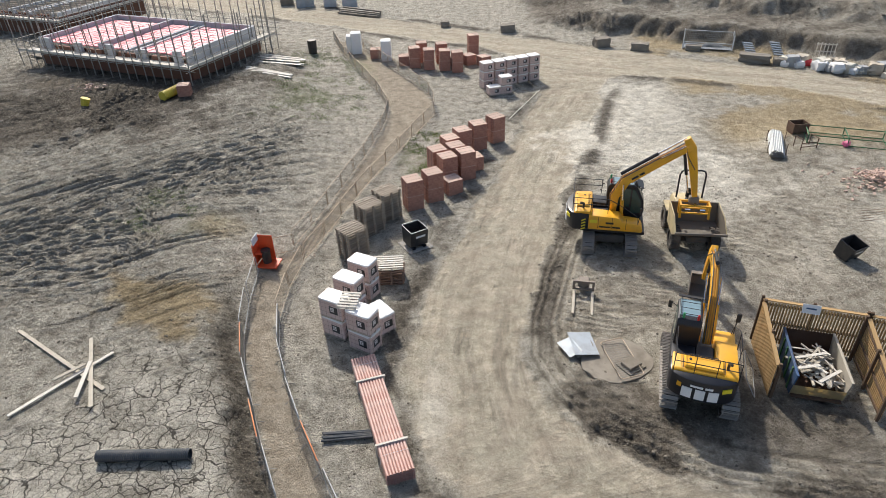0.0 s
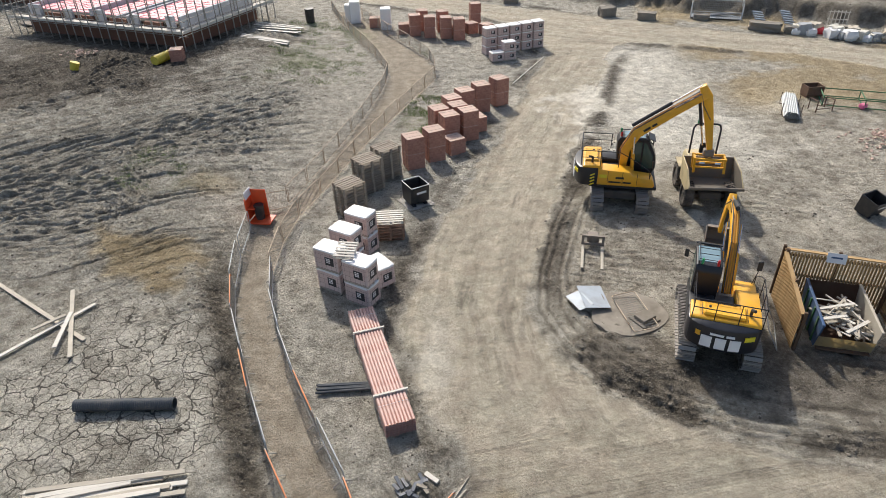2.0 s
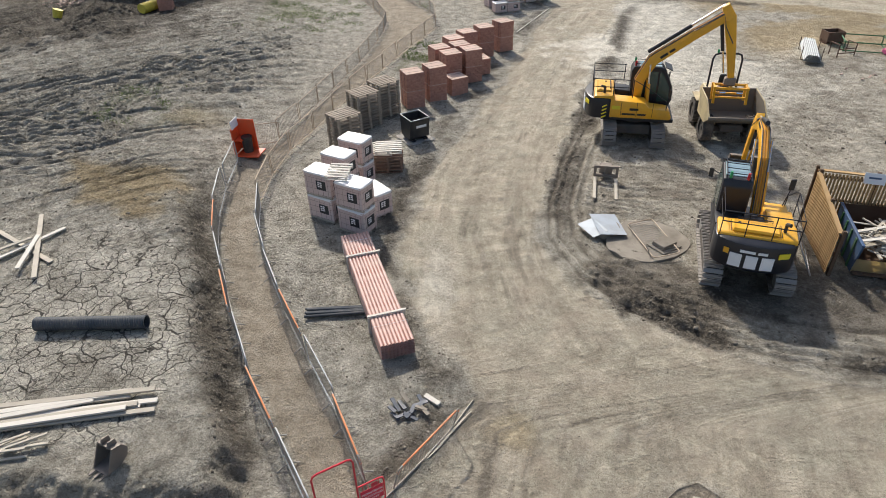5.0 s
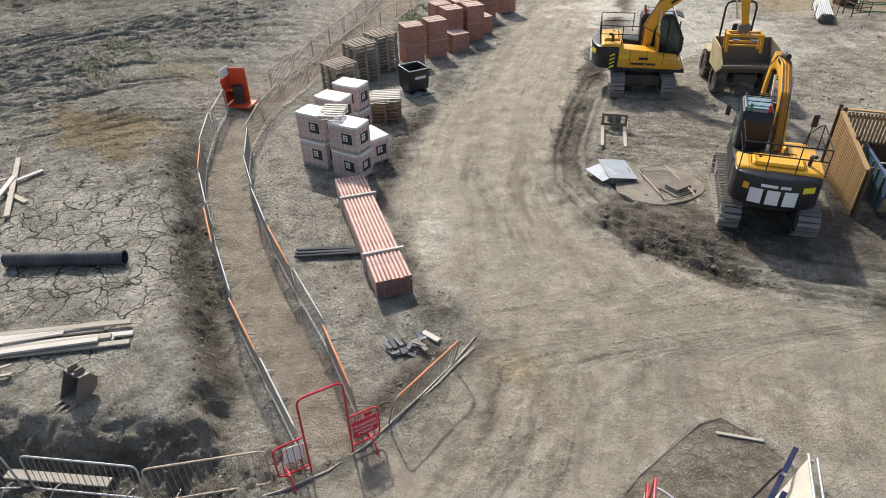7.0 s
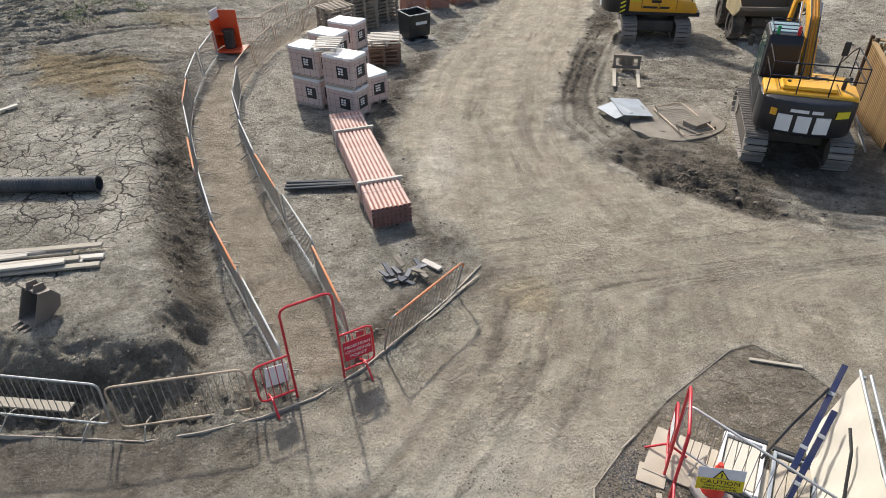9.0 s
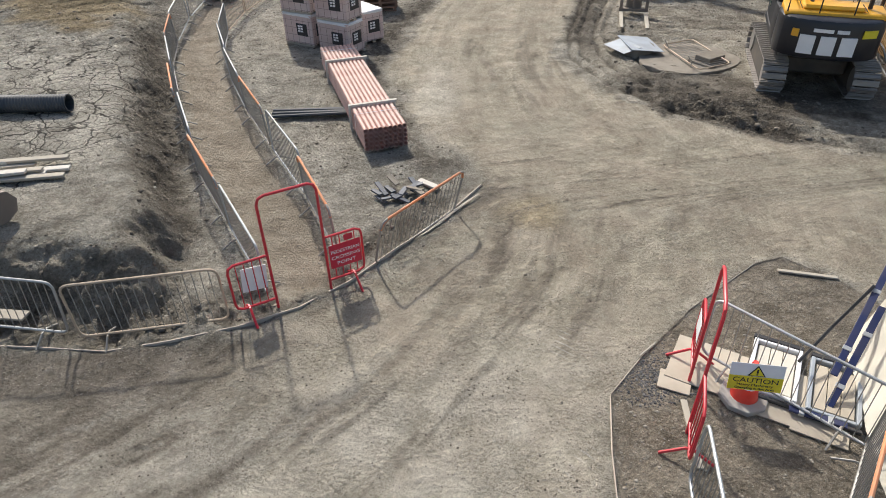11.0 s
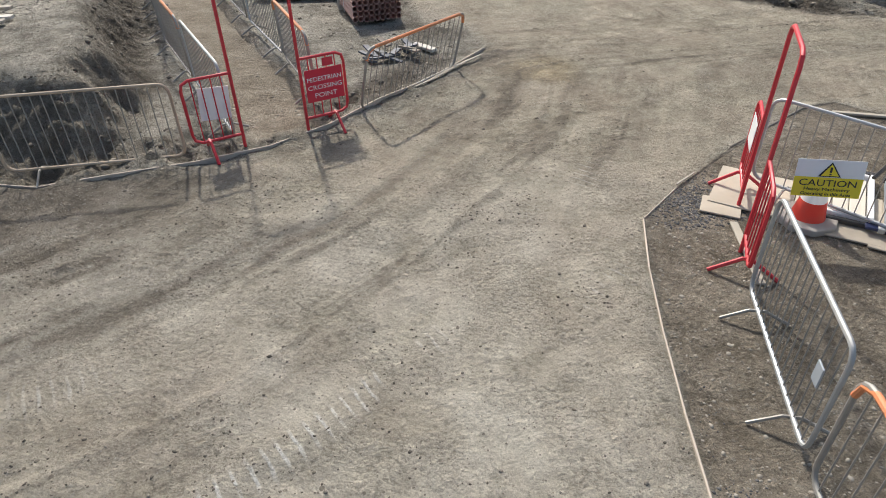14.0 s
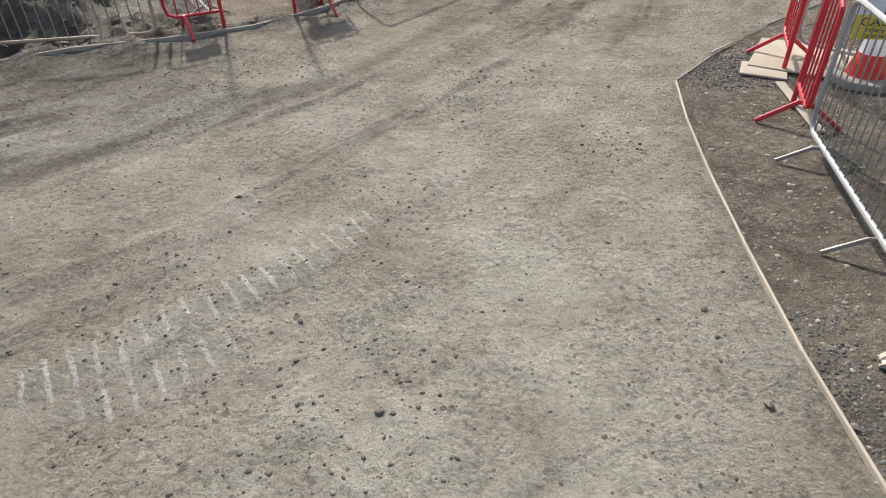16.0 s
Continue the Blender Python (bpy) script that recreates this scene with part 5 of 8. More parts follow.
def crossing_gate(xa, ya, xb, yb, label, sign):
    """A tall hoop between two side panels; from the first post to the second."""
    a, b = Vector((xa, ya)), Vector((xb, yb))
    d = b - a
    g = thing("crossing_gate", Matrix.Translation((a.x, a.y, 0)) @ Matrix.Rotation(math.atan2(d.y, d.x), 4, "Z"), label, "gate", "pedestrian crossing gates")
    w, h = d.length, 1.92
    hp = bmesh.new()
    sweep(hp, [(0, 0, 0), (0, 0, h - 0.12), (0.035, 0, h - 0.035), (0.12, 0, h), (w - 0.12, 0, h), (w - 0.035, 0, h - 0.035), (w, 0, h - 0.12), (w, 0, 0)], 0.021, 8)
    part("hoop", hp, RED, g, smooth=True)
    for x0, s in ((0, -1), (w, 1)):
        pf = bmesh.new()
        x1 = x0 + s * 0.58
        sweep(pf, [(x0, 0, 0.98), (x1 - s * 0.1, 0, 0.98), (x1 - s * 0.02, 0, 0.94), (x1, 0, 0.86), (x1, 0, 0.32), (x1 - s * 0.02, 0, 0.24), (x1 - s * 0.1, 0, 0.20), (x0, 0, 0.20)], 0.019, 8)
        pn = part("side_panel", pf, RED, g, smooth=True)
        for k in range(4):
            xx = x0 + s * 0.58 * (k + 1) / 5
            part("bar", rod(bmesh.new(), (xx, 0, 0.2), (xx, 0, 0.98), 0.008, 6), RED, pn)
        fo = bmesh.new()
        sweep(fo, [(x0 + s * 0.40, -0.30, 0.015), (x0 + s * 0.40, -0.04, 0.2), (x0 + s * 0.40, 0.04, 0.2), (x0 + s * 0.40, 0.30, 0.015)], 0.019, 6)
        part("foot", fo, RED, pn)
        if sign == "crossing" and s > 0:
            brd = part("sign_board", boxm((x0 + 0.29, -0.035, 0.62), (0.50, 0.008, 0.42), bev=0.003), SIGNRED, g, "red sign with white lettering")
            for k, word in enumerate(("PEDESTRIAN", "CROSSING", "POINT")):
                write(word, 0.082, (x0 + 0.29, -0.041, 0.70 - k * 0.105), (90, 0, 0), SIGNW, brd, 0.45)
            part("small_plate", boxm((x0 + 0.36, -0.03, 0.90), (0.14, 0.006, 0.10)), SIGNRED, g)
        elif sign == "crossing":
            part("blank_sign", boxm((x0 - 0.24, 0.03, 0.64), (0.36, 0.006, 0.40), (0, 5, 0)), SIGNW, g, "faded white blank notice")
        elif s < 0:
            part("blank_sign", boxm((x0 - 0.26, -0.03, 0.74), (0.34, 0.006, 0.30)), SIGNW, g)
    return g


def write(text, size, at_, rot, mat, parent, width=None):
    """Lettering in the built-in font, turned into a mesh."""
    cu = bpy.data.curves.new("lettering", "FONT")
    cu.body, cu.size, cu.align_x, cu.align_y, cu.extrude = text, size, "CENTER", "CENTER", 0.0015
    cu.resolution_u = 3
    tmp = bpy.data.objects.new("lettering", cu)
    me = bpy.data.meshes.new_from_object(tmp)
    bpy.data.objects.remove(tmp)
    me.materials.clear()
    me.materials.append(mat)
    ob = new("lettering", me)
    sx = 1.0
    if width and len(me.vertices):
        xs = [v.co.x for v in me.vertices]
        sx = min(1.25, width / (max(xs) - min(xs)))
    ob.parent = parent
    ob.matrix_basis = pose(*at_, *rot) @ Matrix.Diagonal((sx, 1, 1, 1))
    return ob


crossing_gate(-2.33, 8.05, -1.60, 8.46, "red steel pedestrian crossing gate with a lettered red sign", "crossing")
crossing_gate(3.28, 6.50, 3.01, 5.71, "red steel pedestrian crossing gate beside a timber deck", "plain")


# ---- stacked materials ----
def brick_pack(m, label, w=0.94, h=0.86):
    p = thing("brick_pack", m, label, "brick pack", "packs of bricks")
    rng = random.Random(5)
    bm = bmesh.new()
    rows, per = 12, 9
    ch, cw = h / rows, w / per
    for r in range(rows):
        for side in range(4):
            R = Matrix.Rotation(side * math.pi / 2, 4, "Z")
            for k in range(per):
                c = R @ Vector((-w / 2 + cw * (k + 0.5), -w / 2 + 0.05 - rng.uniform(-0.006, 0.006), ch * (r + 0.5)))
                s = Matrix.Diagonal((cw - 0.006, 0.1, ch - 0.007, 1))
                bmesh.ops.create_cube(bm, size=1, matrix=Matrix.Translation(c) @ R @ s)
    box(bm, (0, 0, h / 2), (w - 0.04, w - 0.04, h - 0.02))
    tagged(part("bricks", bm, BRICKM, p), kind="stuff")
    tp = bmesh.new()
    for i in range(per):
        for j in range(5):
            box(tp, (-w / 2 + cw * (i + 0.5), -w / 2 + (j + 0.5) * w / 5, h + 0.004), (cw - 0.006, w / 5 - 0.006, 0.02))
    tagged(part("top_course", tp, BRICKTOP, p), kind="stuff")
    for yy in (-0.22, 0.22):
        part("strap", sweep(bmesh.new(), [(-w / 2 - 0.008, yy, 0), (-w / 2 - 0.008, yy, h + 0.018), (w / 2 + 0.008, yy, h + 0.018), (w / 2 + 0.008, yy, 0)], 0.006, 4), BLACKPL, p)
    return p


def island_mat(name, a, b, rough=0.85):
    m, t, bs = nt(name)
    g = t.nodes.new("ShaderNodeNewGeometry")
    o = t.nodes.new("ShaderNodeObjectInfo").outputs["Random"]
    f = calc(t, "ADD", calc(t, "MULTIPLY", g.outputs["Random Per Island"], 0.7), calc(t, "MULTIPLY", o, 0.3))
    nz = noise_tex(t, 40, 4, 0.6, g.outputs["Position"])
    col = mix(t, f, a, b)
    col = mix(t, calc(t, "MULTIPLY", nz, 0.5), col, [c * 0.65 for c in a])
    t.links.new(col, bs.inputs["Base Color"])
    bs.inputs["Roughness"].default_value = rough
    bump(t, bs, nz, 0.3, 0.004)
    return m


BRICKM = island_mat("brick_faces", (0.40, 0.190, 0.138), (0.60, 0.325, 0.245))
RUBBLEM = island_mat("rubble_stone", (0.25, 0.222, 0.180), (0.46, 0.42, 0.355), 0.9)
CLODM = island_mat("soil_clods", (0.11, 0.092, 0.070), (0.27, 0.235, 0.188), 0.95)
GRAVELM = island_mat("dark_gravel", (0.06, 0.06, 0.062), (0.22, 0.21, 0.20), 0.85)

# brick stacks: place, turn, packs high
STACKS = [(-1.37, 31.31, 22, 2), (-0.28, 32.14, 24, 2), (0.82, 32.98, 28, 1), (-0.03, 35.23, 24, 2), (0.56, 34.22, 22, 2), (1.66, 34.82, 21, 2), (0.76, 36.89, 26, 2), (1.06, 35.73, 22, 2),
          (1.55, 38.1, 24, 2), (2.6, 39.09, 20, 2), (3.82, 40.17, 30, 2), (2.2, 36.0, 22, 1),
          (-2.2, 57.3, 8, 2), (-0.9, 56.6, 5, 2), (-1.6, 58.9, 6, 2), (0.2, 58.4, 10, 2), (0.5, 56.2, 4, 2), (1.6, 55.6, 6, 2), (3.2, 61.0, 8, 2), (2.7, 57.6, 30, 1), (4.0, 57.0, 30, 1), (-6.0, 60.5, 2, 1),
          (-3.2, 58.0, 4, 1), (1.5, 57.2, 4, 1)]
pk0 = None
for k, (x, y, rz, n) in enumerate(STACKS):
    for lev in range(n):
        m = at(x + (0.01 if lev else 0), y, rz + (1.5 if lev else 0), 0.02 + lev * 0.885, z=0.0)
        if pk0 is None:
            pk0 = brick_pack(m, "strapped pack of red facing bricks")
        else:
            copy_thing(pk0, m)


def block_pack(m, label, l=1.12, w=0.74, h=0.94, name="block_pack"):
    p = thing(name, m, label, "block pack", "wrapped block packs")
    bm = boxm((0, 0, 0.06 + (h - 0.06) / 2), (l, w, h - 0.06), bev=0.02)
    part("block_body", bm, CLEARWRAP, p)
    cap = boxm((0, 0, h - 0.03), (l + 0.03, w + 0.03, 0.09))
    bmesh.ops.subdivide_edges(cap, edges=cap.edges[:], cuts=5, use_grid_fill=True)
    bmesh.ops.smooth_vert(cap, verts=cap.verts[:], factor=0.5, use_axis_x=True, use_axis_y=True, use_axis_z=True)
    part("top_sheet", jitter(cap, 0.009, 4), WRAP, p, "white plastic top sheet", smooth=True)
    for sx, sy, rz in ((0.16, -w / 2 - 0.006, 0), (l / 2 + 0.006, 0.02, 90), (-0.16, w / 2 + 0.006, 180)):
        lb = part("printed_panel", boxm((sx, sy, h * 0.52), (0.40, 0.008, 0.36), (0, 0, rz)), PRINT, p, "black printed panel")
        c = Vector((sx, sy, h * 0.55)) + Matrix.Rotation(radians(rz), 3, "Z") @ Vector((-0.05, -0.006, 0))
        R3 = Matrix.Rotation(radians(rz), 3, "Z")
        for i in range(2):
            for j in range(3):
                part("panel_mark", boxm(c + R3 @ Vector((-0.05 + 0.10 * i, 0, -0.075 + 0.075 * j)), (0.08, 0.006, 0.05), (0, 0, rz)), WRAP, lb)
    for sy, rz in ((-w / 2 - 0.003, 0), (w / 2 + 0.003, 0)):
        jn = bmesh.new()
        for k in range(4):
            box(jn, (0, sy, 0.10 + k * 0.215), (l - 0.03, 0.005, 0.010))
        for k in range(5):
            box(jn, (-l / 2 + l * (k + 0.5) / 5, sy, h * 0.46), (0.010, 0.004, h - 0.16))
        part("block_joint", jn, JOINT, p)
    for sx in (-l / 2 - 0.003, l / 2 + 0.003):
        jn = bmesh.new()
        for k in range(4):
            box(jn, (sx, 0, 0.10 + k * 0.215), (0.005, w - 0.03, 0.010))
        for k in range(3):
            box(jn, (sx, -w / 2 + w * (k + 0.5) / 3, h * 0.46), (0.004, 0.010, h - 0.16))
        part("block_joint", jn, JOINT, p)
    pl = bmesh.new()
    for yy in (-w / 2 + 0.05, 0, w / 2 - 0.05):
        box(pl, (0, yy, 0.03), (l, 0.09, 0.06))
    part("bearer", pl, WOOD, p)
    return p


bp0 = None
BLOCKS = [(-4.09, 20.66, -30, 2, 0), (-2.88, 19.72, -31, 2, 0), (-3.70, 22.0, -32, 2, 0), (-3.24, 23.27, -31, 2, 0), (-2.35, 20.95, -52, 1, 0)]
for (x, y, rz, n, dz) in BLOCKS:
    for lev in range(n):
        m = at(x, y, rz + lev * 2, 0.01 + lev * 0.965, z=0.0)
        if bp0 is None:
            bp0 = block_pack(m, "white-wrapped pack of concrete blocks with black printed panels")
        else:
            copy_thing(bp0, m)
for k in range(5):
    for lev in range(3):
        copy_thing(bp0, at(3.9 + k * 0.98, 51.1 + k * 0.42, 23, 0.01 + lev * 0.70, z=0.0) @ Matrix.Diagonal((0.82, 1.1, 0.73, 1)))
for k in range(2):
    for lev in range(1 + k):
        copy_thing(bp0, at(4.35 + k * 0.95, 49.35 + k * 0.3, 18, 0.01 + lev * 0.70, z=0.0) @ Matrix.Diagonal((0.85, 1, 0.73, 1)))
for (x, y, rz, sx, h) in ((-8.0, 62.3, 6, 0.9, 2.0), (-4.9, 59.6, 4, 0.85, 1.9), (-8.7, 62.9, 6, 0.6, 1.6)):
    w_ = thing("wrapped_pack", at(x, y, rz, z=0.0), "tall pack wholly wrapped in white sheet", "wrapped pack", "white wrapped packs")
    part("wrap", jitter(boxm((0, 0, h / 2), (1.1 * sx, 1.0, h), bev=0.07), 0.015, 6), WRAP, w_)
    part("bearer", boxm((0, 0, 0.03), (1.0 * sx, 0.9, 0.06)), WOOD, w_)


def pallet(m, mat=PALLET, label="weathered timber pallet in a stack"):
    p = thing("pallet", m, label, "pallet", "timber pallets")
    tb = None
    for k in range(6):
        M = Matrix.Translation((0, -0.45 + k * 0.18, 0.13))
        if tb is None:
            tb = part("top_board", boxm((0, 0, 0), (1.2, 0.095, 0.022)), mat, p)
            tb.matrix_basis = M
        else:
            piece("top_board", tb.data, p, M)
    bl = None
    for xx in (-0.55, 0, 0.55):
        for yy in (-0.44, 0, 0.44):
            M = Matrix.Translation((xx, yy, 0.072))
            if bl is None:
                bl = part("block", boxm((0, 0, 0), (0.10, 0.12, 0.095)), mat, p)
                bl.matrix_basis = M
            else:
                piece("block", bl.data, p, M)
    for yy in (-0.44, 0, 0.44):
        piece("bottom_board", tb.data, p, Matrix.Translation((0, yy, 0.012)))
    return p


pl0 = None
rng = random.Random(9)
for (x, y, rz, n) in ((-4.15, 26.58, 42, 11), (-3.54, 28.82, 40, 12), (-2.72, 30.18, 40, 12)):
    for k in range(n):
        m = at(x + rng.uniform(-0.02, 0.02), y + rng.uniform(-0.02, 0.02), rz + rng.uniform(-1.5, 1.5), 0.01 + k * 0.1435, z=0.0)
        if pl0 is None:
            pl0 = pallet(m)
        else:
            copy_thing(pl0, m)
br0 = pallet(at(-2.15, 24.4, 2, 0.01, z=0.0), PALBROWN, "red-brown timber pallet in a low stack")
for k in range(1, 5):
    copy_thing(br0, at(-2.15 + 0.03 * (k % 2), 24.4, 2 + 2 * (k % 3), 0.01 + k * 0.1435, z=0.0))
pl1 = pallet(at(-2.08, 24.35, 3, 0.875, z=0.0) @ Matrix.Diagonal((0.9, 1, 1, 1)), PALE, "pale newer timber pallet on a stack")
copy_thing(pl1, Matrix.Translation((-3.40, 20.12, 2.0)) @ Matrix.Rotation(radians(-8), 4, "Z") @ Matrix.Rotation(radians(4), 4, "X") @ Matrix.Diagonal((0.72, 0.9, 1, 1)))
copy_thing(pl1, at(-2.45, 24.55, -4, 0.73, z=0.0))


def tube_mesh(r, length, wall, seg=12):
    bm = bmesh.new()
    prof = [(r, 0), (r, length), (r - wall, length), (r - wall, 0)]
    rings = [[bm.verts.new((a * math.cos(k * math.tau / seg), s, a * math.sin(k * math.tau / seg))) for a, s in prof] for k in range(seg)]
    for k in range(seg):
        for i in range(4):
            bm.faces.new((rings[k][i], rings[k][(i + 1) % 4], rings[(k + 1) % seg][(i + 1) % 4], rings[(k + 1) % seg][i]))
    return bm


def pipe_bundle():
    ax = Vector((-1.80, 5.50)).normalized()
    b = thing("pipe_bundle", Matrix.Translation((-1.08, 13.12, 0.0)) @ Matrix.Rotation(math.atan2(ax.y, ax.x) - math.pi / 2, 4, "Z"), "strapped bundle of terracotta-coloured drainage pipes on the ground", "pipes")
    r, n, rows = 0.052, 9, 5
    first = None
    rng = random.Random(2)
    for j in range(rows):
        for i in range(n):
            M = Matrix.Translation(((i - (n - 1) / 2) * 0.105, rng.uniform(-0.02, 0.02), 0.12 + j * 0.1015))
            if first is None:
                first = part("pipe", tube_mesh(r, 5.65, 0.006), TERRA, b, smooth=True)
                first.matrix_basis = M
            else:
                piece("pipe", first.data, b, M)
    for s in (1.25, 4.35):
        part("batten", boxm((0.02, s, 0.605), (1.10, 0.075, 0.05), (0, 0, -1)), PALE, b)
        part("batten", boxm((0.02, s, 0.04), (1.08, 0.075, 0.07)), PALE, b)
        for sx in (-0.51, 0.51):
            part("upright", boxm((sx, s, 0.32), (0.05, 0.075, 0.55)), PALE, b)
    for s in (0.8, 5.2):
        st = bmesh.new()
        sweep(st, [(-0.49, s, 0.08), (-0.49, s, 0.592), (0.49, s, 0.592), (0.49, s, 0.08)], 0.007, 4)
        part("strap", st, WRAP, b)
    return b


pipe_bundle()
bl_ = thing("duct_bundle", at(-3.0, 15.05, 3, z=0.0), "loose black plastic ducts lying by the pipe bundle", "ducts")
for k in range(5):
    part("duct", rod(bmesh.new(), (-0.95 + 0.05 * (k % 2), -0.16 + k * 0.085, 0.09 + 0.04 * (k % 2)), (1.1, -0.10 + k * 0.065, 0.09), 0.042, 8), PIPEBLK, bl_)

# ---- field things ----
zf = level(-9.4, 13.65)
bpz = thing("drain_pipe", Matrix.Translation((-10.85, 13.68, zf + 0.19)), "large black ribbed plastic drain pipe lying on cracked mud", "pipe")
rb = bmesh.new()
N, seg = 92, 20
rings = []
for k in range(N + 1):
    rr_ = 0.172 if k % 2 else 0.19
    rings.append([rb.verts.new((3.0 * k / N, rr_ * math.cos(q * math.tau / seg), rr_ * math.sin(q * math.tau / seg))) for q in range(seg)])
for a, c in zip(rings, rings[1:]):
    for q in range(seg):
        rb.faces.new((a[q], a[(q + 1) % seg], c[(q + 1) % seg], c[q]))
for ring, xx in ((rings[0], 0.0), (rings[-1], 3.0)):
    inner = [rb.verts.new((xx, 0.16 * math.cos(q * math.tau / seg), 0.16 * math.sin(q * math.tau / seg))) for q in range(seg)]
    deep = [rb.verts.new((abs(xx - 0.5), 0.16 * math.cos(q * math.tau / seg), 0.16 * math.sin(q * math.tau / seg))) for q in range(seg)]
    for q in range(seg):
        rb.faces.new((ring[q], ring[(q + 1) % seg], inner[(q + 1) % seg], inner[q]))
        rb.faces.new((inner[q], inner[(q + 1) % seg], deep[(q + 1) % seg], deep[q]))
    rb.faces.new(deep)
part("ribbed_wall", rb, PIPEBLK, bpz, smooth=True)


def plank(a, b, w, t_, mat, label, group="loose planks", lift=0.0, name="plank"):
    a, b = Vector(a), Vector(b)
    d = b - a
    za, zb = (level(*a) + level((a.x + b.x) / 2, (a.y + b.y) / 2)) / 2, (level(*b) + level((a.x + b.x) / 2, (a.y + b.y) / 2)) / 2
    m = Matrix.Translation(((a.x + b.x) / 2, (a.y + b.y) / 2, (za + zb) / 2 + t_ / 2 + lift)) @ Matrix.Rotation(math.atan2(d.y, d.x), 4, "Z") @ Matrix.Rotation(-math.atan2(zb - za, d.length), 4, "Y")
    ob = part(name, boxm((0, 0, 0), (d.length, w, t_), bev=0.006), mat, None)
    ob.matrix_basis = m
    return tagged(ob, label, "plank", group)


for k, (a, b) in enumerate((((-17.2, 20.3), (-12.1, 16.8)), ((-12.6, 18.75), (-14.95, 15.6)), ((-13.85, 19.6), (-12.1, 15.85)), ((-13.2, 18.2), (-12.85, 16.3)), ((-14.1, 17.2), (-13.3, 18.0)))):
    plank(a, b, 0.15, 0.045, PALE if k % 2 else WOOD, "pale scaffold board in a crossed heap on mud", "crossed boards", 0.03 + 0.045 * k)
rng = random.Random(4)
for k in range(11):
    o = k * 0.105
    x1 = (-6.55, -6.95, -6.6, -7.3, -7.4, -7.5, -7.0, -8.1, -7.8, -6.75, -7.2)[k]
    lay = k // 5
    plank((-10.6 + rng.uniform(-0.3, 0.3), 10.15 + (k % 5) * 0.17 - 0.05), (x1, 10.72 + (k % 5) * 0.15), 0.145, 0.05, PALE if k % 3 else WOOD, "long pale timber in a heap on mud", "long timbers", 0.03 + lay * 0.055)
for k in range(9):
    a = (-9.6 + rng.uniform(-0.3, 0.3), 9.45 + rng.uniform(-0.2, 0.2))
    th = radians(rng.uniform(10, 60))
    plank(a, (a[0] + 0.9 * math.cos(th), a[1] + 0.6 * math.sin(th)), 0.07, 0.03, WOOD, "short weathered timber offcut on mud", "timber offcuts", 0.03 + 0.02 * k)
plank((-7.9, 7.95), (-5.9, 7.75), 0.2, 0.04, WOOD, "grey board lying behind a barrier", "loose planks", 0.12)


def digging_bucket(x, y, rz):
    b = thing("digger_bucket", at(x, y, rz, 0.02) @ Matrix.Diagonal((0.80, 0.85, 0.74, 1)), "rusty narrow digger bucket standing on the mud", "bucket")
    sec = [(-0.30, 0.0), (0.10, 0.02), (0.34, 0.16), (0.42, 0.42), (0.30, 0.66), (0.05, 0.74)]
    inn = [(0.04, 0.70), (0.27, 0.63), (0.385, 0.42), (0.31, 0.18), (0.09, 0.055), (-0.30, 0.035)]
    part("shell", prism(bmesh.new(), sec + inn, 0, -0.26, 0.26), BUCKET, b)
    for s in (-0.285, 0.26):
        part("side_plate", prism(bmesh.new(), sec, 0, s, s + 0.025), BUCKET, b)
    for k in range(3):
        part("tooth", boxm((-0.2 + k * 0.2, -0.38, 0.02), (0.07, 0.2, 0.04), bev=0.01), BUCKET, b)
    for s in (-0.12, 0.12):
        part("lug", prism(bmesh.new(), [(0.02, 0.70), (0.30, 0.64), (0.28, 0.84), (0.10, 0.88)], 0, s - 0.015, s + 0.015), BUCKET, b)
    return b


digging_bucket(-6.95, 9.25, -28)

# ---- orange station by the footway ----
st_ = thing("waste_station", at(-8.42, 25.75, -8, 0.04) @ Matrix.Diagonal((0.80, 0.80, 0.78, 1)), "orange-red site waste station with a black bin and sign", "waste station")
part("base", boxm((0.35, -0.1, 0.04), (1.25, 1.05, 0.08), bev=0.01), ORANGECAB, st_)
part("back_panel", boxm((0.12, 0.34, 0.95), (1.0, 0.05, 1.75), bev=0.01), ORANGECAB, st_)
part("side_panel", boxm((-0.36, -0.08, 0.80), (0.05, 0.82, 1.45), bev=0.01), ORANGECAB, st_)
part("shelf", boxm((-0.1, -0.05, 0.85), (0.42, 0.7, 0.05), bev=0.01), ORANGECAB, st_)
sg = part("sign", boxm((-0.30, -0.02, 1.72), (0.04, 0.85, 0.45), (0, -6, 0)), SIGNW, st_, "white notice with dark bars")
for k in range(3):
    part("sign_bar", boxm((-0.325, -0.25 + 0.26 * k, 1.72), (0.012, 0.16, 0.30)), BLUEST, sg)
bn = bmesh.new()
rod(bn, (0.2, 0.0, 0.08), (0.2, 0.0, 0.92), 0.25, 16, 0.28)
rod(bn, (0.2, 0.0, 0.92), (0.2, 0.0, 0.97), 0.29, 16)
part("bin", bn, BLACKPL, st_, "black plastic bin")


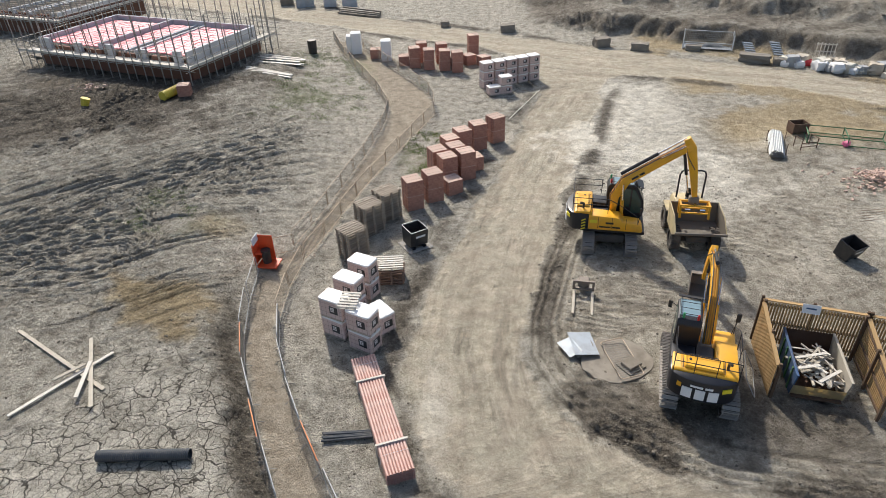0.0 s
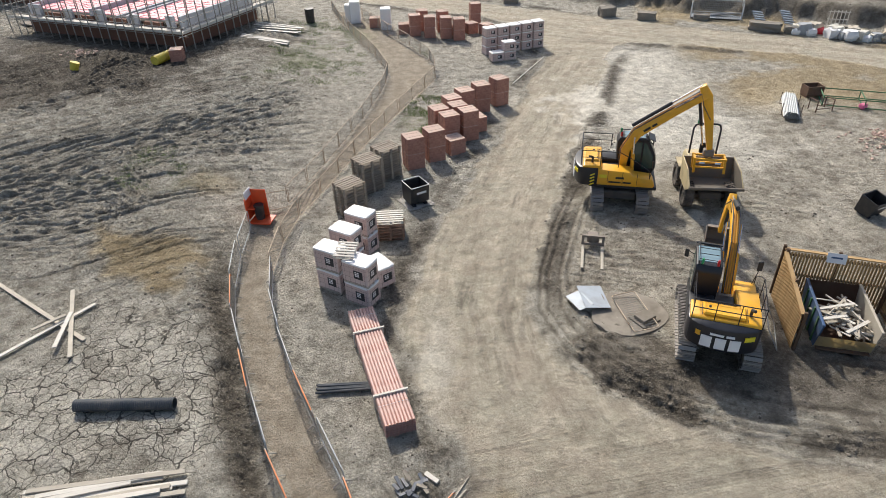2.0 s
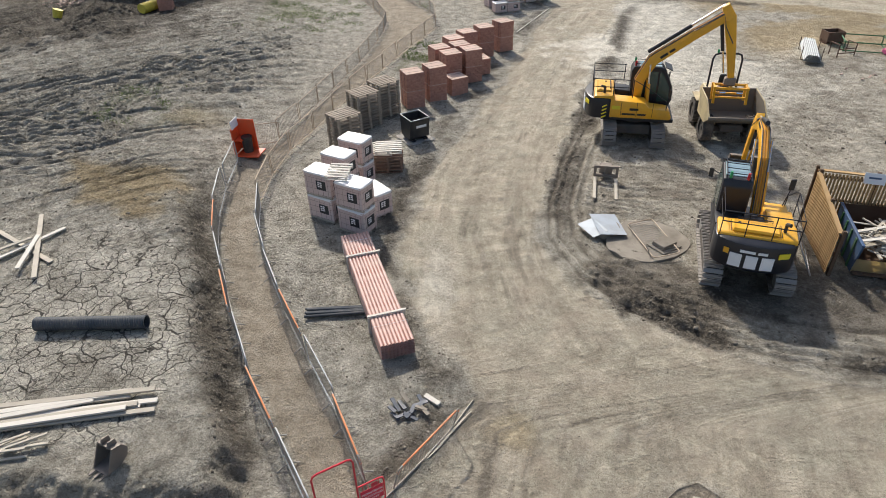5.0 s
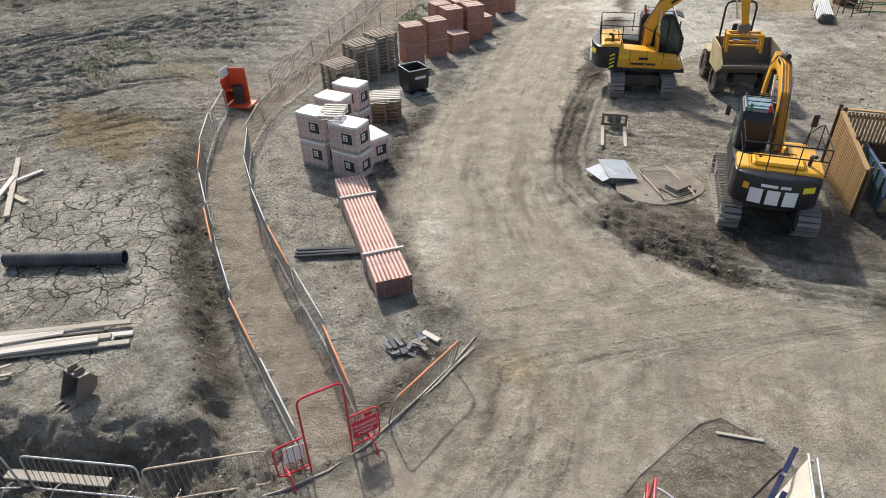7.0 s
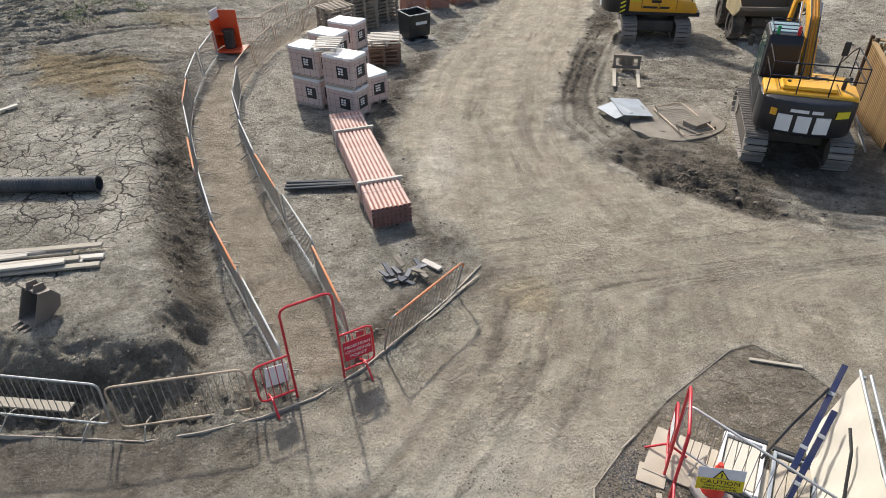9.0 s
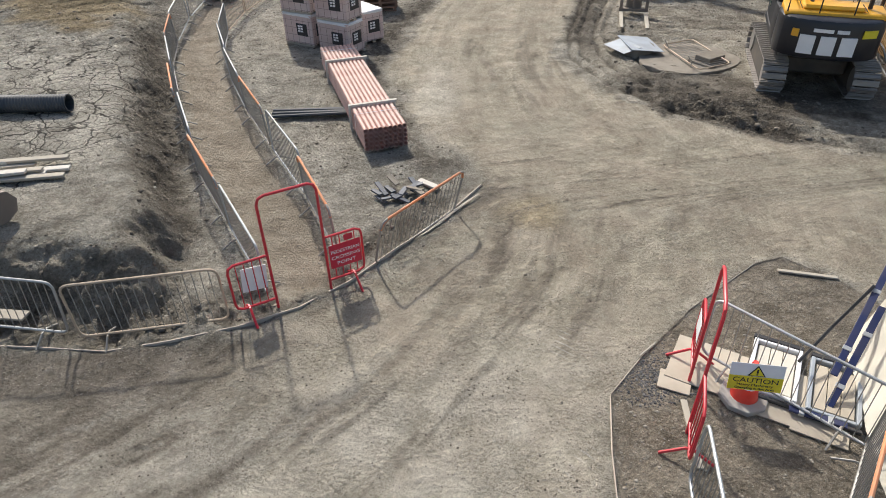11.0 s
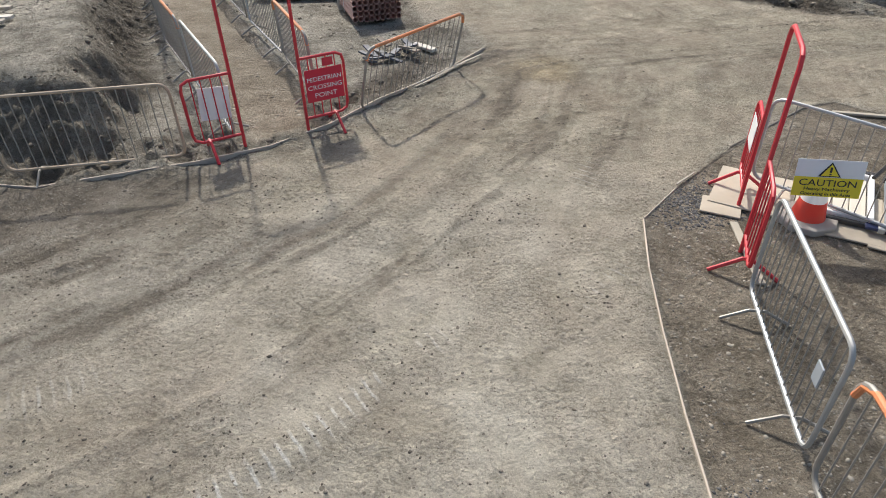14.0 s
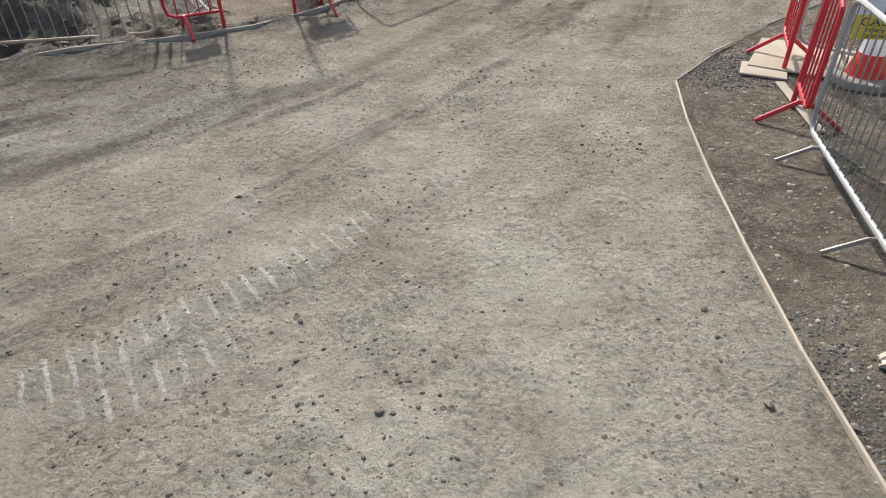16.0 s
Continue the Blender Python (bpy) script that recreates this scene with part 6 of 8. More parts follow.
def tipping_skip(x, y, rz, label, tip=0.0, size=1.0):
    b = thing("tipping_skip", at(x, y, rz, 0.0, z=0.03) @ Matrix.Rotation(radians(tip), 4, "X") @ Matrix.Diagonal((size * 1.15 if size < 1 else 1, size, size, 1)), label, "skip", "small black skips")
    w = 0.46
    sec = [(-0.40, 0.16), (0.42, 0.16), (0.49, 1.05), (-0.52, 1.05)]
    inn = [(-0.48, 1.05), (0.45, 1.05), (0.385, 0.20), (-0.37, 0.20)]
    body = bmesh.new()
    prism(body, [sec[3], sec[0], sec[1], sec[2], inn[1], inn[2], inn[3], inn[0]], 0, -w, w)
    bd = part("body", body, BLACKPL, b)
    for s in (-w - 0.02, w):
        part("side_plate", prism(bmesh.new(), sec, 0, s, s + 0.02), BLACKPL, bd)
    rim = bmesh.new()
    sweep(rim, [(-w, -0.53, 1.06), (w, -0.53, 1.06), (w, 0.50, 1.06), (-w, 0.50, 1.06)], 0.022, 6, True)
    part("rim", rim, GALV if tip == 0 else BLACKPL, bd)
    part("label_plate", boxm((0.08, -0.475, 0.70), (0.5, 0.012, 0.12), (8, 0, 0)), SIGNW, bd)
    fr = bmesh.new()
    for s in (-0.3, 0.3):
        box(fr, (s, 0, 0.07), (0.16, 0.9, 0.10))
    part("fork_pocket", fr, BLACKP, b)
    return b


tipping_skip(-1.12, 27.3, 30, "black steel tipping skip on wrapped pallet base")
wrapb = thing("plastic_sheet", at(-1.12, 27.25, 30, z=0.0), "crumpled clear plastic sheet on the ground", "sheet")
cs = bmesh.new()
bmesh.ops.create_grid(cs, x_segments=14, y_segments=14, size=0.68)
rng = random.Random(12)
for v in cs.verts:
    e_ = max(abs(v.co.x), abs(v.co.y))
    v.co.z = 0.04 + (0.07 * rng.random() if e_ > 0.55 else 0.0)
part("crumple", cs, BASEGREY, wrapb)
tipping_skip(19.35, 25.2, 25, "black tipping skip tilted on bare ground", 14, 0.85)


# ---- waste bay: slatted fences and a skip ----
def slat_fence(a, b, ha, hb, label, inward):
    a, b = Vector(a), Vector(b)
    d = b - a
    L = d.length
    f = thing("slatted_fence", Matrix.Translation((a.x, a.y, 0)) @ Matrix.Rotation(math.atan2(d.y, d.x), 4, "Z"), label, "fence", "waste bay fences")
    n = int(L / 0.105)
    mesh = None
    for k in range(n):
        u = (k + 0.5) / n
        h = ha + (hb - ha) * u
        M = Matrix.Translation((u * L, 0, 0)) @ Matrix.Diagonal((1, 1, h, 1))
        if mesh is None:
            mesh = part("slat", boxm((0, 0, 0.5), (0.066, 0.022, 0.94)), FENCE, f)
            mesh.matrix_basis = M
        else:
            piece("slat", mesh.data, f, M)
    for s, off in ((0.12, 0), (0.5, 0), (0.9, 0)):
        r = bmesh.new()
        za, zb = ha * s, hb * s
        m = Matrix.Translation((L / 2, inward * 0.04, (za + zb) / 2)) @ Matrix.Rotation(-math.atan2(zb - za, L), 4, "Y")
        bmesh.ops.create_cube(r, size=1, matrix=m @ Matrix.Diagonal((L, 0.05, 0.09, 1)))
        part("rail", r, BARK, f)
    cap = bmesh.new()
    m = Matrix.Translation((L / 2, inward * 0.03, (ha + hb) / 2 + 0.01)) @ Matrix.Rotation(-math.atan2(hb - ha, L), 4, "Y")
    bmesh.ops.create_cube(cap, size=1, matrix=m @ Matrix.Diagonal((L, 0.14, 0.04, 1)))
    part("top_rail", cap, FENCE, f)
    np_ = max(2, round(L / 1.9) + 1)
    for k in range(np_):
        u = k / (np_ - 1)
        h = ha + (hb - ha) * u + 0.12
        part("post", boxm((u * L, inward * 0.10, h / 2), (0.10, 0.10, h), bev=0.008), BARK, f)
    return f


slat_fence((12.62, 19.5), (16.0, 18.35), 2.05, 2.05, "brown slatted timber fence at the back of the waste bay", 1)
slat_fence((16.1, 18.3), (19.6, 17.1), 2.05, 2.05, "brown slatted timber fence at the back of the waste bay", 1)
slat_fence((12.55, 19.35), (11.95, 16.45), 2.05, 1.5, "sun-bleached slatted side fence with a sloping top", 1)
slat_fence((15.95, 18.2), (15.25, 15.2), 2.05, 1.5, "sun-bleached slatted side fence with a sloping top", -1)
sn = part("bay_sign", boxm((0, 0, 0), (0.62, 0.02, 0.36), bev=0.004), SIGNW, None)
sn.matrix_basis = Matrix.Translation((14.15, 18.86, 2.02)) @ Matrix.Rotation(radians(-18.5), 4, "Z") @ Matrix.Rotation(radians(-20), 4, "X")
tagged(sn, "small white notice on the bay fence", "sign")
part("sign_bar", boxm((0, -0.013, 0.02), (0.36, 0.008, 0.06)), BLUEST, sn)


def waste_skip():
    s = thing("waste_skip", Matrix.Translation((13.85, 17.35, 0.02)) @ Matrix.Rotation(radians(-15), 4, "Z"), "open green and yellow waste skip full of broken timber", "skip")
    L, w, h = 1.35, 0.86, 1.12
    fl = part("floor_plate", boxm((0, 0, 0.08), (2 * w - 0.1, 2 * L - 0.2, 0.06)), RUST, s)
    for sx, mt in ((-1, BLUEST), (1, WOOD)):
        b = bmesh.new()
        prism(b, [(-L + 0.25, 0.08), (L - 0.25, 0.08), (L, h), (-L, h)], 0, sx * w - 0.025, sx * w + 0.025)
        sd = part("side_wall", b, mt, s, "scuffed pale side wall" if sx > 0 else "dark blue-green side wall")
        for k in range(4):
            part("rib", boxm((sx * (w + 0.04), -0.8 + k * 0.53, 0.58), (0.05, 0.09, 1.0)), GREENB, sd)
        part("rim", boxm((sx * w, 0, h + 0.02), (0.09, 2 * L, 0.06), bev=0.01), BLUEST if sx < 0 else WOOD, sd)
    for sy in (-1, 1):
        b = bmesh.new()
        hh = h if sy > 0 else 0.62
        vs = [(-w, sy * (L - 0.25), 0.08), (w, sy * (L - 0.25), 0.08), (w, sy * (L - 0.25 + 0.25 * hh / h), hh), (-w, sy * (L - 0.25 + 0.25 * hh / h), hh)]
        b.faces.new([b.verts.new(v) for v in vs])
        bmesh.ops.solidify(b, geom=b.faces[:], thickness=0.04)
        part("end_wall", b, RUST if sy > 0 else DUMPY, s, "yellow front end" if sy < 0 else "")
    return s


waste_skip()
rng = random.Random(21)
for k in range(58):
    x, y = 13.85 + rng.uniform(-0.5, 0.55), 17.2 + rng.uniform(-0.85, 0.75)
    L_ = rng.uniform(0.4, 1.25)
    ob = part("timber_offcut", boxm((0, 0, 0), (L_, rng.choice((0.05, 0.08, 0.12)), rng.choice((0.03, 0.045)))), WOOD if k % 3 else PALE, None)
    ob.matrix_basis = Matrix.Translation((x, y, 0.42 + 0.011 * k)) @ Matrix.Rotation(rng.uniform(0, math.pi), 4, "Z") @ Matrix.Rotation(rng.uniform(-0.22, 0.22), 4, "Y")
    tagged(ob, "broken pale timber in the waste skip", "offcut", "timber in the skip")
bk_ = thing("old_barrier", Matrix.Translation((11.75, 17.1, 0.0)) @ Matrix.Rotation(radians(70), 4, "Z") @ Matrix.Rotation(radians(-28), 4, "X"), "white pipe frame leaning on the slatted fence", "frame")
fr_ = bmesh.new()
sweep(fr_, rounded([(-0.8, 0, 0.02), (0.8, 0, 0.02), (0.8, 0, 1.0), (-0.8, 0, 1.0)], 0.12, 3), 0.02, 6, True)
part("frame", fr_, GALV, bk_)

# ---- manhole, plates, forks ----
mh = thing("manhole_slab", at(7.0, 18.55, 20, -0.02, z=0.03), "rough oval concrete surround of a manhole", "manhole")
mb = bmesh.new()
rng = random.Random(31)
pts = [(1.42 * math.cos(k * math.tau / 28) * rng.uniform(0.93, 1.05), 1.25 * math.sin(k * math.tau / 28) * rng.uniform(0.93, 1.05)) for k in range(28)]
prism(mb, pts, 2, -0.1, 0.035, 0.02)
part("slab", mb, CONC, mh)
part("cover", boxm((0.3, -0.55, 0.14), (0.62, 0.5, 0.20), (0, 0, 12), 0.015), CONC, mh)
part("frame", boxm((0.3, -0.55, 0.06), (0.85, 0.75, 0.07), (0, 0, 12), 0.01), CONC, mh)
for (x, y, rz, sx, sy, tl) in ((5.85, 19.35, 5, 0.95, 1.35, 6), (5.3, 19.15, 24, 0.62, 0.95, -8)):
    p_ = part("metal_sheet", boxm((0, 0, 0), (sx, sy, 0.012)), PLATE, None)
    p_.matrix_basis = Matrix.Translation((x, y, 0.20)) @ Matrix.Rotation(radians(rz), 4, "Z") @ Matrix.Rotation(radians(tl), 4, "Y")
    tagged(p_, "bare grey metal sheet laid over a hole", "metal sheet", "metal sheets")
part_ = thing("manhole_ring", at(5.7, 19.3, 0, z=0.0), "low concrete chamber ring under metal sheets", "manhole")
rg = bmesh.new()
rod(rg, (0, 0, -0.05), (0, 0, 0.17), 0.55, 20)
part("ring", rg, CONC, part_)
fk = thing("pallet_forks", at(6.45, 22.5, -12, z=0.0), "grey-brown pallet fork attachment lying on soil", "forks")
fb = bmesh.new()
for zz in (0.15, 0.52):
    box(fb, (0, 0.55, zz), (0.95, 0.10, 0.10))
for xx in (-0.42, 0, 0.42):
    box(fb, (xx, 0.55, 0.34), (0.10, 0.08, 0.45))
part("carriage", fb, BUCKET, fk)
for xx in (-0.4, 0.4):
    part("fork", boxm((xx, -0.35, 0.06), (0.12, 1.6, 0.05), (2, 0, 0), 0.01), WOOD, fk)
part("hitch", boxm((0, 0.85, 0.3), (0.5, 0.45, 0.35), bev=0.05), BUCKET, fk)


# ---- the corner by the crossing: cone, notice, boards, sheet ----
cone = thing("traffic_cone", at(3.86, 6.22, 12), "orange-red traffic cone with white sleeve on a grey base", "cone")
cb_ = bmesh.new()
prism(cb_, [(0.30 * math.cos(k * math.tau / 8 + 0.39), 0.30 * math.sin(k * math.tau / 8 + 0.39)) for k in range(8)], 2, 0.0, 0.075, 0.015)
part("base", cb_, BASEGREY, cone)
part("body", rod(bmesh.new(), (0, 0, 0.07), (0, 0, 0.27), 0.165, 24, 0.125), CONERED, cone, smooth=True)
part("sleeve", rod(bmesh.new(), (0, 0, 0.27), (0, 0, 0.52), 0.123, 24, 0.068), SIGNW, cone, smooth=True)
part("tip", rod(bmesh.new(), (0, 0, 0.52), (0, 0, 0.645), 0.066, 20, 0.032), CONERED, cone, smooth=True)
nb = thing("caution_notice", Matrix.Translation((3.77, 5.99, 0.63)) @ Matrix.Rotation(radians(-9), 4, "Z") @ Matrix.Rotation(radians(-14), 4, "X") @ Matrix.Diagonal((1, 1, 0.84, 1)), "white and yellow caution notice hung on a traffic cone", "sign")
bd_ = part("board", boxm((0, 0, 0), (0.60, 0.006, 0.42), bev=0.002), SIGNW, nb)
part("yellow_field", boxm((0, -0.005, -0.10), (0.60, 0.005, 0.22)), SIGNY, bd_)
tri = bmesh.new()
prism(tri, [(-0.10, 0.02), (0.10, 0.02), (0.0, 0.185)], 1, -0.010, -0.004)
tp_ = part("triangle", tri, PRINT, bd_, "black-edged yellow warning triangle")
tri = bmesh.new()
prism(tri, [(-0.078, 0.032), (0.078, 0.032), (0.0, 0.162)], 1, -0.014, -0.009)
part("triangle_face", tri, SIGNY, tp_)
part("mark", boxm((0, -0.016, 0.10), (0.018, 0.004, 0.06)), PRINT, tp_)
part("dot", boxm((0, -0.016, 0.05), (0.018, 0.004, 0.016)), PRINT, tp_)
write("CAUTION", 0.105, (0, -0.010, -0.055), (90, 0, 0), PRINT, bd_, 0.50)
write("Heavy Machinery", 0.052, (0, -0.010, -0.125), (90, 0, 0), PRINT, bd_, 0.40)
write("Operating in this Area", 0.050, (0, -0.010, -0.178), (90, 0, 0), PRINT, bd_, 0.44)

for k, (x, y, rz, sx, sy, z, mt) in enumerate(((3.55, 6.78, -30, 0.80, 0.86, 0.022, PLY), (4.22, 6.32, -30, 0.80, 0.95, 0.024, PLY), (3.10, 6.50, -24, 0.40, 0.34, 0.014, PLY), (4.72, 5.98, -30, 0.62, 0.95, 0.02, PLY))):
    ob = part("plywood_board", boxm((0, 0, 0), (sx, sy, 0.02), bev=0.004), mt, None)
    ob.matrix_basis = pose(x, y, level(x, y) + z, rng.uniform(-1, 1), rng.uniform(-1, 1), rz)
    tagged(ob, "muddy cream plywood board laid on soil", "board", "plywood boards")
def trench_frame(x, y, rz, panel, rail, label):
    """A low rectangular frame of four rails with boards inside and black strips at the ends."""
    k_ = thing("trench_frame", Matrix.Translation((x, y, level(x, y) + 0.04)) @ Matrix.Rotation(radians(rz), 4, "Z"), label, "frame", "trench frames")
    for k in range(3):
        part("board", boxm((-0.155 + 0.155 * k, 0.0, 0.035), (0.145, 0.80, 0.025), bev=0.005), panel, k_)
    for sx in (-0.27, 0.27):
        part("side_rail", boxm((sx, 0, 0.05), (0.05, 0.98, 0.08), bev=0.008), rail, k_)
    for sy in (-0.47, 0.47):
        part("end_rail", boxm((0, sy, 0.045), (0.49, 0.05, 0.07), bev=0.008), rail, k_)
    part("rubber_edge", boxm((0, 0.56, 0.04), (0.62, 0.08, 0.06), bev=0.01), BLACKPL, k_)
    # black strip added where there is only a dark gap below the frame
    part("rubber_edge", boxm((0, -0.55, 0.03), (0.62, 0.06, 0.05), bev=0.01), BLACKPL, k_)
    return k_


trench_frame(4.40, 6.62, -29, CREAM, SIGNW, "white steel trench frame with cream boards and black end strips")
trench_frame(4.98, 6.24, -29, PLY, PLATE, "grey steel trench frame with muddy boards and black end strips")
# two navy posts and a draped sheet with steel poles
for a, b, w in (((4.95, 6.33, 0.28), (6.09, 7.61, 1.05), 0.085), ((4.78, 5.98, 0.06), (5.62, 6.88, 0.90), 0.085), ((5.7, 5.15, 0.05), (6.2, 6.0, 0.9), 0.09), ((4.30, 5.98, 0.10), (4.86, 5.70, 0.10), 0.10)):
    a, b = Vector(a), Vector(b)
    p_ = thing("navy_post", look((a + b) / 2, b), "navy blue plastic post leaning against a barrier", "post", "navy posts")
    L_ = (b - a).length
    part("blade", boxm((0, 0, 0), (w, 0.03, L_), bev=0.006), NAVY, p_)
    for s in (-0.22, 0.28):
        part("clip", boxm((0, 0.0, s * L_), (w + 0.02, 0.05, 0.06), bev=0.006), GALV, p_)
for pts in ([(4.62, 6.55, 0.30), (5.2, 7.0, 0.45), (5.75, 7.3, 0.9)], [(5.15, 5.4, 0.2), (5.5, 6.2, 0.9), (5.6, 6.5, 1.0)], [(4.9, 5.0, 0.35), (5.45, 5.45, 0.95), (5.9, 5.55, 0.75)]):
    st1 = part("strap", sweep(bmesh.new(), pts, 0.022, 5), BLACKPL, None)
    tagged(st1, "black webbing strap hanging between posts", "strap", "black straps")
sh = thing("white_sheet", Matrix.Translation((0, 0, 0)), "cream plastic sheet draped over a steel rail", "sheet")
sm_ = bmesh.new()
gu, gv = 16, 22
vsx = []
rng = random.Random(77)
for i in range(gu + 1):
    row = []
    for j in range(gv + 1):
        u, v = i / gu, j / gv
        x = 6.15 - 0.95 * v + 0.16 * u * 0 - u * (0.62 - 0.1 * v)
        y = 7.35 - 2.6 * v - u * 0.28
        z = 1.02 * (1 - u) ** 1.25 + 0.09 + 0.03 * math.sin(j * 1.3 + i * 0.5) + rng.uniform(-0.008, 0.008)
        row.append(sm_.verts.new((x, y, z)))
    vsx.append(row)
for i in range(gu):
    for j in range(gv):
        sm_.faces.new((vsx[i][j], vsx[i + 1][j], vsx[i + 1][j + 1], vsx[i][j + 1]))
part("drape", sm_, CREAM, sh, smooth=True)
for off in (0.0, 0.10):
    pl_ = part("steel_pole", rod(bmesh.new(), (6.18 + off, 7.42 - off, 1.13), (5.15 + off, 4.55 - off, 1.13), 0.024, 10), GALV, None, smooth=True)
    tagged(pl_, "galvanised scaffold pole carrying a draped sheet", "pole", "steel poles")
for x, y in ((6.14, 7.3), (5.24, 4.8)):
    pp = part("pole_stand", rod(bmesh.new(), (x + 0.05, y, 0), (x + 0.05, y, 1.12), 0.022, 8), GALV, None)
    tagged(pp, "upright galvanised pole under the rail", "pole", "steel poles")

# timber edging along the kerb lines
def edging(line, label, w=0.018, h=0.022, mat=None):
    for a, b in split_line(line, 2.4 if mat is None else 0.9):
        d = b - a
        ob = part("edging_board", boxm((0, 0, 0), (d.length + 0.02, w, h + 0.08), bev=0.004), mat or BATTEN, None)
        za, zb = level(*a), level(*b)
        ob.matrix_basis = Matrix.Translation(((a.x + b.x) / 2, (a.y + b.y) / 2, (za + zb) / 2 + h / 2 - 0.04)) @ Matrix.Rotation(math.atan2(d.y, d.x), 4, "Z") @ Matrix.Rotation(-math.atan2(zb - za, d.length), 4, "Y")
        tagged(ob, label, "edging", "timber edging boards")


edging([(1.84, 0.4), (1.82, 2.4), (1.85, 3.3), (1.92, 4.2), (2.03, 5.2), (2.12, 5.8), (2.23, 6.28)], "thin weathered timber edging beside the dirt road", 0.016, 0.02, BATTEN)
edging([(2.25, 6.32), (2.76, 6.92)], "thin pale timber edging beside the dirt road", 0.014, 0.015)
edging([(3.72, 7.9), (4.48, 8.56), (5.14, 9.0)], "thin pale timber edging beside the dirt road", 0.014, 0.015)
edging([(-12, 7.32), (-9, 7.30), (-6.9, 7.30), (-5.1, 7.25), (-3.9, 7.27), (-2.69, 7.66), (-1.67, 8.24), (-0.78, 9.25), (0.25, 10.6), (0.86, 11.6)], "mud-splashed timber edging along the barriers", 0.024, 0.04, BATTEN)
plank((5.38, 8.77), (6.21, 8.56), 0.07, 0.03, WOOD, "single weathered batten on dark soil", lift=0.01)
plank((2.76, 6.95), (3.04, 7.2), 0.03, 0.015, WOOD, "short split timber on soil", lift=0.02)
plank((3.0, 5.2), (3.12, 6.2), 0.08, 0.02, WOOD, "thin batten by the red gate", lift=0.01)
for k in range(6):
    a = (-0.25 + 0.14 * k, 9.85 + 0.19 * k)
    plank(a, (a[0] + 0.35, a[1] + 0.42), 0.035, 0.015, WOOD, "broken timber strip beside the barrier foot", "broken strips", 0.015 + 0.004 * k)
rng = random.Random(41)
for k in range(15):
    ob = part("slate_offcut", boxm((0, 0, 0), (0.42 * rng.uniform(0.6, 1.1), 0.10, 0.03), bev=0.004), SLATE if k < 12 else CONC, None)
    x, y = -0.82 + rng.uniform(-0.45, 0.5), 11.32 + rng.uniform(-0.28, 0.3)
    ob.matrix_basis = pose(x, y, level(x, y) + 0.05 + 0.008 * k, rng.uniform(-14, 14), rng.uniform(-14, 14), rng.uniform(0, 180))
    tagged(ob, "dark blue-grey offcut in a small heap", "offcut", "dark offcuts")
plank((-0.35, 11.75), (0.02, 11.45), 0.14, 0.05, PALE, "pale timber block beside dark offcuts", lift=0.02)
rpm = bmesh.new()
bmesh.ops.create_icosphere(rpm, subdivisions=3, radius=1.0)
for v in rpm.verts:
    v.co *= 0.75 + 0.5 * noise.noise(v.co * 1.7) + 0.22 * noise.noise(v.co * 5.0)
rp = part("cloth", rpm, BATTEN, None, smooth=True)
rp.matrix_basis = pose(2.21, 2.86, level(2.21, 2.86) + 0.025, 0, 0, 35) @ Matrix.Diagonal((0.085, 0.05, 0.04, 1))
tagged(rp, "crumpled off-white cloth by the barrier foot", "cloth")
tagb = part("cable_tag", boxm((2.46, 3.5, 0.72), (0.012, 0.10, 0.16), (0, 0, -10), 0.004), PLATE, None)
tagged(tagb, "small pale plastic tag tied to a barrier", "tag")

# ---- yard beyond the machines ----
tb_ = thing("tube_bundle", at(21.55, 37.6, -22, z=0.0) @ Matrix.Diagonal((0.85, 0.92, 0.9, 1)), "stillage of pale grey steel tubes", "tubes")
tmesh = None
for j in range(4):
    for i in range(9 - j):
        M = Matrix.Translation(((i - (8 - j) / 2) * 0.12, -1.9 + rng.uniform(-0.15, 0.15), 0.22 + j * 0.10))
        if tmesh is None:
            tmesh = part("tube", tube_mesh(0.055, 3.9, 0.008, 8), GALV, tb_)
            tmesh.matrix_basis = M
        else:
            piece("tube", tmesh.data, tb_, M)
for yy in (-1.1, 1.1):
    fr_ = bmesh.new()
    sweep(fr_, [(-0.62, yy, 0.85), (-0.62, yy, 0.05), (0.62, yy, 0.05), (0.62, yy, 0.85)], 0.03, 6)
    part("stillage_frame", fr_, BARK, tb_)
cr_ = thing("steel_crate", at(24.0, 40.0, 4, z=0.0) @ Matrix.Diagonal((0.85, 0.8, 0.8, 1)), "open rusty brown steel crate", "crate")
for c, s in (((0, -0.5, 0.55), (1.2, 0.05, 0.7)), ((0, 0.5, 0.55), (1.2, 0.05, 0.7)), ((-0.6, 0, 0.55), (0.05, 1.0, 0.7)), ((0.6, 0, 0.55), (0.05, 1.0, 0.7)), ((0, 0, 0.2), (1.2, 1.0, 0.05))):
    part("panel", boxm(c, s), RUST, cr_)
for xx in (-0.55, 0.55):
    part("leg", boxm((xx, 0, 0.1), (0.1, 0.9, 0.2)), RUST, cr_)
gs_ = thing("steel_stand", at(23.4, 37.6, 10, z=0.0), "small rusty steel trestle stand", "stand")
for xx in (-0.55, 0.55):
    part("side_frame", sweep(bmesh.new(), [(xx, -0.35, 0.0), (xx, -0.35, 0.7), (xx, 0.35, 0.7), (xx, 0.35, 0.0)], 0.035, 6), RUST, gs_)
for zz in (0.2, 0.45):
    part("cross_rail", rod(bmesh.new(), (-0.55, -0.35, zz), (0.55, -0.35, zz), 0.03, 6), RUST, gs_)
gf_ = thing("green_stillage", at(26.3, 38.3, -20, z=0.0), "green steel stillage frame lying on bare ground", "frame")
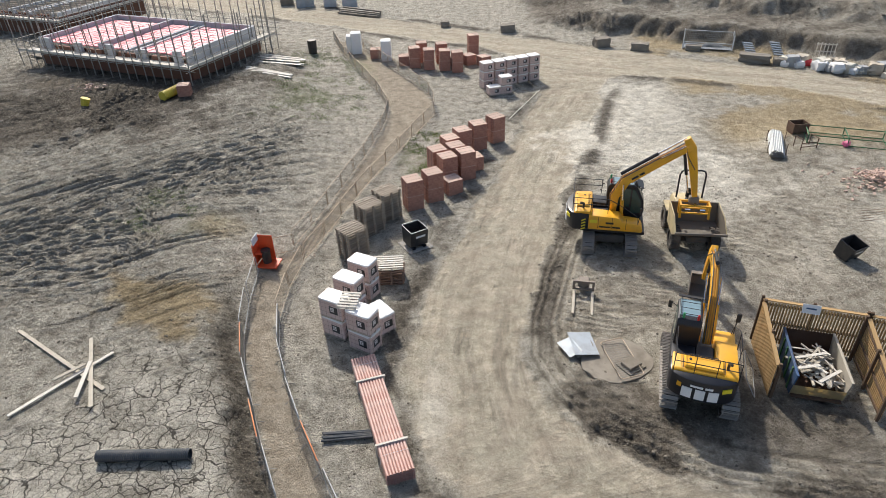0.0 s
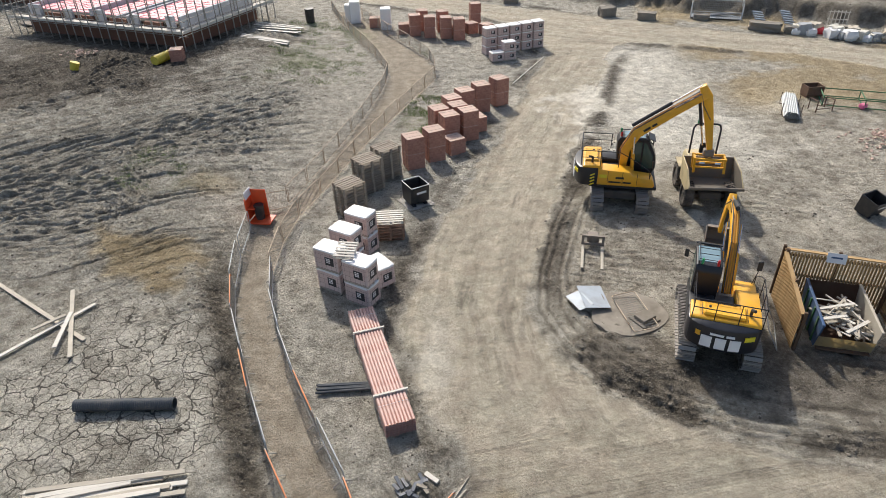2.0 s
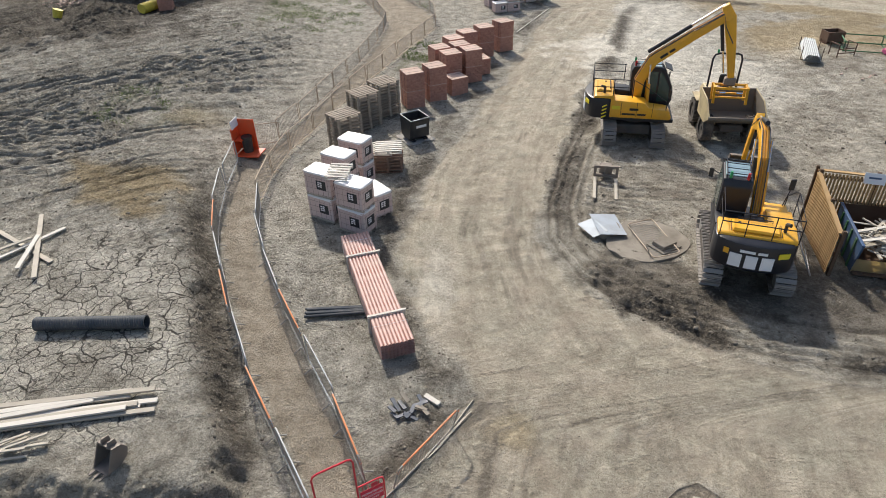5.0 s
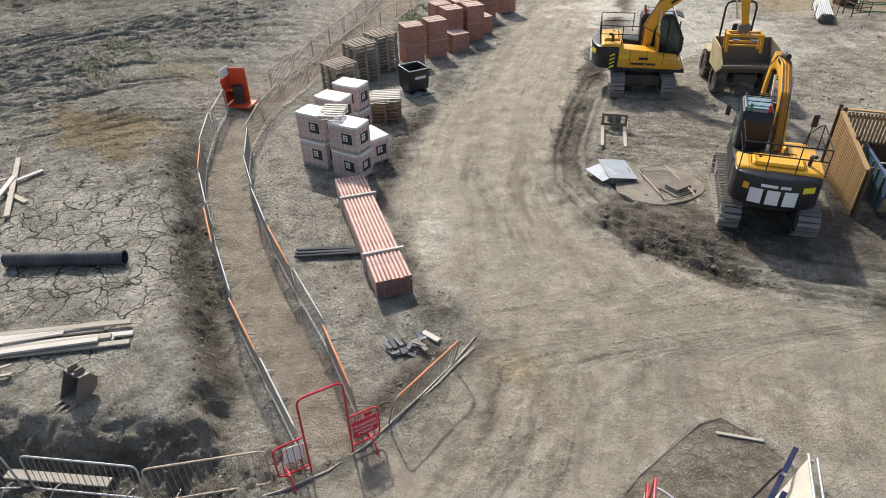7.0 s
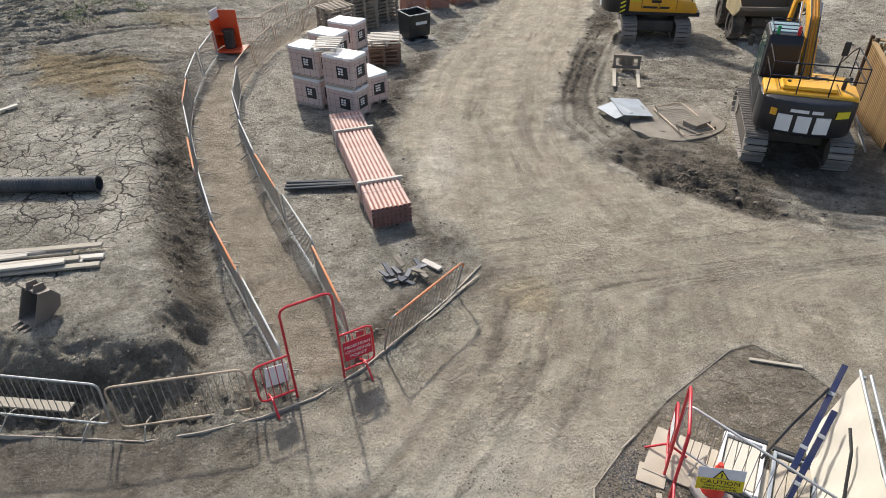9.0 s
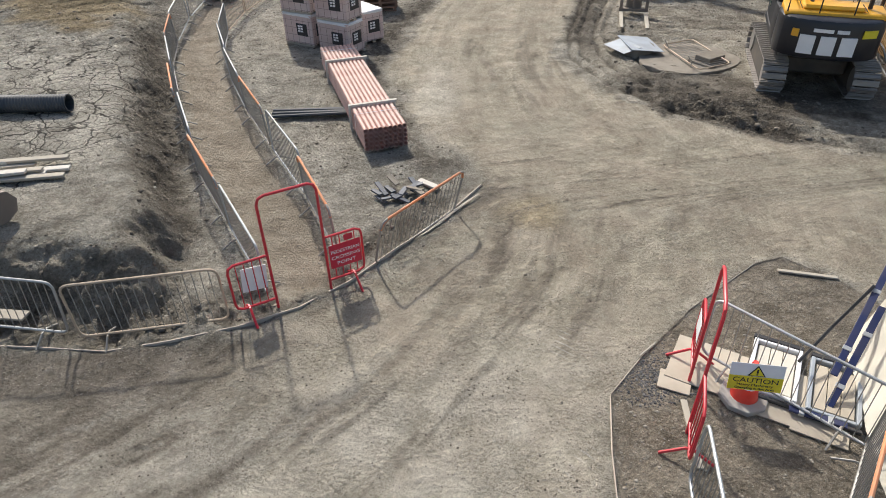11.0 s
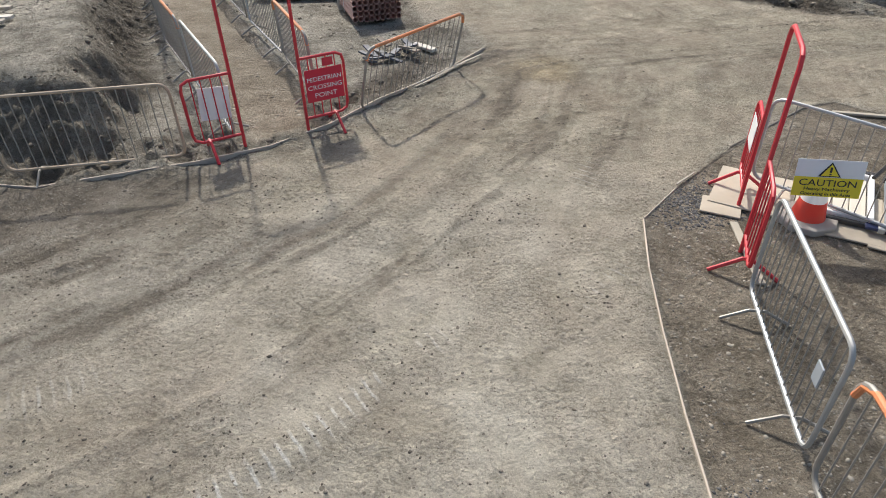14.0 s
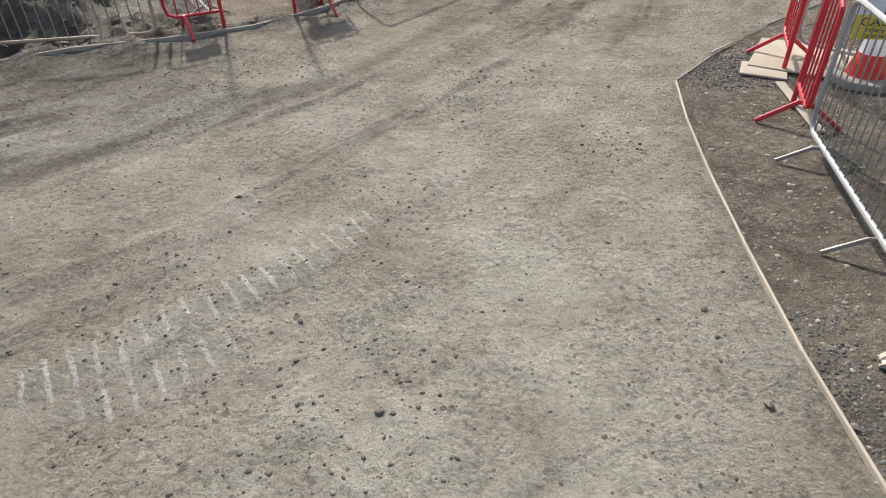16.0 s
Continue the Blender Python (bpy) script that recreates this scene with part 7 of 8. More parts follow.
for (a, b) in (((-2.3, -0.9), (2.3, -0.9)), ((-2.3, 0.9), (2.3, 0.9)), ((-2.3, -0.9), (-2.3, 0.9)), ((2.3, -0.9), (2.3, 0.9)), ((0, -0.9), (0, 0.9))):
    part("rail", rod(bmesh.new(), (*a, 0.55), (*b, 0.55), 0.035, 6), GREENB, gf_)
    part("rail", rod(bmesh.new(), (*a, 0.06), (*b, 0.06), 0.035, 6), GREENB, gf_)
for xx in (-2.3, 0, 2.3):
    for yy in (-0.9, 0.9):
        part("post", rod(bmesh.new(), (xx, yy, 0), (xx, yy, 0.62), 0.035, 6), GREENB, gf_)
pk_ = part("pink_tub", jitter(boxm((0, 0, 0.15), (0.45, 0.35, 0.3), bev=0.06), 0.03, 3), PINKPL, None)
pk_.matrix_basis = pose(26.0, 37.6, 0, 0, 0, 30)
tagged(pk_, "crumpled pink plastic tub in the stillage", "tub")
for k in range(5):
    rr_ = part("steel_rod", rod(bmesh.new(), (21.9 + 0.05 * k, 28.3 + 0.25 * k, 0.05), (24.2, 28.6 + 0.2 * k, 0.06 + 0.02 * k), 0.02, 6), TAN, None)
    tagged(rr_, "thin rusty reinforcing rod on the ground", "rod", "steel rods")

# loose bricks in a heap
rng = random.Random(61)
bbm = boxm((0, 0, 0), (0.215, 0.1025, 0.065), bev=0.004)
bb0 = part("loose_brick", bbm, BRICKTOP, None)
for k in range(240):
    r_ = abs(rng.gauss(0, 0.55))
    th = rng.uniform(0, math.tau)
    x, y = 25.2 + r_ * 2.2 * math.cos(th), 32.7 + r_ * 1.9 * math.sin(th)
    z = max(0.04, 0.55 - 0.5 * r_) * rng.uniform(0.6, 1.0)
    ob = bb0 if k == 0 else new("loose_brick", bb0.data)
    ob.matrix_basis = pose(x, y, z, rng.uniform(-30, 30), rng.uniform(-30, 30), rng.uniform(0, 180))
    tagged(ob, "loose pinkish brick in a tipped heap", "brick", "tipped bricks")
for k in range(40):
    x, y = -28.9 + rng.gauss(0, 0.6), 51.4 + rng.gauss(0, 0.5)
    ob = new("loose_brick", bb0.data)
    ob.matrix_basis = pose(x, y, level(x, y) + 0.05 + 0.25 * rng.random(), rng.uniform(-30, 30), rng.uniform(-30, 30), rng.uniform(0, 180))
    tagged(ob, "loose red brick in a heap by the new house", "brick", "bricks by the house")
copy_thing(pk0, at(-20.1, 49.1, 10))
yp = thing("yellow_duct", Matrix.Translation((-21.2, 48.9, level(-21.2, 48.9) + 0.35)) @ Matrix.Rotation(radians(70), 4, "Z"), "short coil of yellow corrugated duct", "duct")
ypm = bmesh.new()
ring_prof = []
for k in range(46):
    ring_prof.append((-0.9 + k * 0.04, 0.36 if k % 4 < 2 else 0.32))
rg_ = [[ypm.verts.new((x0, r0 * math.cos(q * math.tau / 16), r0 * math.sin(q * math.tau / 16))) for q in range(16)] for x0, r0 in ring_prof]
for r0, r1 in zip(rg_, rg_[1:]):
    for q in range(16):
        ypm.faces.new((r0[q], r0[(q + 1) % 16], r1[(q + 1) % 16], r1[q]))
ypm.faces.new(rg_[0])
ypm.faces.new(rg_[-1])
part("duct", ypm, YELPIPE, yp)
yb = part("yellow_bucket", rod(bmesh.new(), (-27.4, 47.4, level(-27.4, 47.4)), (-27.2, 47.5, level(-27.4, 47.4) + 0.55), 0.28, 12, 0.34), YELPIPE, None)
tagged(yb, "yellow plastic bucket standing on churned soil", "bucket")
fbn = part("litter_bin", rod(bmesh.new(), (-12.2, 61.9, level(-12.2, 61.9) - 0.03), (-12.2, 61.9, level(-12.2, 61.9) + 1.3), 0.40, 14, 0.44), BLACKPL, None)
tagged(fbn, "tall black plastic bin at the path's end", "bin")
for k in range(9):
    plank((-16.7 + rng.uniform(-0.4, 0.4), 57.8 + k * 0.28), (-12.3 + rng.uniform(-0.5, 0.3), 57.2 + k * 0.22), 0.24, 0.06, PALE if k % 2 else GALVD, "grey scaffold board in a loose stack", "scaffold boards", 0.05 + 0.06 * (k % 4))
for k in range(3):
    plank((-17.1, 56.3 - k * 0.3), (-12.6, 54.0 - k * 0.3), 0.28, 0.07, PALE, "pale scaffold board lying on mud", "scaffold boards", 0.03)
plank((5.1, 43.9), (8.1, 49.9), 0.06, 0.05, PALE, "thin pale pole along the road edge", lift=0.02)

# ---- the new houses in scaffolding ----
def scaffold(h, W, D, deck, top, parts_front, label):
    s = thing("scaffold", h, label, "scaffold", "scaffolds")
    xs = [W * k / round(W / 2.0) for k in range(round(W / 2.0) + 1)]
    ys = [D * k / round(D / 2.0) for k in range(round(D / 2.0) + 1)]
    pm = None
    rng = random.Random(int(W * 10))
    spots = [(x, y) for x in xs for y in (-0.1, D + 0.1)] + [(x, y) for y in ys[1:-1] for x in (-0.1, W + 0.1)] + [(x + 0.2, 1.15) for x in xs[1:-1]] + [(1.15, y) for y in ys[1:-1]] + [(x + 0.9, -0.12) for x in xs[:-1]] + [(-0.12, y + 0.9) for y in ys[:-1]] + [(x + 0.9, D + 0.12) for x in xs[:-1]]
    for x, y in spots:
        M = Matrix.Translation((x, y, 0)) @ Matrix.Rotation(rng.uniform(-0.03, 0.03), 4, "X") @ Matrix.Rotation(rng.uniform(-0.03, 0.03), 4, "Y") @ Matrix.Diagonal((1, 1, rng.uniform(0.72, 1.12), 1))
        if pm is None:
            pm = part("standard", rod(bmesh.new(), (0, 0, -0.5), (0, 0, top), 0.046, 6), GALVD, s)
            pm.matrix_basis = M
        else:
            piece("standard", pm.data, s, M)
    for z in (deck - 0.12, deck + 0.5, deck + 1.0):
        for y in (-0.1, D + 0.1):
            part("ledger", rod(bmesh.new(), (-0.6, y, z), (W + 0.6, y, z + 0.03), 0.026, 6), GALVD, s)
        for x in (-0.1, W + 0.1):
            part("ledger", rod(bmesh.new(), (x, -0.6, z), (x, D + 0.6, z), 0.026, 6), GALVD, s)
    for k in range(5):
        y = 0.02 + k * 0.235
        n = int(W / 3.9)
        for i in range(n + 1):
            x0, x1 = i * 3.9, min(W, (i + 1) * 3.9 - 0.02)
            if x1 - x0 > 0.5:
                part("deck_board", boxm(((x0 + x1) / 2, y, deck + rng.uniform(0, 0.015)), (x1 - x0, 0.225, 0.04)), PALE if k else WOOD, s)
    for k in range(5):
        x = 0.02 + k * 0.235
        for i in range(int(D / 3.9) + 1):
            y0, y1 = max(1.2, i * 3.9), min(D, (i + 1) * 3.9 - 0.02)
            if y1 - y0 > 0.5:
                part("deck_board", boxm((x, (y0 + y1) / 2, deck + rng.uniform(0, 0.015)), (0.225, y1 - y0, 0.04)), PALE, s)
    part("toe_board", boxm((W / 2, -0.06, deck + 0.12), (W, 0.04, 0.2)), PALE, s)
    part("toe_board", boxm((-0.06, D / 2, deck + 0.12), (0.04, D, 0.2)), PALE, s)
    return s


def house_shell(h, W, D, deck, wall_top, label, boards=True):
    """Walls half built: brick below, grey blocks above, pink boards laid over the joists."""
    b = thing("house_shell", h, label, "house", "half-built houses")
    i0, j0 = 1.35, 1.35
    t_ = 0.3
    for c, s_ in (((W / 2, j0, 0), (W - 2 * i0, t_)), ((W / 2, D - j0, 0), (W - 2 * i0, t_)), ((i0, D / 2, 0), (t_, D - 2 * j0)), ((W - i0, D / 2, 0), (t_, D - 2 * j0))):
        part("brick_wall", boxm((c[0], c[1], deck / 2), (s_[0] + 0.3, s_[1] + 0.3, deck - 0.15)), BRICKW, b)
    z0, zh = deck, wall_top - deck
    # front wall with openings between piers
    n = 9
    for k in range(n):
        x = i0 + (W - 2 * i0) * (k + 0.5) / n
        tall = zh * (0.85 if k % 4 else 1.0) if k % 2 == 0 else zh * 0.40
        part("block_pier" if k % 2 == 0 else "brick_panel", boxm((x, j0 + 0.004 * k, z0 + tall / 2), ((W - 2 * i0) / n - (0.02 if k % 2 else 1.1), 0.28, tall), bev=0.01), BLOCKG if k % 2 == 0 else BRICKW, b)
    for x, hh in ((i0, 1.0), (i0 + (W - 2 * i0) * 0.33, 0.7), (i0 + (W - 2 * i0) * 0.40, 0.6), (i0 + (W - 2 * i0) * 0.57, 1.0), (W - i0, 1.0)):
        part("block_wall", boxm((x, D / 2, z0 + zh * hh / 2), (0.26, D - 2 * j0, zh * hh), bev=0.01), BLOCKG, b)
    part("block_wall", boxm((W / 2, D - j0, z0 + zh / 2), (W - 2 * i0, 0.26, zh), bev=0.01), BLOCKG, b)
    rng = random.Random(int(W))
    pm = None
    x = i0 + 0.35
    while boards and x < W - i0 - 0.5:
        y = j0 + 0.4
        while y < D - j0 - 0.6:
            gap = abs((x - i0) / (W - 2 * i0) - 0.355)
            if gap > 0.045:
                M = Matrix.Translation((x + 0.28, y + 0.3, z0 + zh * 0.52 + rng.uniform(-0.02, 0.03))) @ Matrix.Rotation(rng.uniform(-0.04, 0.04), 4, "X") @ Matrix.Rotation(rng.uniform(-0.05, 0.05), 4, "Y")
                if pm is None:
                    pm = part("insulation_board", boxm((0, 0, 0), (0.56, 0.72, 0.10), bev=0.03), PINK, b, "pink film-faced insulation board")
                    pm.matrix_basis = M
                else:
                    piece("insulation_board", pm.data, b, M)
            y += 0.76
        x += 0.62
    for k in range(14):
        y = j0 + 0.4 + (D - 2 * j0 - 0.8) * k / 13
        part("joist", boxm((W / 2, y, z0 + zh * 0.36), (W - 2 * i0, 0.07, 0.2)), WOOD, b)
    return b


BRICKW = island_mat("dark_brick_wall", (0.16, 0.075, 0.05), (0.22, 0.11, 0.075))
H1 = Matrix.Translation((-20.15, 51.2, 0.75)) @ Matrix.Rotation(radians(157), 4, "Z") @ Matrix.Diagonal((1, -1, 1, 1))
scaffold(H1, 19.9, 11.8, 1.45, 5.2, None, "tube scaffold with pale deck boards round a half-built house")
house_shell(H1, 19.9, 11.8, 1.45, 2.4, "half-built house with grey blockwork and pink insulation boards")
H2 = Matrix.Translation((-39.5, 68.0, 0.55)) @ Matrix.Rotation(radians(157), 4, "Z") @ Matrix.Diagonal((1, -1, 1, 1))
scaffold(H2, 16.0, 14.0, 2.0, 5.0, None, "tall tube scaffold round a brick shell")
house_shell(H2, 16.0, 14.0, 2.2, 2.6, "brick house shell behind scaffold tubes", False)
for (x, y) in ((-38.2, 62.0), (-37.0, 61.4), (-36.0, 60.8)):
    ob = part("concrete_slab", boxm((0, 0, 0), (2.2, 1.5, 0.12), bev=0.01), CONC, None)
    ob.matrix_basis = pose(x, y, level(x, y) + 0.1, 2, 1, -25)
    tagged(ob, "flat grey concrete slab beside the scaffold", "slab", "concrete slabs")

# ---- beyond the far road ----
def bulk_bag(x, y, s, mat, rz, label, seed):
    b = bmesh.new()
    bmesh.ops.create_cube(b, size=1)
    bmesh.ops.subdivide_edges(b, edges=b.edges[:], cuts=3, use_grid_fill=True)
    rg_ = random.Random(seed)
    for v in b.verts:
        n_ = Vector((v.co.x, v.co.y, 0))
        v.co.x *= 1 + 0.22 * math.cos(v.co.z * 3)
        v.co.y *= 1 + 0.22 * math.cos(v.co.z * 3)
        v.co += Vector([rg_.uniform(-0.10, 0.10) for _ in range(3)])
        v.co.z = (v.co.z + 0.5)
    ob = part("bulk_bag", b, mat, None, smooth=True)
    ob.matrix_basis = pose(x, y, level(x, y) - 0.02, 0, 0, rz) @ Matrix.Diagonal((s, s, s * 0.95, 1))
    return tagged(ob, label, "bag", "rubble bags")


rng = random.Random(90)
for k in range(34):
    x = 29.6 + k * 0.32
    y = 54.1 - 0.60 * (x - 30) + rng.uniform(-0.5, 1.3)
    bulk_bag(x, y, rng.uniform(0.45, 0.95), (WRAP, CREAM, GREYPL, WHITE, CONC, PLY, RED if k % 3 == 0 else CREAM)[k % 7], rng.uniform(0, 90), "slumped bulk bag of rubble in a row", k)
for (x, y, sx, sy, sz, rz, mt, lab) in ((27.6, 55.6, 2.4, 1.0, 0.7, -28, STONE, "long stone block beside the far road"), (29.4, 54.7, 1.0, 0.9, 0.6, -20, STONE, "square stone block beside the far road"),
                                        (15.6, 61.9, 1.4, 1.0, 0.9, 10, STONE, "large boulder at the road edge"), (18.8, 60.2, 1.5, 0.8, 0.7, -20, STONE, "large boulder at the road edge"),
                                        (7.2, 68.6, 1.5, 1.1, 0.8, 0, STONE, "large boulder beyond the road"), (36.5, 51.6, 1.1, 0.9, 0.9, 10, GREYPL, "grey plastic crate among bags"),
                                        (37.9, 50.6, 1.0, 0.9, 0.9, 15, CONERED, "red plastic crate among bags"), (23.6, 59.6, 1.3, 0.7, 0.5, -20, STONE, "low stone block by the cage"), (0.6, 71.5, 0.9, 0.8, 0.6, 0, STONE, "boulder beyond the road")):
    b = bmesh.new()
    bmesh.ops.create_cube(b, size=1)
    bmesh.ops.subdivide_edges(b, edges=b.edges[:], cuts=2, use_grid_fill=True)
    jitter(b, 0.06 if mt is STONE else 0.015, int(x))
    ob = part("stone_block" if mt is STONE else "plastic_crate", b, mt, None)
    ob.matrix_basis = pose(x, y, level(x, y) + sz * 0.45, 0, 0, rz) @ Matrix.Diagonal((sx, sy, sz, 1))
    tagged(ob, lab, "boulder" if mt is STONE else "crate", "far road edge")
cg_ = thing("mesh_cage", at(25.1, 60.2, -20), "long galvanised mesh cage beside the far road", "cage")
for y0, zh in ((-0.8, 0.62), (0.8, 1.3)):
    side = part("mesh_panel", boxm((0, y0, zh), (4.3, 0.06, 0.06)), GALV, cg_)
    wires = bmesh.new()
    for k in range(30):
        rod(wires, (-2.1 + k * 0.145, y0, 0.05), (-2.1 + k * 0.145, y0, zh), 0.012, 4)
    for k in range(7):
        rod(wires, (-2.15, y0, 0.08 + k * zh / 7), (2.15, y0, 0.08 + k * zh / 7), 0.012, 4)
    part("wire", wires, GALVD, side)
for x0 in (-2.15, 2.15):
    side = part("end_panel", boxm((x0, 0, 1.3), (0.06, 1.6, 0.06), (-23, 0, 0)), GALV, cg_)
    wires = bmesh.new()
    for k in range(11):
        rod(wires, (x0, -0.75 + k * 0.15, 0.05), (x0, -0.75 + k * 0.15, 0.66 + k * 0.06), 0.012, 4)
    part("wire", wires, GALVD, side)
part("tray", boxm((0, 0, 0.08), (4.3, 1.6, 0.05)), PLATE, cg_)
rng = random.Random(92)
for k in range(7):
    part("scrap_length", rod(bmesh.new(), (rng.uniform(-1.8, 0), rng.uniform(-0.5, 0.5), 0.16), (rng.uniform(0.2, 1.9), rng.uniform(-0.5, 0.5), 0.3), 0.06, 8), GREYPL, cg_)
for xx in (-2.15, 2.15):
    for yy in (-0.8, 0.8):
        part("post", boxm((xx, yy, 0.7), (0.10, 0.10, 1.4)), WRAP, cg_)
for (x, y, n) in ((28.1, 57.6, 5), (30.2, 56.7, 6)):
    for k in range(n):
        ob = part("steel_sheet", boxm((0, 0, 0), (1.3, 0.16, 0.10)), PLATE, None)
        ob.matrix_basis = pose(x + 0.0, y + k * 0.26, level(x, y) + 0.25 + 0.14 * k, 25, 12, 25)
        tagged(ob, "grey profiled steel length in a heap", "steel", "steel lengths")
ck = thing("crate_frame", at(33.2, 54.9, -20), "pale slatted crate frame among rubble bags", "crate")
for k in range(6):
    part("slat", boxm((-0.7 + k * 0.28, 0, 0.9), (0.06, 0.05, 1.5)), PALE, ck)
for zz in (0.3, 0.9, 1.5):
    part("rail", boxm((0, 0.05, zz), (1.6, 0.05, 0.07)), PALE, ck)
for (x, y, sx, sy, sz, rz, mt) in ((-17.0, 84.2, 2.2, 1.6, 1.7, 10, PLATE), (-13.8, 83.9, 1.6, 1.4, 2.0, 8, BLOCKG), (-11.2, 83.0, 1.8, 1.4, 1.6, 5, BLOCKG), (-19.6, 85.6, 1.6, 1.4, 1.4, 10, CONC)):
    ob = part("wrapped_block_pack", boxm((0, 0, sz / 2), (sx, sy, sz), bev=0.05), mt, None)
    ob.matrix_basis = pose(x, y, level(x, y), 0, 0, rz)
    tagged(ob, "grey wrapped pack standing beyond the far road", "pack", "far packs")
for k in range(8):
    plank((-12.2 + 0.1 * k, 79.6 + k * 0.3), (-7.0, 76.6 + 0.3 * k), 0.3, 0.18, CONC, "grey concrete lintel in a flat stack", "lintels", 0.05 + 0.12 * (k % 3))


# ---- small stones, clods and grass ----
def scatter(name, mat, label, spots, seed, flat=0.7):
    """Many small stones in one mesh: rows of x, y, z, size."""
    rs = np.random.RandomState(seed)
    p = (1 + 5 ** 0.5) / 2
    tv = np.array([(-1, p, 0), (1, p, 0), (-1, -p, 0), (1, -p, 0), (0, -1, p), (0, 1, p), (0, -1, -p), (0, 1, -p), (p, 0, -1), (p, 0, 1), (-p, 0, -1), (-p, 0, 1)], float) / 1.9
    tf = np.array([(0, 11, 5), (0, 5, 1), (0, 1, 7), (0, 7, 10), (0, 10, 11), (1, 5, 9), (5, 11, 4), (11, 10, 2), (10, 7, 6), (7, 1, 8), (3, 9, 4), (3, 4, 2), (3, 2, 6), (3, 6, 8), (3, 8, 9), (4, 9, 5), (2, 4, 11), (6, 2, 10), (8, 6, 7), (9, 8, 1)])
    n = len(spots)
    v = tv[None] * rs.uniform(0.65, 1.25, (n, 12, 1)) * rs.uniform(0.7, 1.4, (n, 1, 3))
    v[:, :, 2] *= flat
    a = rs.uniform(0, math.tau, n)
    c, s = np.cos(a)[:, None], np.sin(a)[:, None]
    x, y = v[:, :, 0] * c - v[:, :, 1] * s, v[:, :, 0] * s + v[:, :, 1] * c
    v = np.stack([x, y, v[:, :, 2]], -1) * spots[:, None, 3:4] + spots[:, None, :3]
    f = (tf[None] + 12 * np.arange(n)[:, None, None]).reshape(-1, 3)
    me = bpy.data.meshes.new(name)
    me.vertices.add(n * 12)
    me.vertices.foreach_set("co", v.astype(np.float32).ravel())
    me.loops.add(f.size)
    me.loops.foreach_set("vertex_index", f.astype(np.int32).ravel())
    me.polygons.add(len(f))
    me.polygons.foreach_set("loop_start", np.arange(0, f.size, 3, dtype=np.int32))
    me.update(calc_edges=True)
    me.materials.append(mat)
    return tagged(new(name, me), label, name.replace("_", " "), kind="stuff")


def pick(n, box_, weight, lo, hi, seed, power=2.5, sink=0.2):
    rs = np.random.RandomState(seed)
    x = rs.uniform(box_[0], box_[1], n)
    y = rs.uniform(box_[2], box_[3], n)
    z, k = ground_height(x, y)
    keep = rs.rand(n) < weight(k, x, y)
    size = lo + (hi - lo) * rs.rand(n) ** power
    return np.stack([x, y, z - sink * size, size], -1)[keep]


scatter("pebbles", RUBBLEM, "grey and brown pebbles scattered over the dirt", np.concatenate([
    pick(60000, (-6, 9, 1.5, 13), lambda k, x, y: (0.20 + 0.3 * k["island"] + 0.3 * (1 - k["road"])) * (0.35 + 1.1 * step(fbm(x, y, 0.9, 205, 4), 0.42, 0.6)), 0.003, 0.015, 201, 4.0),
    pick(9000, (1.7, 7, 1.5, 9), lambda k, x, y: 0.7 * k["island"], 0.005, 0.026, 202, 4.5),
    pick(5000, (-7, 2, 8, 26), lambda k, x, y: 0.5 * (1 - k["road"]), 0.010, 0.040, 203, 4.0)]), 1, 0.55)
scatter("soil_clods", CLODM, "crumbled dark soil clods along the churned edges", np.concatenate([
    pick(30000, (-12, 2.5, 7, 24), lambda k, x, y: np.clip(k["churn"], 0, 1) * 0.8, 0.008, 0.06, 211, 4.5, 0.35),
    pick(26000, (2.5, 18, 10.5, 34), lambda k, x, y: np.clip(k["churn"] + 0.25 * k["yard"], 0, 1) * 0.6, 0.01, 0.07, 212, 3.5),
    pick(6000, (-34, -10, 38, 54), lambda k, x, y: np.clip(k["churn"], 0, 1) * 0.5, 0.03, 0.13, 213, 3.5),
    pick(30000, (-26, -7, 15, 46), lambda k, x, y: k["field"] * (0.12 + 0.5 * np.clip(k["rut"], 0, 1)), 0.012, 0.085, 216, 3.5),
    pick(9000, (-7, 3, 12, 46), lambda k, x, y: (1 - k["road"]) * (1 - k["foot"]) * 0.5, 0.01, 0.06, 217, 3.5),
    pick(5000, (10, 60, 48, 75), lambda k, x, y: k["bank"] * 0.35, 0.03, 0.17, 214, 4.0),
    pick(2500, (-5, 3, 1.5, 12), lambda k, x, y: 0.5 * k["road"], 0.005, 0.015, 215, 3.0),
    pick(16000, (-6, 9, 1.5, 14), lambda k, x, y: 0.9 * k["crumb"], 0.004, 0.022, 218, 3.5),
    pick(34000, (-5.5, 2.0, 1.5, 9), lambda k, x, y: 0.55 * k["road"] * step(fbm(x, y, 0.8, 219, 4, 0.65), 0.47, 0.62), 0.003, 0.017, 219, 3.5)]), 2, 0.6)
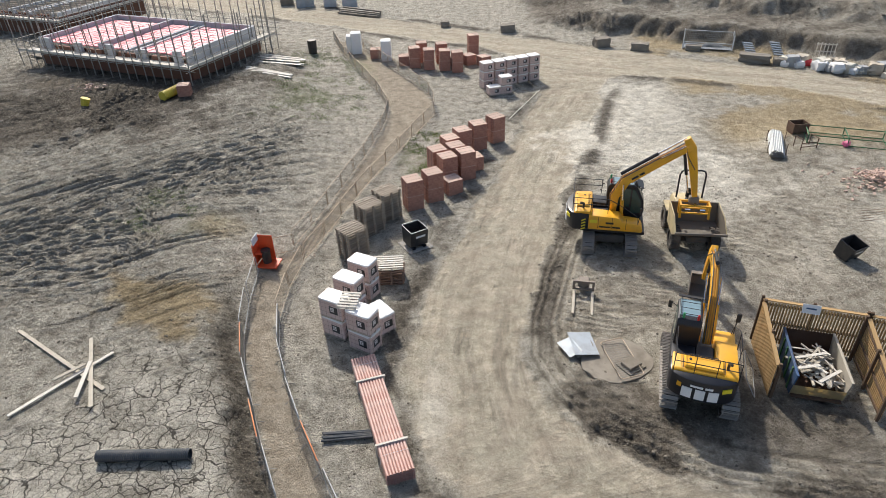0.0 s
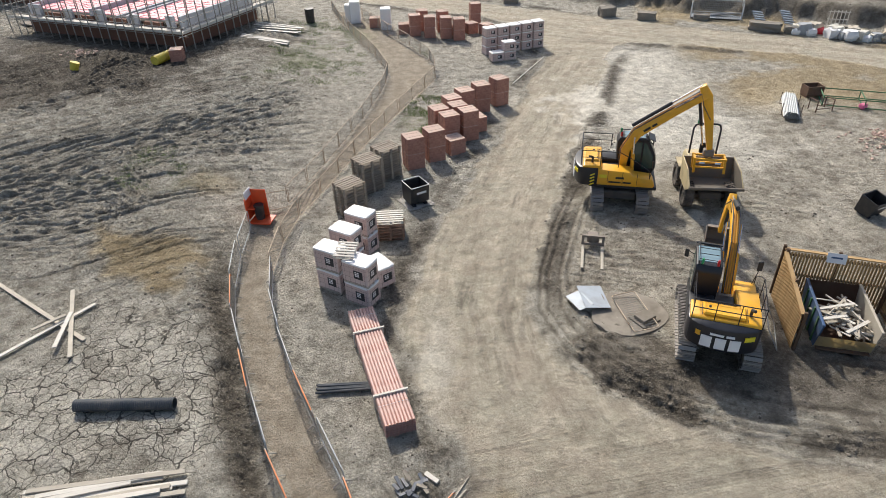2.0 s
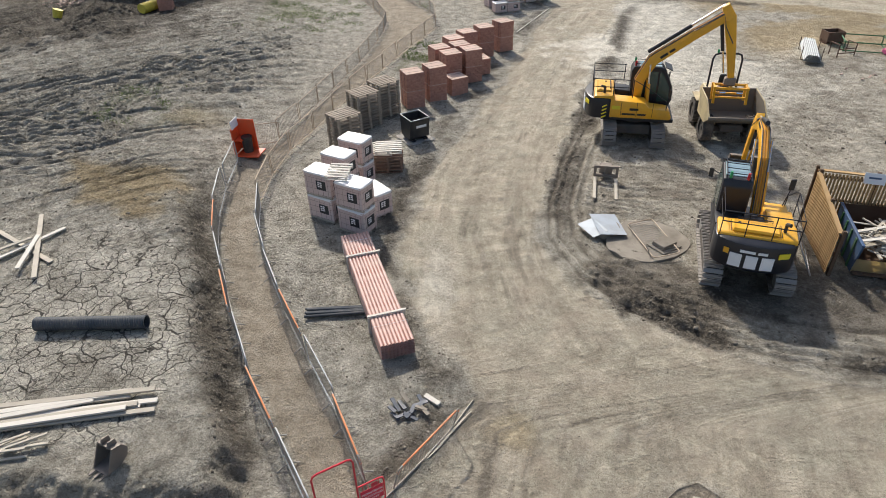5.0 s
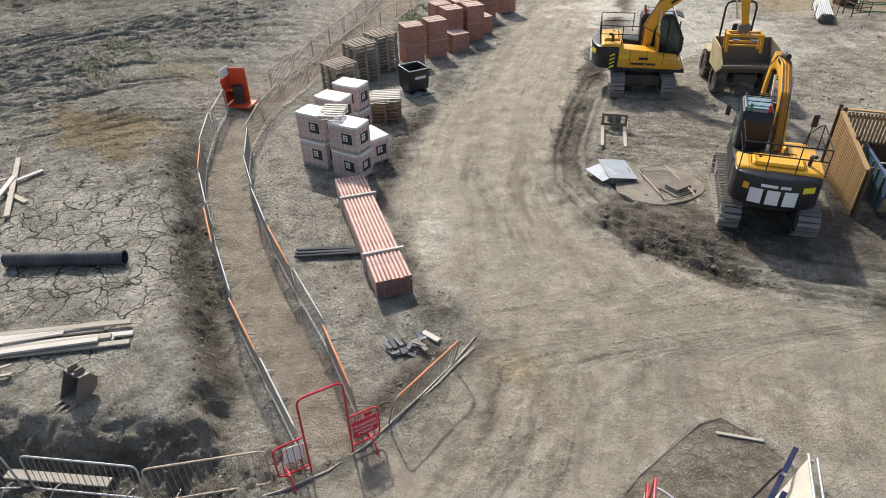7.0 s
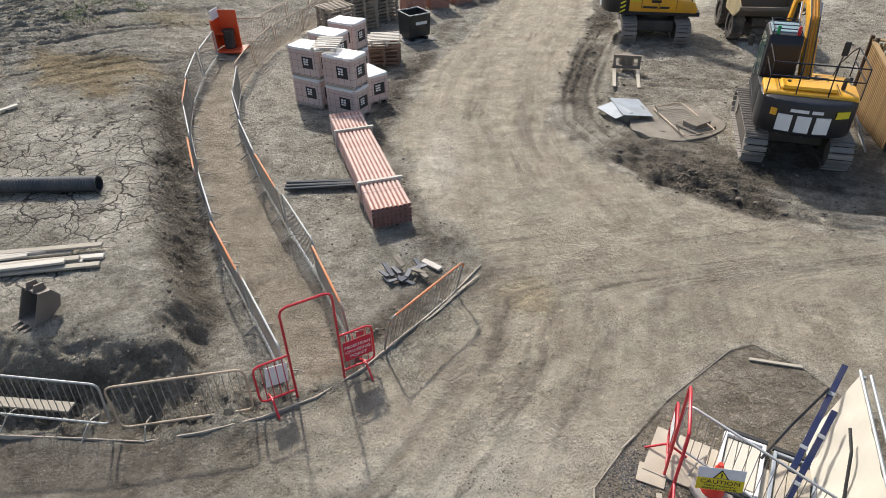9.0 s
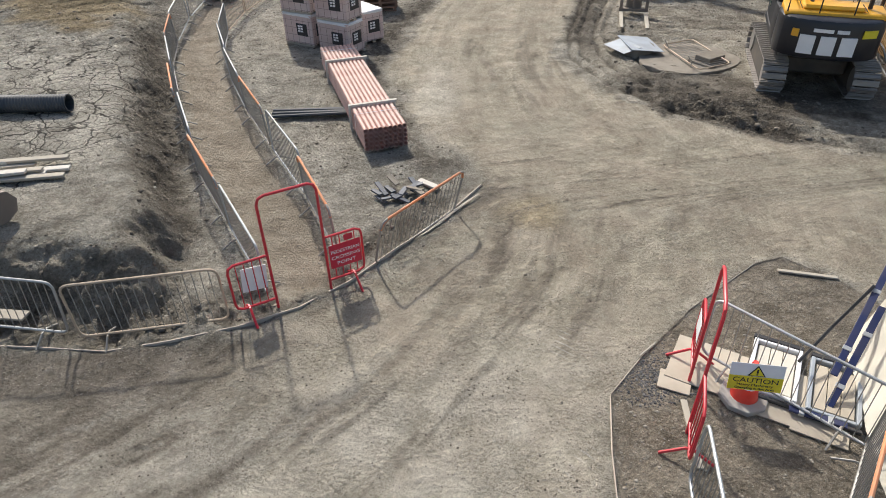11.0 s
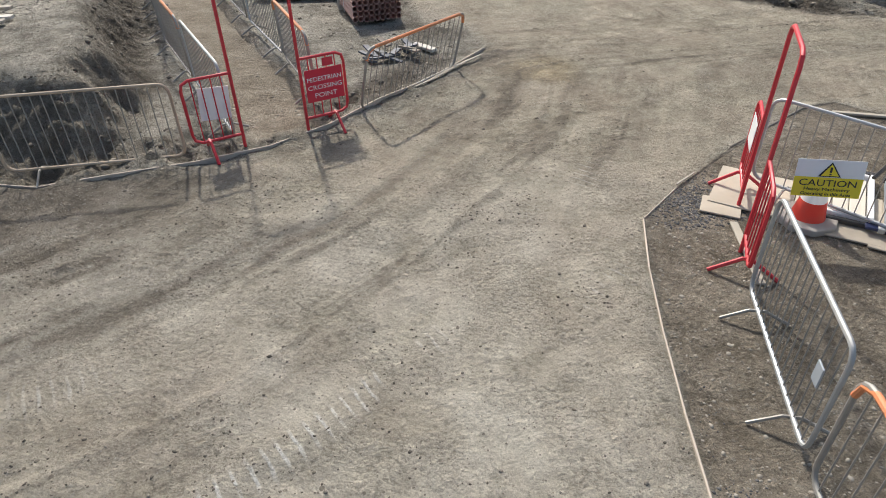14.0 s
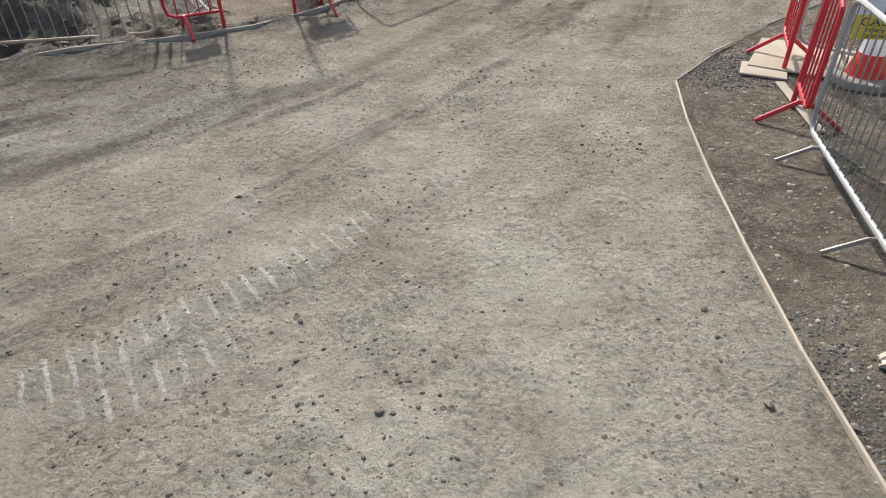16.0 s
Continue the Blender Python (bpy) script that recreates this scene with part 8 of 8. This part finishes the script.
scatter("dark_gravel", GRAVELM, "dark gravel spilled along the timber edging", np.concatenate([
    pick(5000, (1.85, 2.5, 1.2, 6.2), lambda k, x, y: k["island"] * np.exp(-((x - 1.95) / 0.16) ** 2) * (0.12 + (y < 3.2)), 0.006, 0.015, 221, 2.5),
    pick(4000, (2.3, 3.4, 6.1, 7.4), lambda k, x, y: k["island"] * np.exp(-(np.hypot(x - 2.8, y - 6.6) / 0.4) ** 2), 0.008, 0.022, 222, 2.0)]), 3)
big = [(1.237, 5.412, 0.035), (1.604, 6.185, 0.04), (0.7, 8.5, 0.04), (-0.592, 3.207, 0.035), (0.316, 4.196, 0.025), (0.546, 3.34, 0.03), (1.474, 3.232, 0.04), (-1.069, 4.35, 0.025), (1.55, 2.62, 0.05), (1.86, 2.5, 0.045)]
for k, (x, y, r_) in enumerate(big):
    r_ *= 0.55
    ob = part("loose_stone", rock(k, r_, 0.7), STONE, None)
    ob.matrix_basis = pose(x, y, level(x, y) + r_ * 0.35, 0, 0, 40 * k)
    tagged(ob, "fist-sized loose stone on the dirt road", "stone", "loose stones")


def blades(n, box_, seed):
    rs = np.random.RandomState(seed)
    x, y = rs.uniform(box_[0], box_[1], n), rs.uniform(box_[2], box_[3], n)
    g = step(fbm(x, y, 1.2, 231, 3), 0.48, 0.6)
    z, kinds = ground_height(x, y)
    keep = (rs.rand(n) < g) & (kinds["foot"] < 0.25) & (kinds["road"] < 0.3)
    x, y, z = x[keep], y[keep], z[keep]
    n = len(x)
    a, h, w = rs.uniform(0, math.tau, n), rs.uniform(0.05, 0.18, n), rs.uniform(0.008, 0.018, n)
    dx, dy = np.cos(a) * w, np.sin(a) * w
    lx, ly = rs.normal(0, 0.08, n), rs.normal(0, 0.08, n)
    return np.stack([np.stack([x - dx, y - dy, z - 0.01], -1), np.stack([x + dx, y + dy, z - 0.01], -1), np.stack([x + lx, y + ly, z + h], -1)], 1)


tri_ = np.concatenate([blades(10000, (-2.9, 0.2, 32.5, 42), 241), blades(16000, (-14, -5.5, 44, 64), 242), blades(2500, (-16.5, -13, 28, 33), 244), blades(1500, (-3.0, -1.0, 47, 54), 243)])
gme = bpy.data.meshes.new("weeds")
gme.from_pydata(tri_.reshape(-1, 3).tolist(), [], np.arange(len(tri_) * 3).reshape(-1, 3).tolist())
gme.materials.append(GRASS)
tagged(new("weeds", gme), "sparse green weeds along the footway", "weeds", kind="stuff")
